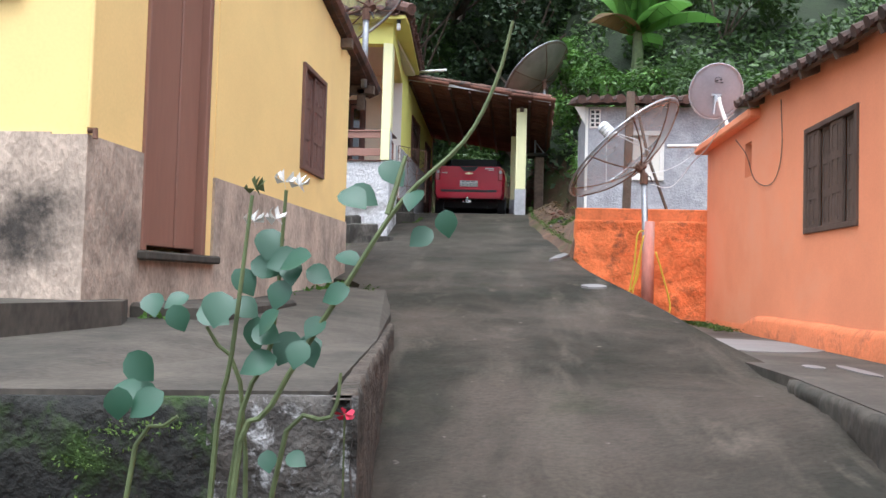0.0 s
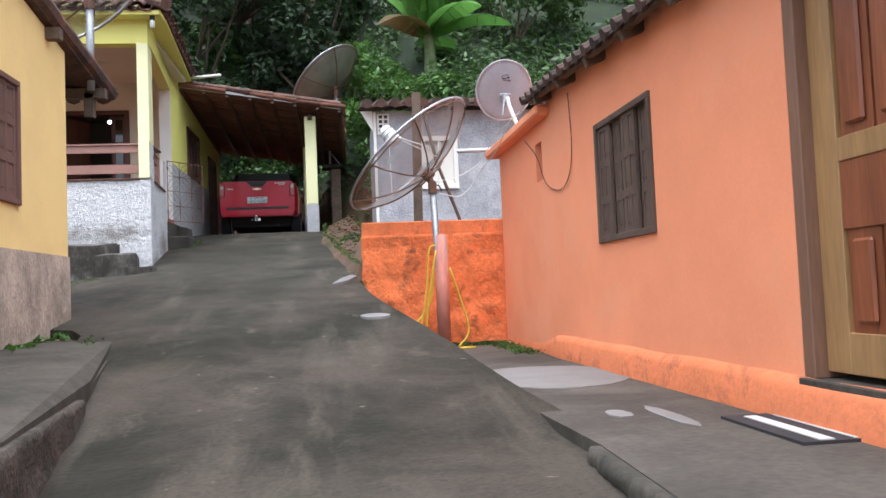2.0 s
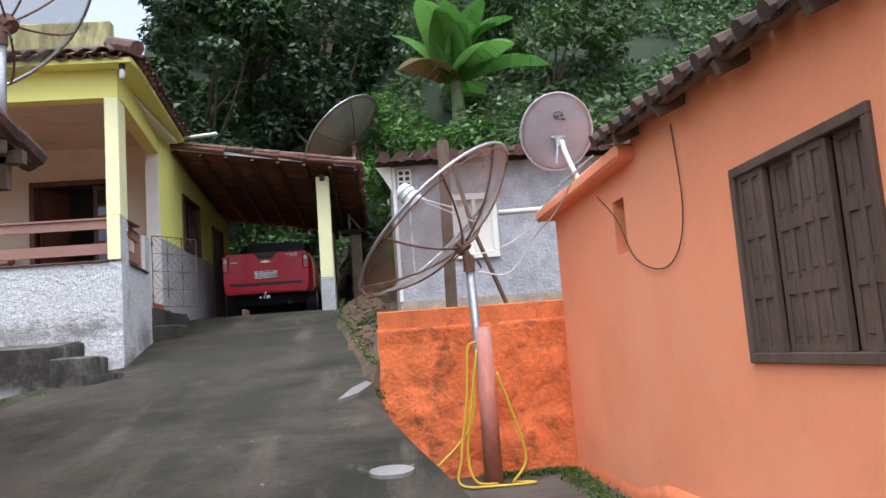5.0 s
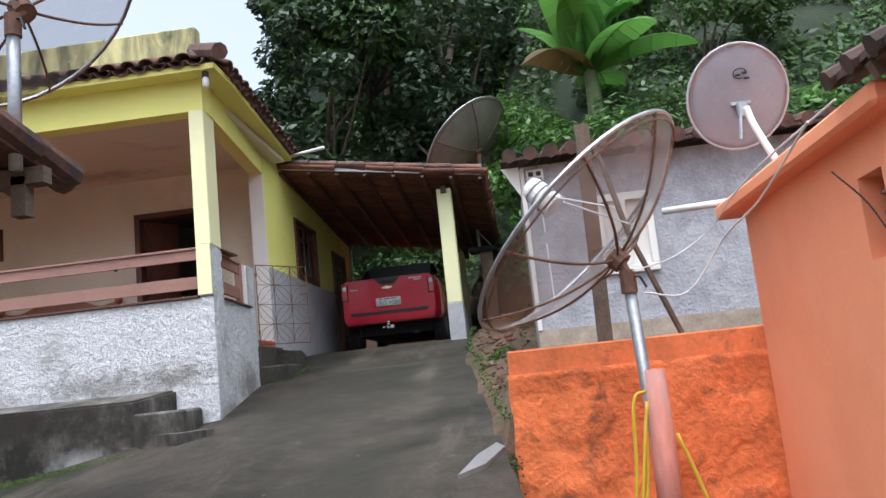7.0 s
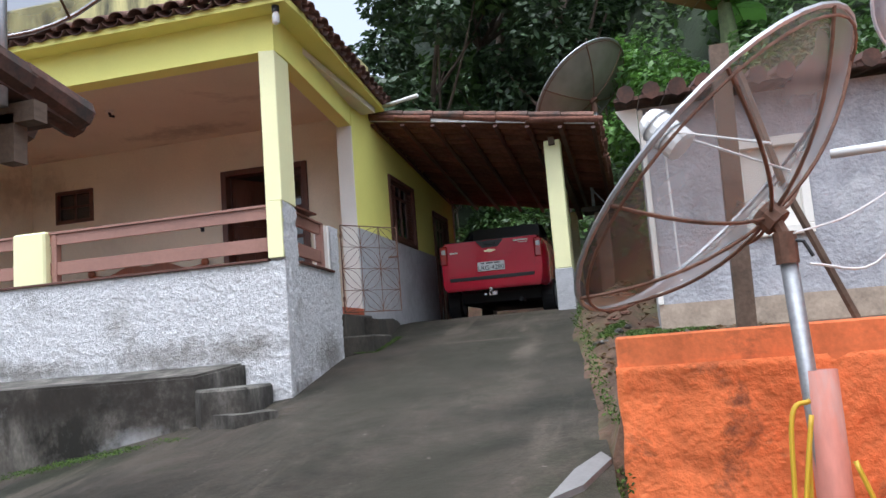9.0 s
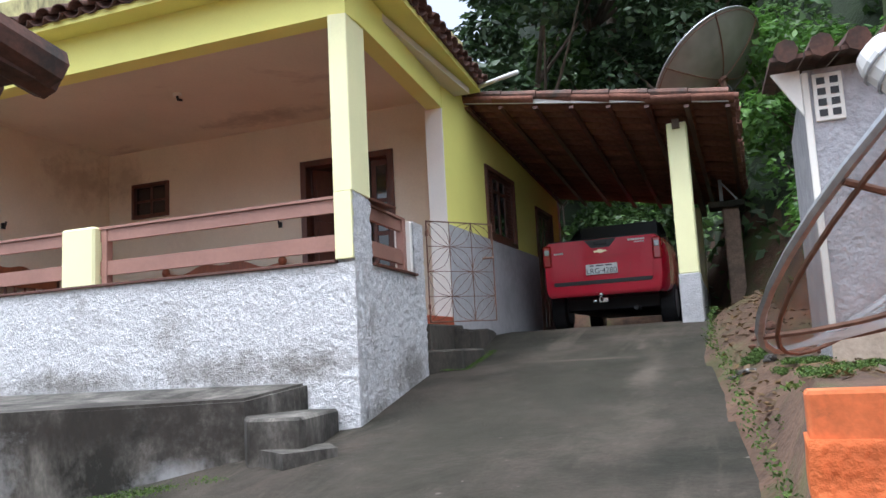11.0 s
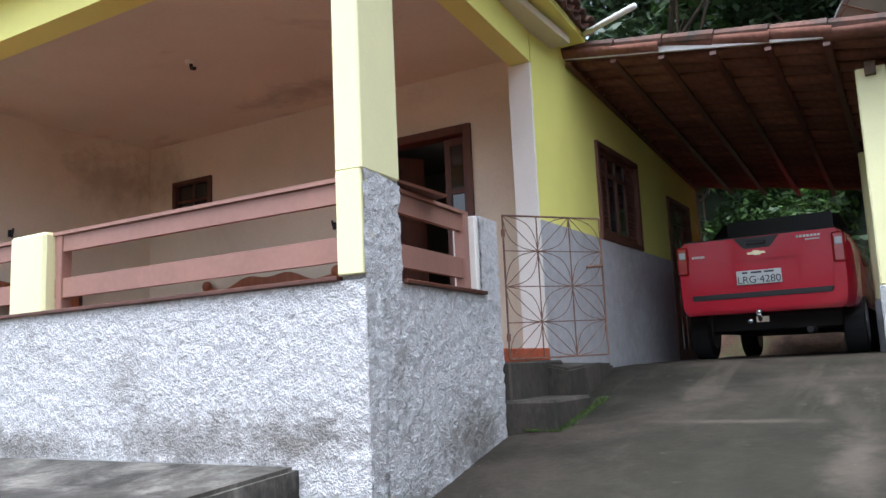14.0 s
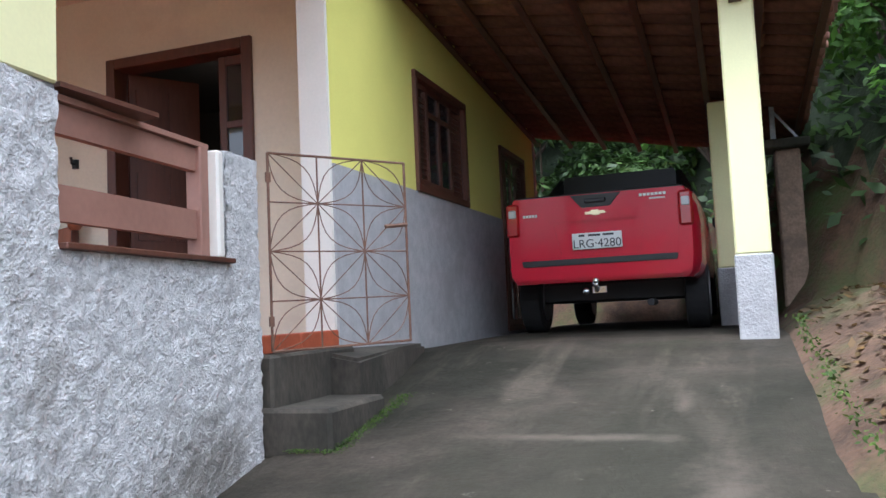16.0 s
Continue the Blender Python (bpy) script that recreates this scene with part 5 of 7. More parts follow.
# ---- iron gate, standing open ----
g0, g1 = Vector((-2.60, 18.08, 3.30)), Vector((-2.15, 18.79, 3.31))
gw, gh = (g1 - g0), 1.0
gate = thing("iron_gate", (-2.4, 18.4, 3.29), "thin rusty iron gate with petal scrollwork, standing open", "gate")


def gp(c, r, off=(0, 0)):
    return g0 + gw * ((c + off[0]) / 3) + Vector((0, 0, gh * (r + off[1]) / 4))


for a, c in (((0, 0), (0, 4)), ((3, 0), (3, 4)), ((0, 4), (3, 4)), ((0, 0), (3, 0))):
    bm = B()
    tube(bm, [gp(*a), gp(*c)], 0.007, 6)
    part("frame_bar", bm, M["rust"], gate)
for r in (1, 2, 3):
    bm = B()
    tube(bm, [gp(0, r), gp(3, r)], 0.004, 5)
    part("rod", bm, M["rust"], gate)
for c in (1, 2):
    bm = B()
    tube(bm, [gp(c, 0), gp(c, 4)], 0.005, 5)
    part("rod", bm, M["rust"], gate)
nodes_ = {(1, 3), (2, 4), (2, 2), (1, 1), (2, 0), (0, 4), (0, 2), (3, 3), (3, 1), (0, 0)}
for (c, r) in sorted(nodes_):
    for dc, dr in ((1, 1), (1, -1)):
        if (c + dc, r + dr) in nodes_:
            for bend in (0, 0.24, -0.24):
                pts = []
                for k in range(9):
                    u = k / 8
                    o = bend * math.sin(math.pi * u)
                    pts.append(gp(c + dc * u - dr * o, r + dr * u + dc * o))
                bm = B()
                tube(bm, pts, 0.003, 5)
                part("scroll", bm, M["rust"], gate)
bm = B()
tube(bm, [gp(2.5, 2.55), gp(3.02, 2.6)], 0.012, 6)
part("latch", bm, M["rust"], gate)
for r in (0.5, 3.4):
    bm = B()
    tube(bm, [gp(0, r), gp(0, r + 0.2)], 0.014, 6)
    part("hinge", bm, M["rust"], gate)


# ---- satellite dishes ----
def dish(at, hub, axis, radius, depth, label, mesh_material, feed=True, panels=8, pole_top=None, roll=0.0, painted_foot=None):
    t = thing("satellite_dish", at, label, "satellite dish", "satellite dishes")
    hub, a = Vector(hub), Vector(axis).normalized()
    s = a.cross(Vector((0, 0, 1))).normalized()
    u = s.cross(a)

    def P(r, ang):
        return hub + a * (depth * (r / radius) ** 2) + (s * math.cos(ang) + u * math.sin(ang)) * r
    for k in range(panels):
        a0, a1 = 2 * math.pi * k / panels + roll, 2 * math.pi * (k + 1) / panels + roll
        bm = B()
        grid = [[bm.verts.new(P(0.06 + (radius - 0.06) * i / 6, a0 + (a1 - a0) * j / 5)) for j in range(6)] for i in range(7)]
        for g, h in zip(grid, grid[1:]):
            for j in range(5):
                bm.faces.new((g[j], g[j + 1], h[j + 1], h[j]))
        part("panel", bm, mesh_material, t, smooth=True)
        bm = B()
        tube(bm, [P(0.03 + (radius - 0.03) * i / 8, a0) - a * 0.012 for i in range(9)], 0.009, 6)
        part("rib", bm, M["rust"], t)
    bm = B()
    tube(bm, [P(radius, 2 * math.pi * k / 40) for k in range(40)], 0.014, 6, True)
    part("rim", bm, M["steel"], t)
    bm = B()
    tube(bm, [P(radius * 0.97, 2 * math.pi * k / 40) - a * 0.02 for k in range(40)], 0.007, 5, True)
    part("rim_wire", bm, M["rust"], t)
    bm = B()
    tube(bm, [hub - a * 0.06, hub + a * 0.03], 0.07, 10)
    part("hub", bm, M["rust"], t)
    if feed:
        focal = radius * radius / (4 * depth)
        top = hub + a * focal
        for k in range(3):
            ang = 2 * math.pi * k / 3 + 0.5
            bm = B()
            tube(bm, [P(radius * 0.55, ang), top + (P(radius * 0.3, ang) - hub - a * 0.05) * 0.15], 0.006, 6)
            part("strut", bm, M["pvc"], t)
        bm = B()
        tube(bm, [top - a * 0.10, top - a * 0.09, top + a * 0.10, top + a * 0.14, top + a * 0.15], [0.06, 0.085, 0.08, 0.06, 0.02], 14)
        part("feed_cap", bm, M["pvc"], t, "white ribbed plastic feed cover")
        for q in (-0.02, 0.03, 0.08):
            bm = B()
            pts = [top + a * q + (s * math.cos(2 * math.pi * k / 14) + u * math.sin(2 * math.pi * k / 14)) * 0.086 for k in range(14)]
            tube(bm, pts, 0.005, 5, True)
            part("feed_ring", bm, M["steel"], t)
    if pole_top:
        pt = Vector(pole_top)
        bm = B()
        tube(bm, [(at[0], at[1], at[2] - 0.1), pt], 0.038, 12)
        part("pole", bm, M["steel"], t, smooth=True)
        bm = B()
        tube(bm, [pt - Vector((0, 0, 0.12)), pt + Vector((0, 0, 0.02))], 0.05, 10)
        tube(bm, [pt, hub - a * 0.04], 0.03, 8)
        part("clamp", bm, M["rust"], t)
        bm = B()
        tube(bm, [pt - Vector((-0.03, 0.02, 0.02)), pt + Vector((0.07, -0.03, -0.03)), pt + Vector((0.1, -0.04, -0.1))], 0.009, 6)
        part("bolt", bm, M["black"], t)
    if painted_foot:
        bm = B()
        tube(bm, [(at[0], at[1], at[2] - 0.05), (at[0], at[1], painted_foot)], 0.075, 14)
        part("foot_pipe", bm, M["salmon_pipe"], t, "faded salmon painted pipe sleeve", smooth=True)
    return t


AX = (-0.62, 0.22, 0.74)
dish((1.37, 13.3, 1.29), (1.25, 13.32, 3.27), AX, 0.87, 0.31, "large mesh satellite dish on a steel pole in the yard", M["dish_mesh"], True, 8, (1.30, 13.28, 3.16), 0.35, 2.57)
M["dish_brown"] = mesh_mat("brown_dish_mesh", (0.36, 0.33, 0.29), 0.06)
dish((0.2, 22.9, 5.5), (0.2, 22.9, 6.75), (-0.62, 0.30, 0.72), 0.98, 0.31, "large weathered brown mesh dish behind the carport", M["dish_brown"], False, 6, (0.22, 22.88, 6.65), 0.2)
dish((-2.16, 12.55, 4.18), (-2.14, 12.6, 5.10), AX, 0.92, 0.31, "mesh satellite dish on a pole at the ochre house roof", M["dish_mesh"], False, 8, (-2.16, 12.55, 5.02), 0.1)

# small offset dish on the roof slab
t = thing("small_satellite_dish", (2.4, 13.5, 3.6), "small round grey satellite dish on a bent white pipe", "satellite dish")
cen, a = Vector((2.29, 13.78, 4.33)), Vector((-0.05, 0.92, 0.38)).normalized()
s = a.cross(Vector((0, 0, 1))).normalized()
u = s.cross(a)
bm = B()
rows_ = []
for i in range(9):
    r = 0.345 * i / 8
    rows_.append([bm.verts.new(cen + a * (0.05 * (i / 8) ** 2) + s * (r * math.cos(2 * math.pi * k / 36)) + u * (r * 1.05 * math.sin(2 * math.pi * k / 36))) for k in range(36)] if i else [bm.verts.new(cen)])
for k in range(36):
    bm.faces.new((rows_[0][0], rows_[1][k], rows_[1][(k + 1) % 36]))
for g, h in zip(rows_[1:], rows_[2:]):
    for k in range(36):
        bm.faces.new((g[k], h[k], h[(k + 1) % 36], g[(k + 1) % 36]))
bmesh.ops.solidify(bm, geom=list(bm.faces), thickness=-0.008)
part("reflector", bm, M["dish_grey"], t, smooth=True)
bm = B()
tube(bm, [cen + a * 0.05 + s * (0.347 * math.cos(2 * math.pi * k / 36)) + u * (0.364 * math.sin(2 * math.pi * k / 36)) for k in range(36)], 0.009, 6, True)
part("rim", bm, M["dish_grey"], t)
bm = B()
q = cen - a * 0.03 - u * 0.08
box(bm, q.x - 0.035, q.x + 0.035, q.y - 0.03, q.y + 0.03, q.z - 0.06, q.z + 0.05, 0.01)
box(bm, q.x - 0.07, q.x + 0.07, q.y - 0.0, q.y + 0.03, q.z + 0.03, q.z + 0.06, 0.005)
part("bracket", bm, M["steel"], t)
bm = B()
tube(bm, smooth_path([q + Vector((0.02, -0.03, 0.0)), q + Vector((0.04, -0.05, -0.12)), q + Vector((0.10, -0.10, -0.33)), q + Vector((0.16, -0.14, -0.52)), q + Vector((0.17, -0.14, -0.75))]), 0.024, 10)
part("arm", bm, M["pvc"], t, "bent white pipe arm", smooth=True)
bm = B()
tube(bm, [q + Vector((-0.02, -0.02, -0.03)), q + Vector((-0.05, -0.04, -0.22))], 0.012, 6)
part("stay", bm, M["steel"], t)
bm = B()
lc = cen - a * 0.006 + u * 0.16
tube(bm, [lc + s * (0.045 * math.cos(k * 0.42)) + u * (0.035 * math.sin(k * 0.42)) + a * (0.004) for k in range(13)], 0.004, 5)
for dx, w, dz in ((-0.015, 0.03, -0.01), (0.03, 0.03, 0.0), (0.045, 0.035, -0.035)):
    c_ = lc + s * dx + u * dz
    beam(bm, c_ - s * w / 2, c_ + s * w / 2, 0.012, 0.014, u)
part("printed_mark", bm, M["plate_ink"], t)

# overflow pipe at the roof slab
t = thing("overflow_pipe", (2.0, 13.3, 3.45), "short white plastic overflow pipe from the slab", "pipe")
bm = B()
tube(bm, [(2.2, 13.9, 3.64), (1.72, 14.1, 3.66)], 0.026, 10)
part("pipe", bm, M["pvc"], t, smooth=True)
# antenna tube at the lemon house roof
t = thing("roof_pipe", (-2.4, 19.6, 6.1), "thin white plastic drain pipe at the roof corner", "pipe")
bm = B()
tube(bm, [(-2.62, 19.75, 6.14), (-1.84, 19.1, 6.02)], 0.026, 10)
part("pipe", bm, M["pvc"], t, smooth=True)

# timber post and leaning stick in front of the grey house
t = thing("timber_post", (1.24, 14.6, 2.7), "dark weathered timber post behind the retaining wall", "post")
bm = B()
beam(bm, (1.24, 14.6, 2.5), (1.28, 14.6, 4.52), 0.11, 0.09, (0, 1, 0))
part("timber", bm, M["old_wood"], t)
t = thing("leaning_stick", (1.75, 14.0, 2.72), "thin grey stick leaning behind the dish", "stick")
bm = B()
tube(bm, [(1.72, 13.9, 2.7), (1.45, 14.0, 3.5), (1.3, 14.05, 4.2)], 0.022, 6)
part("stick", bm, M["old_wood"], t)
t = thing("utility_pole", (8.6, 30, 8.0), "round grey concrete utility pole on the hill", "pole")
bm = B()
tube(bm, [(8.6, 30, 4.0), (8.6, 30, 17)], [0.2, 0.15], 12)
part("shaft", bm, M["grey_wall"], t, smooth=True)

# yellow hose hung on the dish pole
t = thing("garden_hose", (1.33, 13.16, 1.29), "yellow garden hose looped over the dish pole", "hose")
loops = [
    [(1.22, 13.02, 2.36), (1.14, 13.0, 2.30), (1.10, 12.98, 1.9), (1.02, 12.95, 1.45), (1.0, 12.92, 1.24), (1.3, 12.88, 1.215), (1.6, 12.9, 1.215), (1.45, 13.0, 1.215)],
    [(1.22, 13.02, 2.30), (1.16, 12.99, 2.0), (1.08, 12.97, 1.5), (1.12, 12.93, 1.26), (1.3, 12.95, 1.22)],
    [(1.20, 13.02, 2.2), (1.12, 12.99, 1.7), (0.86, 12.95, 1.42), (0.8, 12.96, 1.40)],
    [(1.37, 13.04, 2.1), (1.46, 13.02, 1.8), (1.55, 13.0, 1.4), (1.42, 12.95, 1.22)],
]
for lp in loops:
    bm = B()
    tube(bm, smooth_path([(x_ + 0.08, y_ + 0.18, z_ + 0.09) for x_, y_, z_ in lp]), 0.011, 7)
    part("hose_loop", bm, M["yellow_hose"], t, smooth=True)
# cables on the orange house
t = thing("hanging_cable", (2.2, 10.9, 3.4), "thin dark cable looping down the orange wall", "cable")
bm = B()
tube(bm, [ORANGE @ p for p in smooth_path([(ox - 0.012, 10.78, 3.55), (ox - 0.012, 10.74, 3.1), (ox - 0.012, 10.86, 2.86), (ox - 0.012, 11.15, 2.78), (ox - 0.012, 11.6, 2.9), (ox - 0.012, 11.9, 3.2), (ox - 0.1, 12.0, 3.38)])], 0.004, 6)
part("cable", bm, M["cable"], t)
t = thing("slack_cable", (1.95, 13.2, 3.2), "thin pale cable slung from the slab to the dish", "cable")
bm = B()
tube(bm, smooth_path([(1.88, 11.6, 3.52), (1.88, 12.4, 3.36), (1.84, 13.0, 3.28), (1.62, 13.16, 3.0), (1.36, 13.12, 3.02)]), 0.006, 6)
tube(bm, smooth_path([(1.92, 11.4, 3.54), (1.9, 12.3, 3.53), (1.92, 13.1, 3.5), (1.85, 13.4, 3.38), (1.6, 13.4, 3.24), (1.32, 13.16, 3.16)]), 0.005, 6)
part("cable", bm, M["pvc"], t)

# ---- red pickup ----
car = thing("pickup_truck", (-1.475, 22.9, 3.22), "parked red compact pickup with a black sports bar, seen from behind", "pickup")
CX, CY, CZ = -1.475, 21.34, 3.222
zl = [0.43, 0.47, 0.56, 0.72, 0.88, 1.02, 1.12, 1.165]
secs = [
    (0.00, [0.70, 0.735, 0.75, 0.757, 0.757, 0.745, 0.73, 0.70]),
    (0.06, [0.72, 0.76, 0.78, 0.785, 0.787, 0.775, 0.755, 0.72]),
    (0.30, [0.76, 0.80, 0.82, 0.83, 0.832, 0.82, 0.79, 0.74]),
    (0.90, [0.78, 0.82, 0.84, 0.85, 0.848, 0.835, 0.80, 0.75]),
    (1.70, [0.74, 0.82, 0.845, 0.85, 0.845, 0.83, 0.80, 0.75]),
    (3.00, [0.74, 0.82, 0.845, 0.85, 0.84, 0.82, 0.79, 0.74]),
    (3.60, [0.72, 0.80, 0.83, 0.83, 0.80, 0.74, 0.66, 0.55]),
    (4.30, [0.60, 0.68, 0.72, 0.70, 0.62, 0.50, 0.40, 0.30]),
]
bm = B()
rings = []
for y, hw in secs:
    ring = [bm.verts.new((CX + w, CY + y, CZ + z * (1 if y < 3.2 else 1 - 0.07 * (y - 3.2)))) for z, w in zip(zl, hw)]
    ring += [bm.verts.new((CX - w, CY + y, CZ + z * (1 if y < 3.2 else 1 - 0.07 * (y - 3.2)))) for z, w in reversed(list(zip(zl, hw)))]
    rings.append(ring)
for g, h in zip(rings, rings[1:]):
    n = len(g)
    for k in range(n):
        bm.faces.new((g[k], g[(k + 1) % n], h[(k + 1) % n], h[k]))
bm.faces.new(rings[0])
bm.faces.new(rings[-1][::-1])
bodyc = part("body", bm, M["car_red"], car, smooth=True)
md = bodyc.modifiers.new("edge", 'EDGE_SPLIT')
md.split_angle = radians(38)


def cbox(name, x0, x1, y0, y1, z0, z1, material, parent, b=0.008, label=""):
    bm = B()
    box(bm, CX + x0, CX + x1, CY + y0, CY + y1, CZ + z0, CZ + z1, b)
    return part(name, bm, material, parent, label)


def cpoly(name, pts, y0, y1, material, parent, label="", b=0.0):
    bm = B()
    va = [bm.verts.new((CX + x, CY + y0, CZ + z)) for x, z in pts]
    vb = [bm.verts.new((CX + x, CY + y1, CZ + z)) for x, z in pts]
    bm.faces.new(va)
    bm.faces.new(vb[::-1])
    for i in range(len(pts)):
        j = (i + 1) % len(pts)
        bm.faces.new((va[i], vb[i], vb[j], va[j]))
    if b:
        bmesh.ops.bevel(bm, geom=list(bm.edges), offset=b, segments=2, affect='EDGES')
    return part(name, bm, material, parent, label)


gate_c = cpoly("tailgate", [(-0.645, 0.60), (0.645, 0.60), (0.66, 0.9), (0.65, 1.15), (-0.65, 1.15), (-0.66, 0.9)], -0.022, 0.01, M["car_red"], car, b=0.012)
cpoly("handle_recess", [(-0.12, 1.05), (0.12, 1.05), (0.21, 1.158), (-0.21, 1.158)], -0.032, 0.0, M["black"], gate_c, "black handle recess", 0.006)
cbox("handle", -0.09, 0.09, -0.05, -0.03, 1.085, 1.12, M["black"], gate_c, 0.008)
cpoly("crease", [(-0.40, 0.93), (0.40, 0.93), (0.385, 0.965), (-0.385, 0.965)], -0.040, -0.018, M["car_red"], gate_c, b=0.008)
for sx in (-1, 1):
    cpoly("plate_surround", [(sx * 0.30, 0.66), (sx * 0.345, 0.66), (sx * 0.40, 0.93), (sx * 0.36, 0.93)][::sx], -0.034, -0.018, M["car_red"], gate_c, b=0.005)
cpoly("emblem", [(-0.085, 0.99), (-0.03, 0.99), (-0.025, 0.982), (0.035, 0.982), (0.03, 0.992), (0.085, 0.995), (0.07, 1.015), (0.025, 1.015), (0.02, 1.025), (-0.04, 1.025), (-0.035, 1.013), (-0.09, 1.01)], -0.036, -0.02, M["gold"], gate_c, "gold emblem")
for k, (x0, x1, z) in enumerate(((0.36, 0.58, 1.105), (0.44, 0.57, 1.075), (-0.62, -0.49, 1.0))):
    n_ = 7 if k < 2 else 5
    for j in range(n_):
        w = (x1 - x0) / n_
        cbox("badge_letter", x0 + j * w, x0 + (j + 0.72) * w, -0.028, -0.02, z, z + (0.022 if k != 1 else 0.014), M["plate"], gate_c, 0)
# bumper
cpoly("bumper", [(-0.735, 0.47), (-0.66, 0.44), (0.66, 0.44), (0.735, 0.47), (0.755, 0.60), (-0.755, 0.60)], -0.05, 0.12, M["car_red"], car, b=0.02)
cpoly("bumper_strip", [(-0.63, 0.575), (0.63, 0.575), (0.64, 0.625), (-0.64, 0.625)], -0.066, 0.0, M["black"], car, "black rubber step strip", 0.006)
# number plate
pl = cbox("number_plate", -0.205, 0.205, -0.048, -0.03, 0.70, 0.835, M["plate"], car, 0.004, "white number plate with dark characters")


def letters(text, size, x, y, z, parent, name, material):
    cu = bpy.data.curves.new(name, 'FONT')
    cu.body = text
    cu.size = size
    cu.align_x = 'CENTER'
    cu.extrude = 0.0015
    tmp = bpy.data.objects.new(name, cu)
    scene.collection.objects.link(tmp)
    dg = bpy.context.evaluated_depsgraph_get()
    me = bpy.data.meshes.new_from_object(tmp.evaluated_get(dg))
    bpy.data.objects.remove(tmp)
    me.materials.clear()
    me.materials.append(material)
    me.transform(Matrix.Translation((x, y, z)) @ Matrix.Rotation(radians(90), 4, 'X'))
    o = new(name, me)
    o.parent = parent
    return o


letters("LRG·4280", 0.098, CX, CY - 0.0505, CZ + 0.712, pl, "plate_text", M["plate_ink"])
for x0, x1 in ((-0.15, -0.1), (-0.07, 0.03), (0.05, 0.14)):
    cbox("plate_caption", x0, x1, -0.050, -0.047, 0.805, 0.822, M["plate_ink"], pl, 0)
# lamps
for sx in (-1, 1):
    a, c = sorted((sx * 0.66, sx * 0.775))
    lamp = cbox("tail_lamp", a, c, -0.02, 0.16, 0.84, 1.13, M["lamp_red"], car, 0.02, "red and clear tail lamp")
    cbox("clear_lens", a + 0.02, c - 0.02, -0.028, 0.1, 1.0, 1.08, M["lamp_clear"], lamp, 0.012)
    bm = B()
    box(bm, CX + (0.86 if sx > 0 else -1.0), CX + (1.0 if sx > 0 else -0.86), CY + 2.65, CY + 2.75, CZ + 1.02, CZ + 1.16, 0.03)
    part("door_mirror", bm, M["black"], car, "black door mirror")
# cab and sports bar
bm = B()
cab = [(1.62, 0.72, 1.10), (3.55, 0.70, 1.10), (2.75, 0.56, 1.56), (1.85, 0.56, 1.58)]
va = [bm.verts.new((CX + w, CY + y, CZ + z)) for y, w, z in cab]
vb = [bm.verts.new((CX - w, CY + y, CZ + z)) for y, w, z in cab]
bm.faces.new(va)
bm.faces.new(vb[::-1])
for i in range(4):
    bm.faces.new((va[i], vb[i], vb[(i + 1) % 4], va[(i + 1) % 4]))
bmesh.ops.bevel(bm, geom=list(bm.edges), offset=0.05, segments=3, affect='EDGES')
part("cab", bm, M["car_red"], car)
cpoly("rear_window", [(-0.69, 1.16), (0.69, 1.16), (0.55, 1.57), (-0.55, 1.57)], 1.60, 1.75, M["car_glass"], car, "dark rear window")
for sx in (-1, 1):
    bm = B()
    pts = [(CX + sx * 0.72, CY + 0.95, CZ + 1.17), (CX + sx * 0.68, CY + 1.35, CZ + 1.27), (CX + sx * 0.58, CY + 1.68, CZ + 1.5)]
    for p, q in zip(pts, pts[1:]):
        beam(bm, p, q, 0.07, 0.12)
    part("sports_bar", bm, M["black"], car, "black sports bar")
    bm = B()
    tube(bm, smooth_path([(CX + sx * 0.5, CY + 1.85, CZ + 1.57), (CX + sx * 0.5, CY + 1.95, CZ + 1.63), (CX + sx * 0.5, CY + 2.6, CZ + 1.62), (CX + sx * 0.5, CY + 2.75, CZ + 1.55)]), 0.018, 6)
    part("roof_rail", bm, M["black"], car)
cbox("bed_cover", -0.70, 0.70, 0.03, 1.6, 1.155, 1.185, M["black"], car, 0.01, "black soft bed cover")
cbox("bar_crossmember", -0.64, 0.64, 1.40, 1.46, 1.19, 1.25, M["black"], car, 0.015)
cbox("underbody", -0.66, 0.66, 0.7, 3.9, 0.26, 0.45, M["black"], car, 0.02)
for sx in (-1, 1):
    for y in (0.82, 3.45):
        wx = CX + sx * 0.735
        bm = B()
        tube(bm, [(wx - 0.1, CY + y, CZ + 0.30), (wx - 0.085, CY + y, CZ + 0.30), (wx + 0.085, CY + y, CZ + 0.30), (wx + 0.1, CY + y, CZ + 0.30)], [0.27, 0.302, 0.302, 0.27], 28)
        wheel = part("wheel", bm, M["tyre"], car, "black tyre", smooth=False)
        bm = B()
        tube(bm, [(wx - 0.105, CY + y, CZ + 0.30), (wx + 0.105, CY + y, CZ + 0.30)], 0.19, 20)
        part("rim", bm, M["steel"], wheel)
bm = B()
tube(bm, [(CX - 0.02, CY + 0.1, CZ + 0.36), (CX - 0.02, CY - 0.06, CZ + 0.36), (CX - 0.02, CY - 0.10, CZ + 0.40)], 0.022, 8)
bmesh.ops.create_uvsphere(bm, u_segments=12, v_segments=8, radius=0.03, matrix=Matrix.Translation((CX - 0.02, CY - 0.10, CZ + 0.43)))
box(bm, CX - 0.06, CX + 0.06, CY - 0.06, CY - 0.03, CZ + 0.33, CZ + 0.39, 0.004)
bmesh.ops.create_uvsphere(bm, u_segments=10, v_segments=8, radius=0.028, matrix=Matrix.Translation((CX - 0.11, CY - 0.06, CZ + 0.35)))
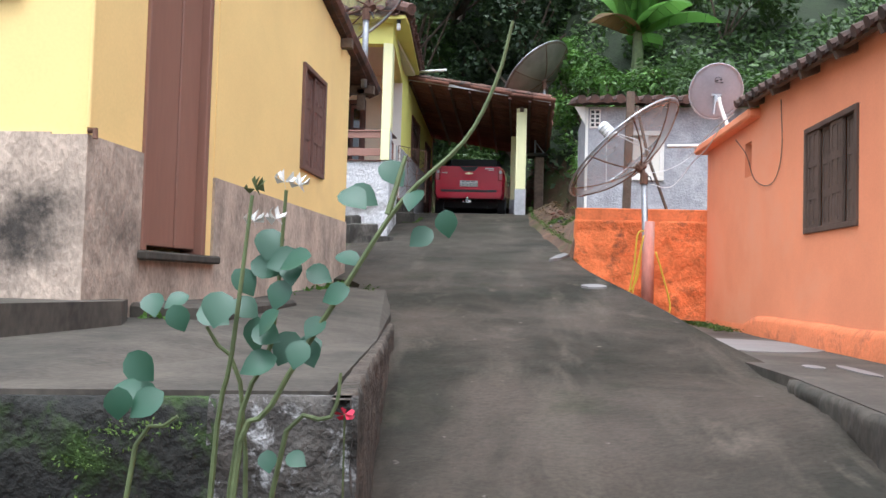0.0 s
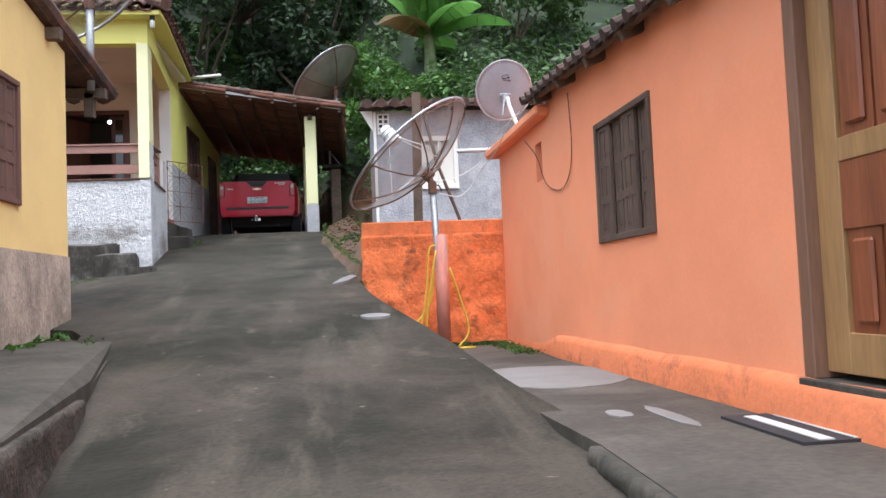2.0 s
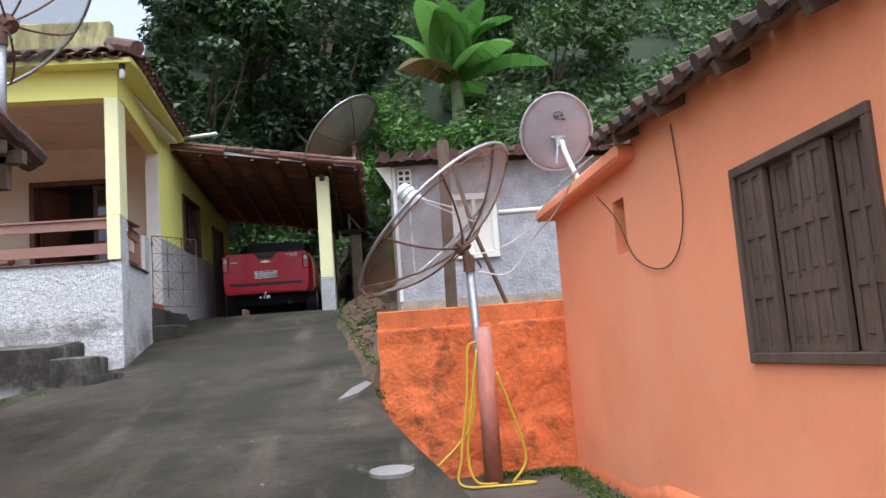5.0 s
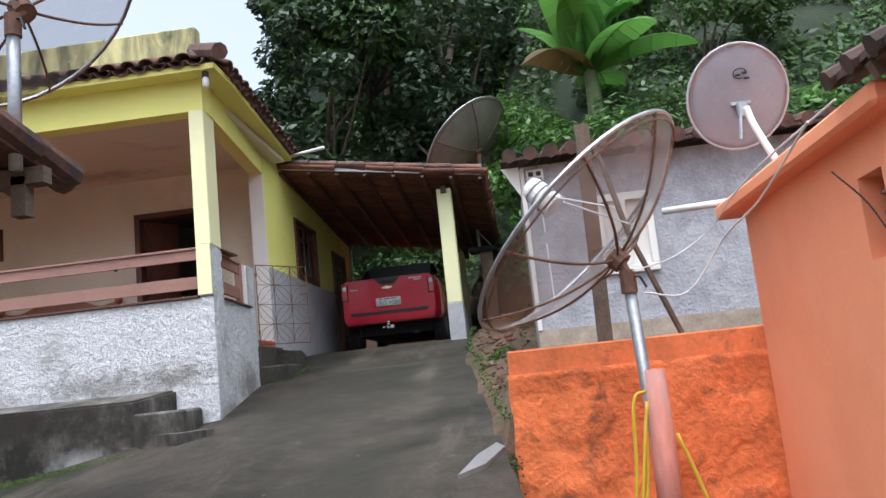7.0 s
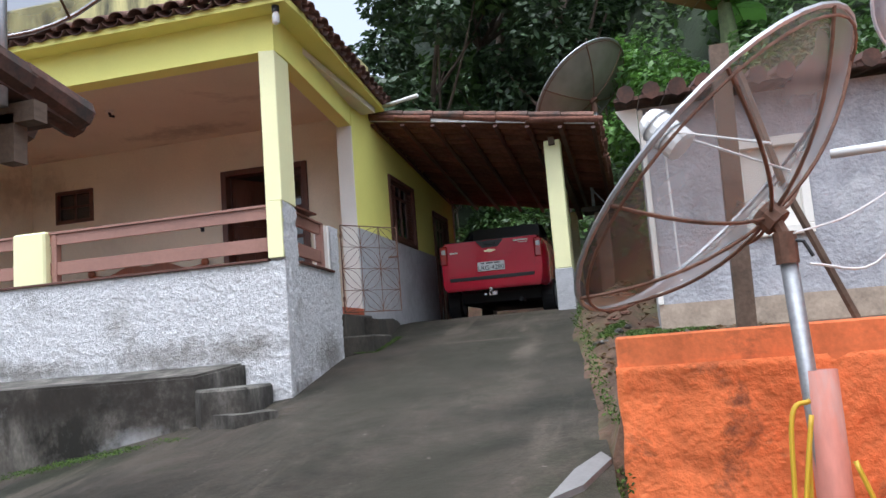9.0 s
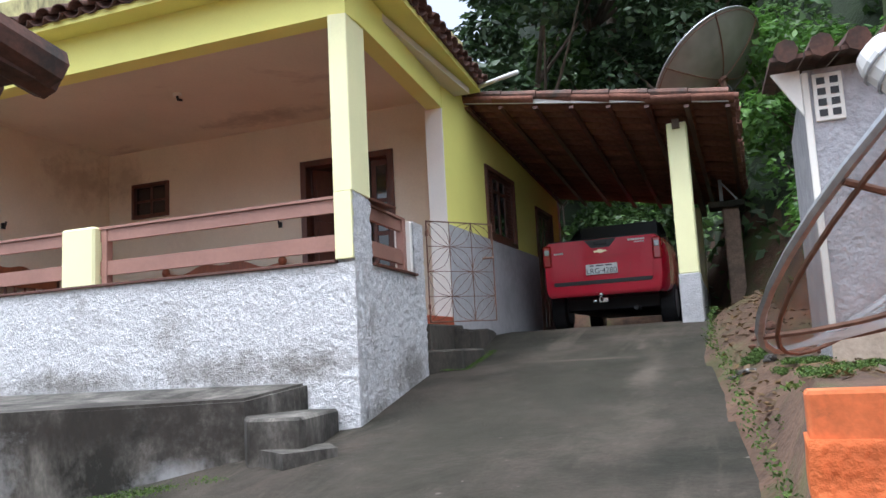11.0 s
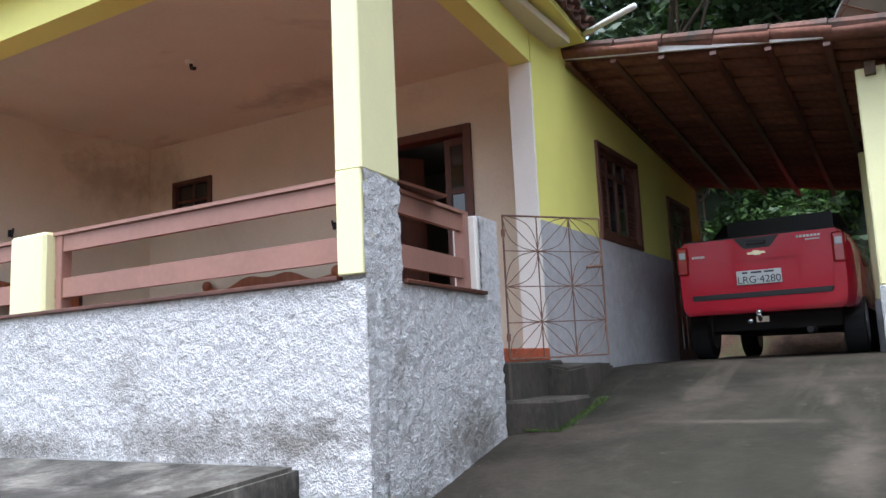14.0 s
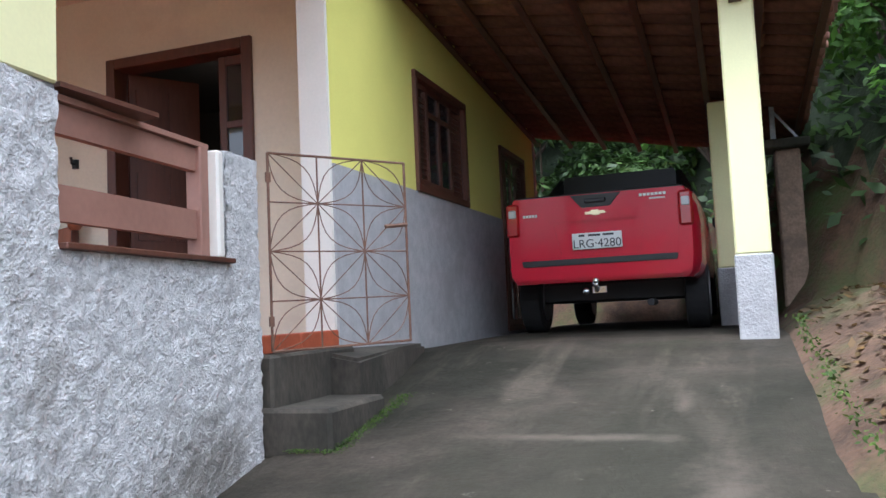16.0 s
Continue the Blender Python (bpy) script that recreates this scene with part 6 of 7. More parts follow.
part("tow_hitch", bm, M["chrome"], car, "chrome tow ball hitch")
bm = B()
tube(bm, [(CX + 0.4, CY + 0.35, CZ + 0.24), (CX + 0.4, CY - 0.01, CZ + 0.24)], 0.03, 10)
part("exhaust", bm, M["tyre"], car)

# light bulb in the room behind the porch door
t = thing("light_bulb", (-4.34, 21.12, 5.635), "lit bare bulb hanging inside the room", "bulb")
bm = B()
bmesh.ops.create_uvsphere(bm, u_segments=12, v_segments=8, radius=0.035, matrix=Matrix.Translation((-4.34, 21.12, 5.635)))
part("glass", bm, plain("glowing_bulb", (1.0, 0.97, 0.9), 0.3, emit=25.0), t)
bm = B()
tube(bm, [(-4.34, 21.12, 5.66), (-4.34, 21.12, 5.9)], 0.012, 6)
part("flex", bm, M["black"], t)

# ---- plants ----
rng = np.random.default_rng(7)


def leaf_verts(centers, normals, sizes, aspect=0.5, fold=0.25):
    # pointed leaves, each a folded pair of triangles
    n = len(centers)
    d = rng.normal(size=(n, 3))
    d -= (d * normals).sum(1, keepdims=True) * normals
    d /= np.linalg.norm(d, axis=1, keepdims=True) + 1e-9
    s = np.cross(normals, d)
    L = sizes[:, None]
    a = centers - d * L * 0.5
    b = centers + s * L * aspect * 0.5 - normals * L * fold * 0.3
    c = centers + d * L * 0.5 - normals * L * 0.12
    e = centers - s * L * aspect * 0.5 - normals * L * fold * 0.3
    v = np.stack([a, b, c, e], 1).reshape(-1, 3)
    base = np.arange(n)[:, None] * 4
    f = np.concatenate([base + [0, 1, 2], base + [0, 2, 3]], 1).reshape(-1, 3)
    return v, f


def fast_mesh(name, v, f, material):
    me = bpy.data.meshes.new(name)
    me.vertices.add(len(v))
    me.vertices.foreach_set("co", np.asarray(v, np.float32).ravel())
    me.loops.add(f.size)
    me.loops.foreach_set("vertex_index", f.astype(np.int32).ravel())
    me.polygons.add(len(f))
    me.polygons.foreach_set("loop_start", np.arange(0, f.size, 3, dtype=np.int32))
    me.update(calc_edges=True)
    me.materials.append(material)
    return me


def clumps(centers, radii, per, size, flat=0.7, aspect=0.5):
    cs, ns, ss = [], [], []
    for c, r in zip(centers, radii):
        n = int(per * r * r)
        d = rng.normal(size=(n, 3))
        d /= np.linalg.norm(d, axis=1, keepdims=True)
        rad = r * rng.uniform(0.45, 1.0, (n, 1)) ** 0.6
        p = np.asarray(c) + d * rad * [1, 1, flat]
        nn = d * 0.6 + [0, 0, 0.7] + rng.normal(size=(n, 3)) * 0.35
        nn /= np.linalg.norm(nn, axis=1, keepdims=True)
        cs.append(p), ns.append(nn), ss.append(size * rng.uniform(0.6, 1.3, n))
    return leaf_verts(np.concatenate(cs), np.concatenate(ns), np.concatenate(ss), aspect)


def tree_thing(name, height, spread, leaf, material, label, seed, per=420, n_clumps=34, trunk_r=0.16, category="tree"):
    random.seed(seed)
    t = thing(name, (0, 0, 0), label, category, "trees on the hillside")
    bm = B()
    pts = [Vector((0, 0, -0.6))]
    for k in range(1, 7):
        pts.append(Vector((random.uniform(-0.12, 0.12) * k, random.uniform(-0.12, 0.12) * k, height * 0.8 * k / 6)))
    tube(bm, pts, [trunk_r * (1 - 0.12 * k) for k in range(7)], 8)
    trunk = part("trunk", bm, M["bark"], t)
    cs, rs = [], []
    for k in range(n_clumps):
        h = height * random.uniform(0.28, 1.0)
        w = spread * math.sin(math.pi * clamp((h / height - 0.12) / 0.95)) ** 0.7
        a = random.uniform(0, 2 * math.pi)
        r = w * math.sqrt(random.uniform(0.05, 1))
        c = (r * math.cos(a), r * math.sin(a), h)
        cs.append(c)
        rs.append(random.uniform(0.5, 1.05) * spread / 2.6)
        if k % 4 == 0:
            bm = B()
            b0 = pts[min(6, max(1, int(h / height * 5)))]
            mid = (b0 + Vector(c)) / 2 + Vector((0, 0, -0.2))
            tube(bm, smooth_path([b0, mid, Vector(c)], 3), [0.06 - 0.008 * i for i in range(7)], 6)
            part("limb", bm, M["bark"], t)
    v, f = clumps(cs, rs, per, leaf, 0.75)
    o = new("crown", fast_mesh("crown", v, f, material))
    o.parent = t
    return t


def hill(x, y):
    return terrain(x, y)


protos = [
    tree_thing("tree", 9.5, 2.9, 0.27, M["leaf_dark"], "tall dark-leaved forest tree on the hillside", 1, 520, 36),
    tree_thing("tree", 11.5, 3.3, 0.30, M["leaf_dark"], "tall dense dark green forest tree", 2, 480, 40),
    tree_thing("tree", 7.5, 2.6, 0.24, M["leaf_mid"], "mid green broadleaf tree on the slope", 3, 560, 30),
    tree_thing("tree", 8.5, 2.4, 0.20, M["leaf_dark"], "slender dark tree with small leaves", 4, 700, 30),
]
spots = []
random.seed(11)
for row, y in enumerate((27.5, 30.0, 33.0, 36.5, 41.0, 46.0)):
    for k in range(13):
        x = -12.5 + k * 3.0 + (row % 2) * 1.5 + random.uniform(-0.7, 0.7)
        if 0.3 < x < 4.8 and row == 0:
            continue
        if x < 0.5 - 0.31 * (y - 7.7) + 1.9:
            continue
        spots.append((x, y + random.uniform(-0.8, 0.8)))
used = set()
for i, (x, y) in enumerate(spots):
    p = protos[(i * 7 + i // 3) % 4]
    s = random.uniform(0.8, 1.2)
    m = Matrix.Translation((x, y, hill(x, y) - 0.2)) @ Matrix.Rotation(random.uniform(0, 6.28), 4, 'Z')
    if p not in used:
        used.add(p)
        p.matrix_basis = m
        c_ = p
    else:
        c_ = copy_thing(p, m)
    c_.scale = (s, s, s * random.uniform(0.9, 1.15))
# lone thin tree against the sky
lone = tree_thing("tree", 8.0, 1.7, 0.22, M["leaf_dark"], "thin airy tree standing against the sky", 9, 90, 20, 0.09)
lone.matrix_basis = Matrix.Translation((-13.5, 37, 8.6))


def shrub(name, at, r, h, leaf, material, label, per=900, n=9, seed=0, aspect=0.45):
    random.seed(seed + int(at[0] * 10) + int(at[1] * 7))
    t = thing(name, at, label, "shrub", "shrubs on the bank")
    cs, rs = [], []
    for k in range(n):
        a, q = random.uniform(0, 6.28), r * math.sqrt(random.uniform(0, 1))
        c = (at[0] + q * math.cos(a), at[1] + q * math.sin(a), at[2] + h * random.uniform(0.25, 1))
        cs.append(c)
        rs.append(r * random.uniform(0.35, 0.6))
        if k % 2 == 0:
            bm = B()
            tube(bm, smooth_path([(at[0], at[1], at[2] - 0.2), ((at[0] + c[0]) / 2, (at[1] + c[1]) / 2, at[2] + (c[2] - at[2]) * 0.6), c], 3), [0.03, 0.028, 0.025, 0.02, 0.016, 0.012, 0.008], 5)
            part("stem", bm, M["bark"], t)
    v, f = clumps(cs, rs, per, leaf, 0.8, aspect)
    o = new("foliage", fast_mesh("foliage", v, f, material))
    o.parent = t
    o.matrix_parent_inverse = Matrix.Translation(at).inverted()
    return t


for i, (x, y, r, h, lf, m_, lb) in enumerate((
    (1.5, 20.4, 0.8, 1.8, 0.13, "leaf_bright", "bright green feathery shrub behind the carport"),
    (1.9, 20.6, 0.9, 1.9, 0.13, "leaf_bright", "bright green feathery shrub behind the carport"),
    (3.1, 20.4, 1.0, 1.9, 0.12, "leaf_mid", "grey-green bushy shrub above the grey roof"),
    (4.3, 20.2, 1.0, 1.7, 0.12, "leaf_mid", "grey-green bushy shrub above the grey roof"),
    (5.6, 20.4, 1.0, 1.6, 0.15, "leaf_bright", "leafy bright green shrub on the bank"),
    (7.2, 20.6, 1.2, 2.0, 0.16, "leaf_mid", "leafy green shrub on the bank"),
    (1.7, 19.9, 0.5, 1.1, 0.10, "leaf_mid", "tangled green shrub on the earth bank"),
    (1.1, 23.4, 0.7, 1.5, 0.12, "leaf_mid", "tangled green shrub on the earth bank"),
    (1.3, 22.6, 0.9, 1.8, 0.16, "leaf_bright", "leafy bright green shrub on the bank"),
    (0.9, 24.2, 0.9, 1.8, 0.16, "leaf_bright", "leafy bright green shrub on the bank"),
    (-0.5, 26.4, 0.8, 1.3, 0.18, "leaf_bright", "broad-leaved bright shrub behind the carport"),
    (-1.3, 26.9, 0.9, 1.1, 0.13, "leaf_mid", "low green shrub behind the carport"),
    (-2.3, 26.8, 0.9, 1.2, 0.13, "leaf_mid", "low green shrub behind the carport"),
    (-3.2, 27.2, 1.0, 1.6, 0.15, "leaf_mid", "low green shrub behind the carport"),
    (1.25, 21.7, 0.5, 1.0, 0.10, "leaf_bright", "fresh green weeds climbing the earth bank"),
    (1.75, 22.2, 0.6, 1.2, 0.12, "leaf_bright", "fresh green weeds climbing the earth bank"),
    (1.05, 25.0, 0.7, 1.2, 0.11, "leaf_bright", "fresh green weeds climbing the earth bank"),
    (0.35, 25.6, 0.7, 1.1, 0.11, "leaf_bright", "fresh green weeds climbing the earth bank"),
    (2.4, 24.0, 1.1, 1.8, 0.17, "leaf_mid", "leafy green shrub on the bank"),
    (4.6, 23.4, 1.3, 2.2, 0.18, "leaf_mid", "leafy green shrub on the bank"),
)):
    shrub("shrub", (x, y, hill(x, y)), r, h, lf, M[m_], lb, seed=i)

# banana plant with broad torn leaves
bx, by = 2.3, 21.9
bz = hill(bx, by)
ban = thing("banana_plant", (bx, by, bz), "tall banana plant with broad bright green leaves", "banana plant")
bm = B()
tube(bm, [(bx, by, bz - 0.3), (bx + 0.03, by, bz + 0.8), (bx, by, bz + 1.6)], [0.16, 0.13, 0.08], 10)
part("stem", bm, M["stem"], ban)
random.seed(5)
for k in range(14):
    ang = k * 2.4 + random.uniform(-0.3, 0.3)
    e0 = random.uniform(0.95, 1.5) if k < 10 else random.uniform(0.3, 0.7)
    fall = random.uniform(0.7, 1.7)
    ln = random.uniform(1.5, 2.1)
    mids = [Vector((bx, by, bz + 1.3))]
    for i in range(10):
        e_ = e0 - fall * (i / 9) ** 1.6
        mids.append(mids[-1] + Vector((math.cos(ang) * math.cos(e_), math.sin(ang) * math.cos(e_), math.sin(e_))) * (ln / 10))
    side = Vector((-math.sin(ang), math.cos(ang), 0))
    bm = B()
    for i in range(10):
        w0 = 0.42 * math.sin(math.pi * clamp(0.06 + 0.94 * i / 10)) ** 0.6
        w1 = 0.42 * math.sin(math.pi * clamp(0.06 + 0.94 * (i + 1) / 10)) ** 0.6 if i < 9 else 0.03
        for sg in (-1, 1):
            drop = Vector((0, 0, -0.35))
            gap = 0.012 if random.random() < 0.5 else 0.0
            q0 = mids[i] + (mids[i + 1] - mids[i]) * gap * 4
            vs_ = [bm.verts.new(p) for p in (q0, mids[i + 1], mids[i + 1] + side * sg * w1 + drop * w1, q0 + side * sg * w0 + drop * w0)]
            bm.faces.new(vs_)
    bmesh.ops.remove_doubles(bm, verts=bm.verts, dist=0.001)
    part("leaf", bm, M["leaf_dry"] if k == 12 else M["leaf_banana"], ban)
    bm = B()
    tube(bm, mids, [0.022 - 0.0018 * i for i in range(11)], 5)
    part("midrib", bm, M["leaf_banana"], ban)

# undergrowth carpet on the bank
n = 90000
xs = rng.uniform(-9, 16, n)
yy = rng.uniform(18.9, 34, n)
keep, cen_ = [], []
for x, y in zip(xs, yy):
    s_ = y - bank_start(x)
    if s_ < 0.35 or (s_ < 1.6 and rng.uniform() > 0.12 + 0.5 * (s_ - 0.35)):
        continue
    if noise.noise(Vector((x * 0.8, y * 0.8, 2))) < -0.25:
        continue
    cen_.append((x, y, terrain(x, y) + rng.uniform(0.02, 0.35)))
cen_ = np.array(cen_)
nn = rng.normal(size=cen_.shape) * 0.5 + [0, -0.5, 0.7]
nn /= np.linalg.norm(nn, axis=1, keepdims=True)
v, f = leaf_verts(cen_, nn, rng.uniform(0.10, 0.26, len(cen_)), 0.45)
tagged(new("undergrowth", fast_mesh("undergrowth", v, f, M["leaf_mid"])), "dense green undergrowth covering the bank", "undergrowth", kind="stuff")


def tufts(name, places, per, height, spread, material, label, category):
    # small upright blades and leaflets along given places
    cs, ns, ss = [], [], []
    for p in places:
        k = per
        q = np.asarray(p) + rng.normal(size=(k, 3)) * [spread, spread, 0] + np.stack([np.zeros(k), np.zeros(k), rng.uniform(0, height, k)], 1)
        m_ = rng.normal(size=(k, 3)) * 0.7 + [0, 0, 0.6]
        cs.append(q), ns.append(m_ / np.linalg.norm(m_, axis=1, keepdims=True)), ss.append(rng.uniform(0.4, 1.2, k) * height)
    v, f = leaf_verts(np.concatenate(cs), np.concatenate(ns), np.concatenate(ss), 0.5)
    return tagged(new(name, fast_mesh(name, v, f, material)), label, category, kind="stuff")


M["soil_stone"] = mat("red_clay_stone", (0.13, 0.06, 0.04), 0.95, 0.5, 8, 40, 0.8)
# weeds along the ramp edge, the foot of the retaining wall and the terrace
pl_ = [(edge_x(right_edge, y) + 0.03 + 0.07 * abs(noise.noise(Vector((y * 3, 0, 0)))), y, terrain(edge_x(right_edge, y) + 0.15, y) + 0.05) for y in np.arange(13.2, 20.0, 0.09)]
pl_ += [(0.47, y, drive(y) - 0.05) for y in np.arange(12.9, 14.2, 0.08)]
tufts("weeds", pl_, 16, 0.03, 0.03, M["moss"], "low green weeds along the ramp edge", "weeds")
pl_ = [(x, 13.58 - 0.1 * rng.uniform(), 1.3) for x in np.arange(1.35, 2.1, 0.03)] + [(2.02 + rng.uniform(-0.06, 0.06), y, 1.3) for y in np.arange(11.9, 13.5, 0.06)]
tufts("moss_strip", pl_, 45, 0.035, 0.05, M["moss"], "green moss at the foot of the orange wall", "moss")
pl_ = [(hx + 0.06 + rng.uniform(0, 0.08), y, 1.47 + max(0, (y - 9) * 0.075)) for y in (6.9, 6.95, 7.25, 7.3, 9.0, 9.3, 9.35, 9.8, 10.1, 10.4, 10.45, 10.9, 11.2, 11.3)]
tufts("wall_weeds", pl_, 24, 0.09, 0.06, M["leaf_bright"], "small weeds at the foot of the ochre house", "weeds")
pl_ = [(-2.24 + 0.03 * rng.uniform(), y, drive(y) + 0.01) for y in np.arange(18.0, 18.9, 0.02)] + [(-2.36 + rng.uniform(-0.12, 0.12), 17.98, drive(17.98) + 0.01) for _ in range(12)]
tufts("step_moss", pl_, 30, 0.014, 0.022, M["moss"], "bright green moss line at the entrance step", "moss")
pl_ = [(-2.9 - 1.6 * u_ + rng.uniform(-0.05, 0.05), 15.2 - 0.35 * u_ + rng.uniform(-0.25, 0.1), drive(15.1 - 0.3 * u_) - 0.12 * max(0, 0.5 + 1.6 * u_) + 0.015) for u_ in rng.uniform(0, 1, 70)]
tufts("ground_moss", pl_, 40, 0.02, 0.07, M["moss"], "patch of green moss on the ground by the platform", "moss")
pl_ = [(x, 5.0 - 0.08 * rng.uniform() - 0.06 * abs(x + 0.7), z) for x, z in zip(rng.uniform(-2.2, -0.95, 260), rng.uniform(0.95, 1.38, 260)) if noise.noise(Vector((x * 3, z * 3, 7))) > -0.02]
tufts("terrace_moss", pl_, 70, 0.013, 0.04, M["moss"], "thick green moss on the terrace face", "moss")
pl_ = [(edge_x(left_edge, y) + 0.12, y, drive(y) + 0.01) for y in np.arange(9.0, 10.9, 0.12)]
tufts("kerb_moss", pl_, 16, 0.03, 0.03, M["moss"], "moss and tiny weeds along the terrace kerb", "moss")
pl_ = []
for cx_, cy_, rx_, ry_ in ((0.62, 16.6, 0.2, 0.2), (0.62, 15.5, 0.22, 0.3), (0.95, 15.9, 0.2, 0.25), (0.35, 17.2, 0.12, 0.15)):
    for _ in range(50):
        a_, q_ = rng.uniform(0, 6.283), rng.uniform(0, 1) ** 0.5
        x_, y_ = cx_ + rx_ * q_ * math.cos(a_), cy_ + ry_ * q_ * math.sin(a_)
        pl_.append((x_, y_, terrain(x_, y_) + 0.005))
tufts("soil_moss", pl_, 34, 0.025, 0.02, M["moss"], "patches of green moss on the bare soil", "moss")
random.seed(44)
for k in range(26):
    if k < 14:
        x_, y_ = 0.52 + random.uniform(-0.28, 0.28), 17.9 + random.uniform(-0.35, 0.35)
    else:
        x_, y_ = 0.15 + 0.075 * (k - 14) + random.uniform(-0.03, 0.03), 16.95 + random.uniform(-0.06, 0.06)
    bm = B()
    bmesh.ops.create_icosphere(bm, subdivisions=2, radius=random.uniform(0.022, 0.055))
    sx_, sy_, sz_ = random.uniform(0.8, 1.5), random.uniform(0.7, 1.2), random.uniform(0.45, 0.7)
    for v in bm.verts:
        v.co *= 1 + 0.35 * noise.noise(v.co * 22 + Vector((k * 3, 0, 0)))
        v.co = Vector((v.co.x * sx_, v.co.y * sy_, v.co.z * sz_)) + Vector((x_, y_, terrain(x_, y_) + 0.008))
    me = bpy.data.meshes.new("stone")
    bm.to_mesh(me)
    bm.free()
    me.materials.append(M["soil_stone"] if k < 14 else M["lichen_stone"])
    tagged(new("stone", me), "small broken reddish stone in loose soil" if k < 14 else "small dull stone in a row across the soil", "stone", "rubble on the soil" if k < 14 else "row of stones")
# fallen leaves and rubble on the earth bank
n = 1600
cs = np.stack([rng.uniform(-0.05, 1.6, n), rng.uniform(15.0, 21.5, n), np.zeros(n)], 1)
cs = np.array([c for c in cs if c[0] > edge_x(right_edge, c[1]) + 0.1])
cs[:, 2] = [terrain(c[0], c[1]) + 0.02 for c in cs]
nn = rng.normal(size=cs.shape) * 0.25 + [0, 0, 1]
nn /= np.linalg.norm(nn, axis=1, keepdims=True)
v, f = leaf_verts(cs, nn, rng.uniform(0.025, 0.10, len(cs)), 0.5)
tagged(new("leaf_litter", fast_mesh("leaf_litter", v, f, M["leaf_dry"])), "dry brown leaf litter on the bank", "leaf litter", kind="stuff")

# ---- rose bush at the terrace wall ----
rose = thing("rose_bush", (-0.55, 4.0, 0.55), "leggy rose bush with blue-green leaves and spent blooms", "rose bush")
ry = 4.0
canes = [
    [(-0.62, ry, 0.5), (-0.60, ry, 1.44), (-0.55, ry, 1.58), (-0.45, ry, 1.75), (-0.38, ry, 1.86), (-0.30, ry, 1.94), (-0.26, ry, 2.02), (-0.24, ry, 2.10)],
    [(-0.64, ry + 0.04, 0.5), (-0.61, ry + 0.02, 1.46), (-0.56, ry + 0.02, 1.66), (-0.54, ry, 1.87)],
    [(-0.66, ry, 0.5), (-0.63, ry, 1.45), (-0.60, ry - 0.02, 1.65), (-0.58, ry - 0.02, 1.86)],
    [(-0.76, ry + 0.02, 0.5), (-0.75, ry, 1.43), (-0.68, ry, 1.56)],
    [(-0.58, ry + 0.05, 0.5), (-0.56, ry + 0.05, 1.45), (-0.48, ry + 0.05, 1.56), (-0.47, ry + 0.06, 1.62)],
    [(-0.60, ry + 0.06, 0.5), (-0.60, ry + 0.05, 1.5), (-0.66, ry + 0.04, 1.68)],
    [(-0.40, ry, 1.84), (-0.38, ry + 0.01, 1.92)],
]
for c in canes:
    bm = B()
    pts = smooth_path([(x_ + 0.05, y_, z_) for x_, y_, z_ in c], 4)
    tube(bm, pts, [0.0048 - 0.0025 * i / len(pts) for i in range(len(pts))], 6)
    part("cane", bm, M["stem"], rose)
random.seed(21)
bunches = [(-0.54, 1.79, 3, .034), (-0.62, 1.72, 2, .036), (-0.44, 1.885, 3, .032), (-0.36, 1.83, 3, .026), (-0.47, 1.755, 2, .028), (-0.55, 1.655, 3, .036), (-0.58, 1.69, 3, .03), (-0.70, 1.69, 3, .026), (-0.71, 1.60, 4, .036), (-0.78, 1.575, 2, .03), (-0.50, 1.68, 3, .028), (-0.56, 1.745, 4, .03), (-0.51, 1.78, 2, .026), (-0.53, 1.52, 2, .022), (-0.49, 1.68, 2, .026)]
for x, z, n_, r in [(a_, b_, c_, d_ * 0.7) for a_, b_, c_, d_ in bunches]:
    for k in range(n_):
        r_ = r
        c = Vector((x + 0.05 + random.uniform(-0.04, 0.04), ry + random.uniform(-0.05, 0.05), z + random.uniform(-0.03, 0.03)))
        a_ = random.uniform(-1.2, 1.2)
        d = Vector((math.sin(a_), random.uniform(-0.5, 0.2), -abs(math.cos(a_)) * 0.8)).normalized()
        nrm = Vector((random.uniform(-0.4, 0.4), -0.75, random.uniform(0.3, 0.9)))
        s_ = d.cross(nrm).normalized()
        nrm = s_.cross(d)
        bm = B()
        prof = [(-1.0, 0.05), (-0.75, 0.55), (-0.35, 0.82), (0.1, 0.86), (0.5, 0.62), (0.85, 0.28), (1.1, 0.02)]
        mid_ = [bm.verts.new(c + d * (u_ * r) - nrm * (0.1 * r * u_ * u_)) for u_, w_ in prof]
        lf_ = [bm.verts.new(c + d * (u_ * r) + s_ * (w_ * r) + nrm * (0.22 * w_ * r - 0.1 * r * u_ * u_)) for u_, w_ in prof]
        rt_ = [bm.verts.new(c + d * (u_ * r) - s_ * (w_ * r) + nrm * (0.22 * w_ * r - 0.1 * r * u_ * u_)) for u_, w_ in prof]
        for i in range(6):
            bm.faces.new((mid_[i], mid_[i + 1], lf_[i + 1], lf_[i]))
            bm.faces.new((mid_[i + 1], mid_[i], rt_[i], rt_[i + 1]))
        part("leaf", bm, M["leaf_rose"], rose, smooth=True)
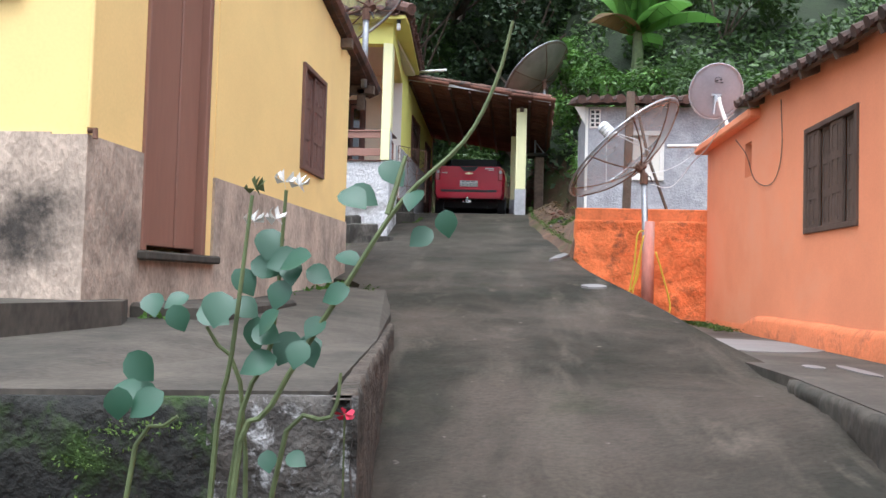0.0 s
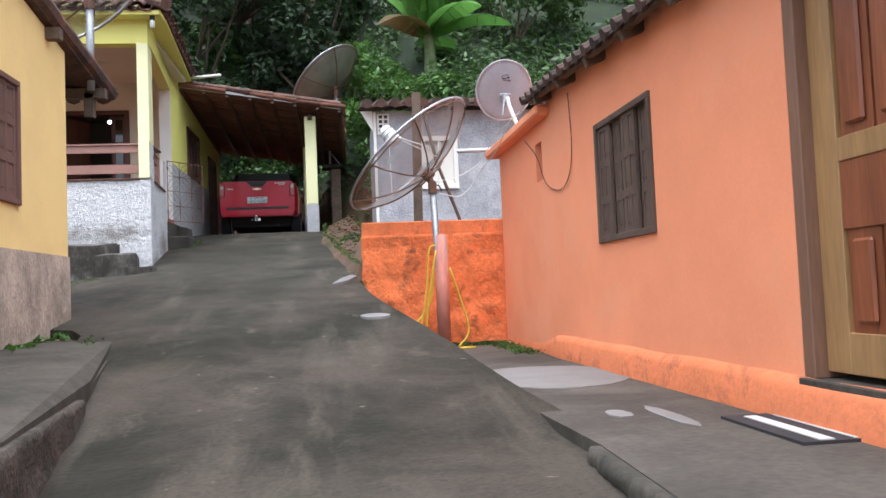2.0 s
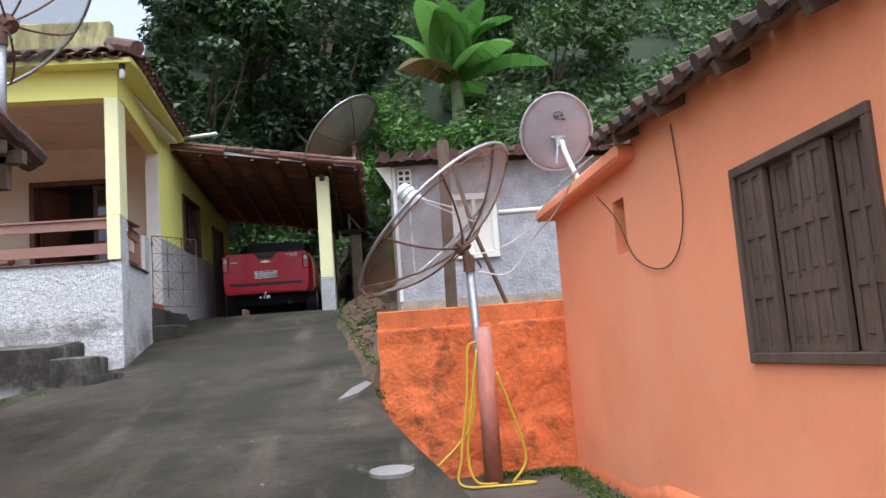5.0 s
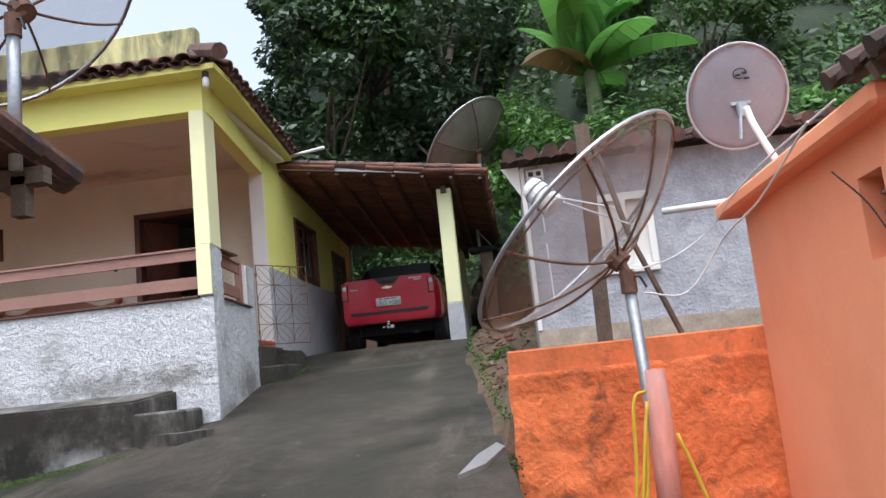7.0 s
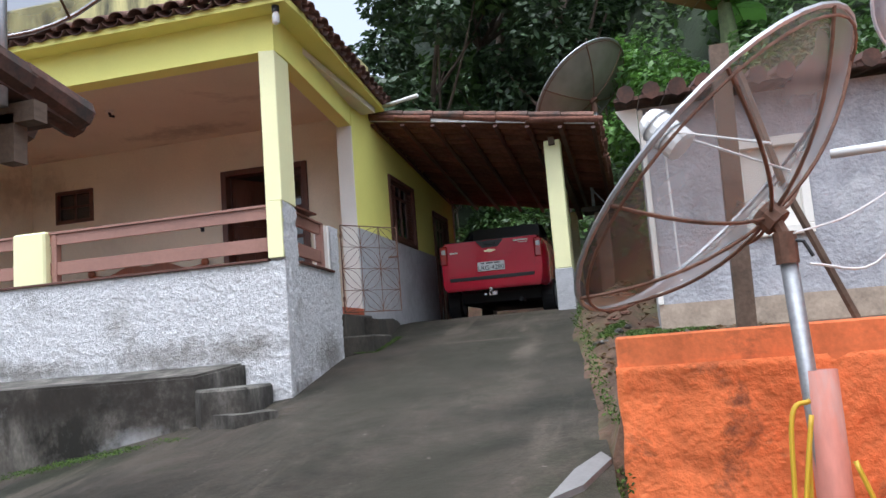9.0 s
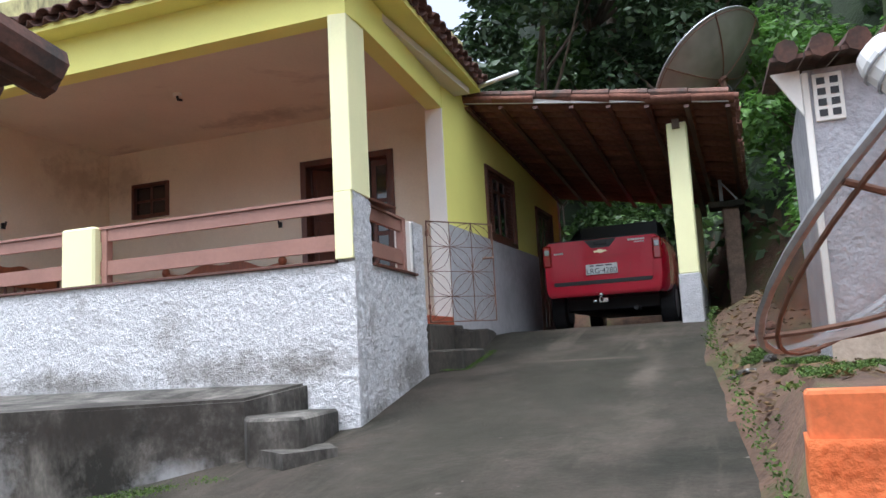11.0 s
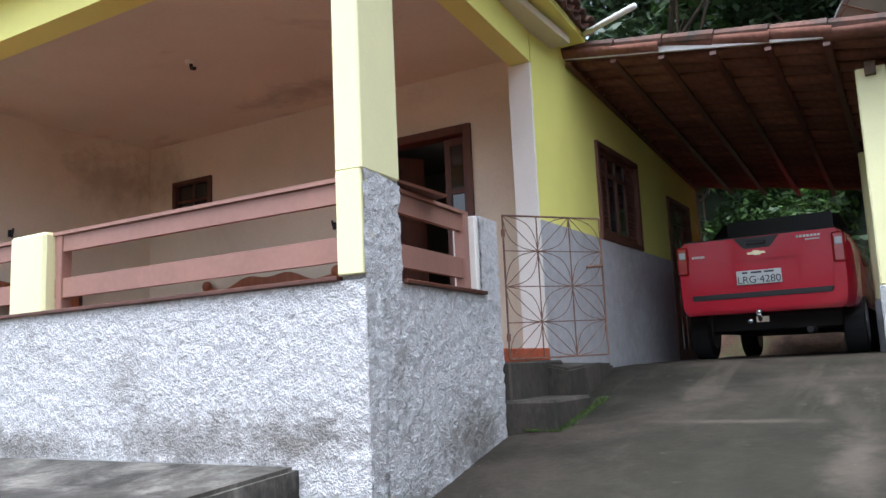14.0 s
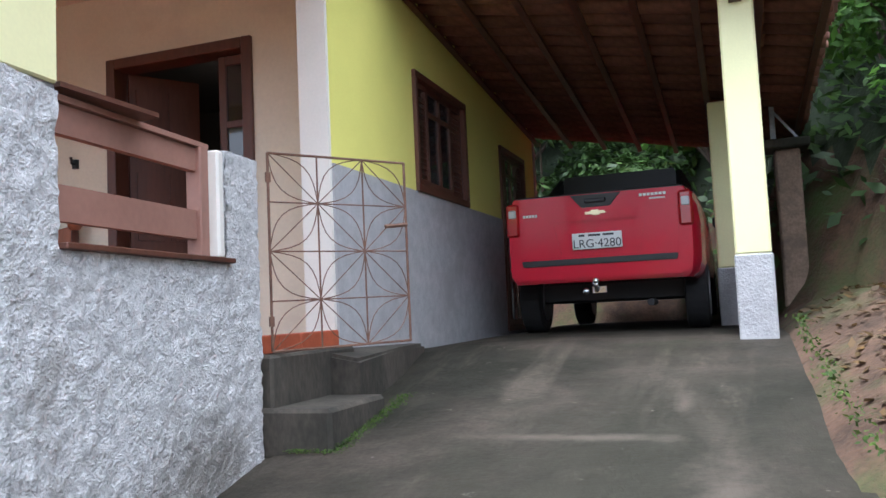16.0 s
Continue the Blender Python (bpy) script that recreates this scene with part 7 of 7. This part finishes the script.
for (x, z), mt in (((-0.58, 1.87), "stem"), ((-0.54, 1.88), "petal"), ((-0.52, 1.875), "petal"), ((-0.58, 1.825), "petal"), ((-0.55, 1.83), "petal")):
    bm = B()
    for k in range(5):
        a_ = k * 1.26 + random.random()
        p0 = Vector((x + 0.05, ry - 0.01, z))
        p1 = p0 + Vector((math.cos(a_) * 0.014, -0.006, abs(math.sin(a_)) * 0.012))
        p2 = p0 + Vector((math.cos(a_ + 0.7) * 0.012, 0.006, math.sin(a_ + 0.7) * 0.01))
        bm.faces.new([bm.verts.new(p) for p in (p0, p1, p1 + Vector((0.003, 0.004, 0.006)), p2)])
    part("bloom", bm, M[mt], rose, "spent pale bloom")
# set the bush a little further from the path and a little larger
grow = Matrix.Translation((-0.167, 2.934, 1.753)) @ Matrix.Scale(1.12, 4) @ Matrix.Translation((0.167, -2.934, -1.753))
rose.matrix_basis = grow @ WORLD[rose]
t = thing("red_flower", (-0.50, 4.58, 1.4), "single fallen red flower on the terrace edge", "flower")
bm = B()
for k in range(5):
    a_ = k * 1.26
    p0 = Vector((-0.52, 4.55, 1.48))
    bm.faces.new([bm.verts.new(p) for p in (p0, p0 + Vector((math.cos(a_) * 0.018, -0.008, math.sin(a_) * 0.01)), p0 + Vector((math.cos(a_ + 0.5) * 0.024, 0.0, math.sin(a_ + 0.5) * 0.014)), p0 + Vector((math.cos(a_ + 0.9) * 0.02, 0.01, math.sin(a_ + 0.9) * 0.012)))])
part("petals", bm, M["petal_red"], t)
bm = B()
tube(bm, [(-0.52, 4.55, 1.48), (-0.55, 4.7, 1.1), (-0.60, 4.8, 0.4)], 0.0022, 5)
part("stalk", bm, M["stem"], t)

# ---- small things on the ground ----
def flat_patch(name, pts, z_of, material, label, category, thick=0.006, kind=""):
    bm = B()
    prism(bm, [(x, y) for x, y in pts], [z_of(x, y) - 0.01 for x, y in pts], [z_of(x, y) + thick for x, y in pts])
    return tagged(finish(name, bm, material), label, category, kind=kind or "structure")


def blob(cx_, cy_, rx_, ry_, seed, n=16, rough_=0.25):
    return [(cx_ + rx_ * math.cos(2 * math.pi * k / n) * (1 + rough_ * noise.noise(Vector((k * 1.3, seed, 0)))), cy_ + ry_ * math.sin(2 * math.pi * k / n) * (1 + rough_ * noise.noise(Vector((k * 1.3, seed, 5))))) for k in range(n)]


M["new_cement"] = mat("pale_cement_patch", (0.19, 0.185, 0.18), 0.7, 0.15, 4, 40, 0.15)
M["pale_concrete"] = mat("pale_worn_concrete", (0.20, 0.185, 0.165), 0.8, 0.2, 4, 40, 0.2)
flat_patch("drain_cover", blob(0.535, 11.25, 0.13, 0.10, 1, 12, 0.08), lambda x, y: drive(y), M["new_cement"], "small pale oval cement drain cover in the ramp", "drain cover", 0.02)
flat_patch("cement_patch", blob(1.72, 9.95, 0.55, 0.75, 2), lambda x, y: 1.29, M["new_cement"], "pale damp cement patch on the yard", "patch")
flat_patch("cement_smear", blob(1.80, 7.95, 0.05, 0.32, 3), lambda x, y: 1.29, M["new_cement"], "pale cement smear on the yard", "patch")
flat_patch("cement_smear_2", blob(1.6, 8.1, 0.06, 0.12, 4), lambda x, y: 1.29, M["new_cement"], "small pale cement smear on the yard", "patch")
t = thing("flat_stone", (0.27, 13.55, drive(13.55)), "flat pale stone slab lying at the ramp edge", "stone")
bm = B()
prism(bm, [(0.14, 13.25), (0.30, 13.45), (0.42, 13.85), (0.36, 13.98), (0.24, 13.7)], [drive(y) - 0.02 for y in (13.25, 13.45, 13.85, 13.98, 13.7)], [drive(y) + 0.035 for y in (13.25, 13.45, 13.85, 13.98, 13.7)])
part("slab", bm, M["new_cement"], t)
t = thing("door_mat", (2.2, 7.45, 1.29), "dark rubber mat with two white stripes by the door", "mat")
bm = B()
prism(bm, [(1.98, 7.12), (2.33, 7.12), (2.33, 7.8), (1.98, 7.8)], 1.288, 1.303)
part("base", bm, M["rubber_mat"], t)
for x in (2.06, 2.20):
    bm = B()
    prism(bm, [(x, 7.14), (x + 0.06, 7.14), (x + 0.06, 7.74), (x, 7.74)], 1.3, 1.307)
    part("stripe", bm, M["white_paint_mark"], t, "white stripe")
# small window high on the ochre front and the pipe stub at its corner
w = tagged(new("window_7"), "pale aluminium window on the ochre house front", "window", kind="structure")
WORLD[w] = Matrix.Identity(4)
bm = B()
box(bm, -3.6, -2.52, 6.40, 6.44, 3.03, 3.08, 0.004)
box(bm, -2.56, -2.52, 6.40, 6.44, 3.08, 3.7, 0.004)
part("window_frame", bm, M["steel"], w)
bm = B()
box(bm, -3.6, -2.56, 6.425, 6.435, 3.08, 3.7)
part("pane", bm, M["pvc"], w)
t = thing("pipe_stub", (-2.14, 6.47, 2.4), "short rusty pipe stub at the house corner", "pipe")
bm = B()
tube(bm, [(-2.19, 6.47, 2.40), (-2.14, 6.45, 2.40), (-2.14, 6.45, 2.36)], 0.014, 8)
part("pipe", bm, M["rust"], t)
t = thing("conduit", (-2.17, 6.44, 2.4), "ochre painted conduit up the house corner", "pipe")
bm = B()
tube(bm, [(-2.165, 6.435, 2.41), (-2.165, 6.435, 4.3)], 0.011, 8)
part("pipe", bm, M["yellow_old"], t)
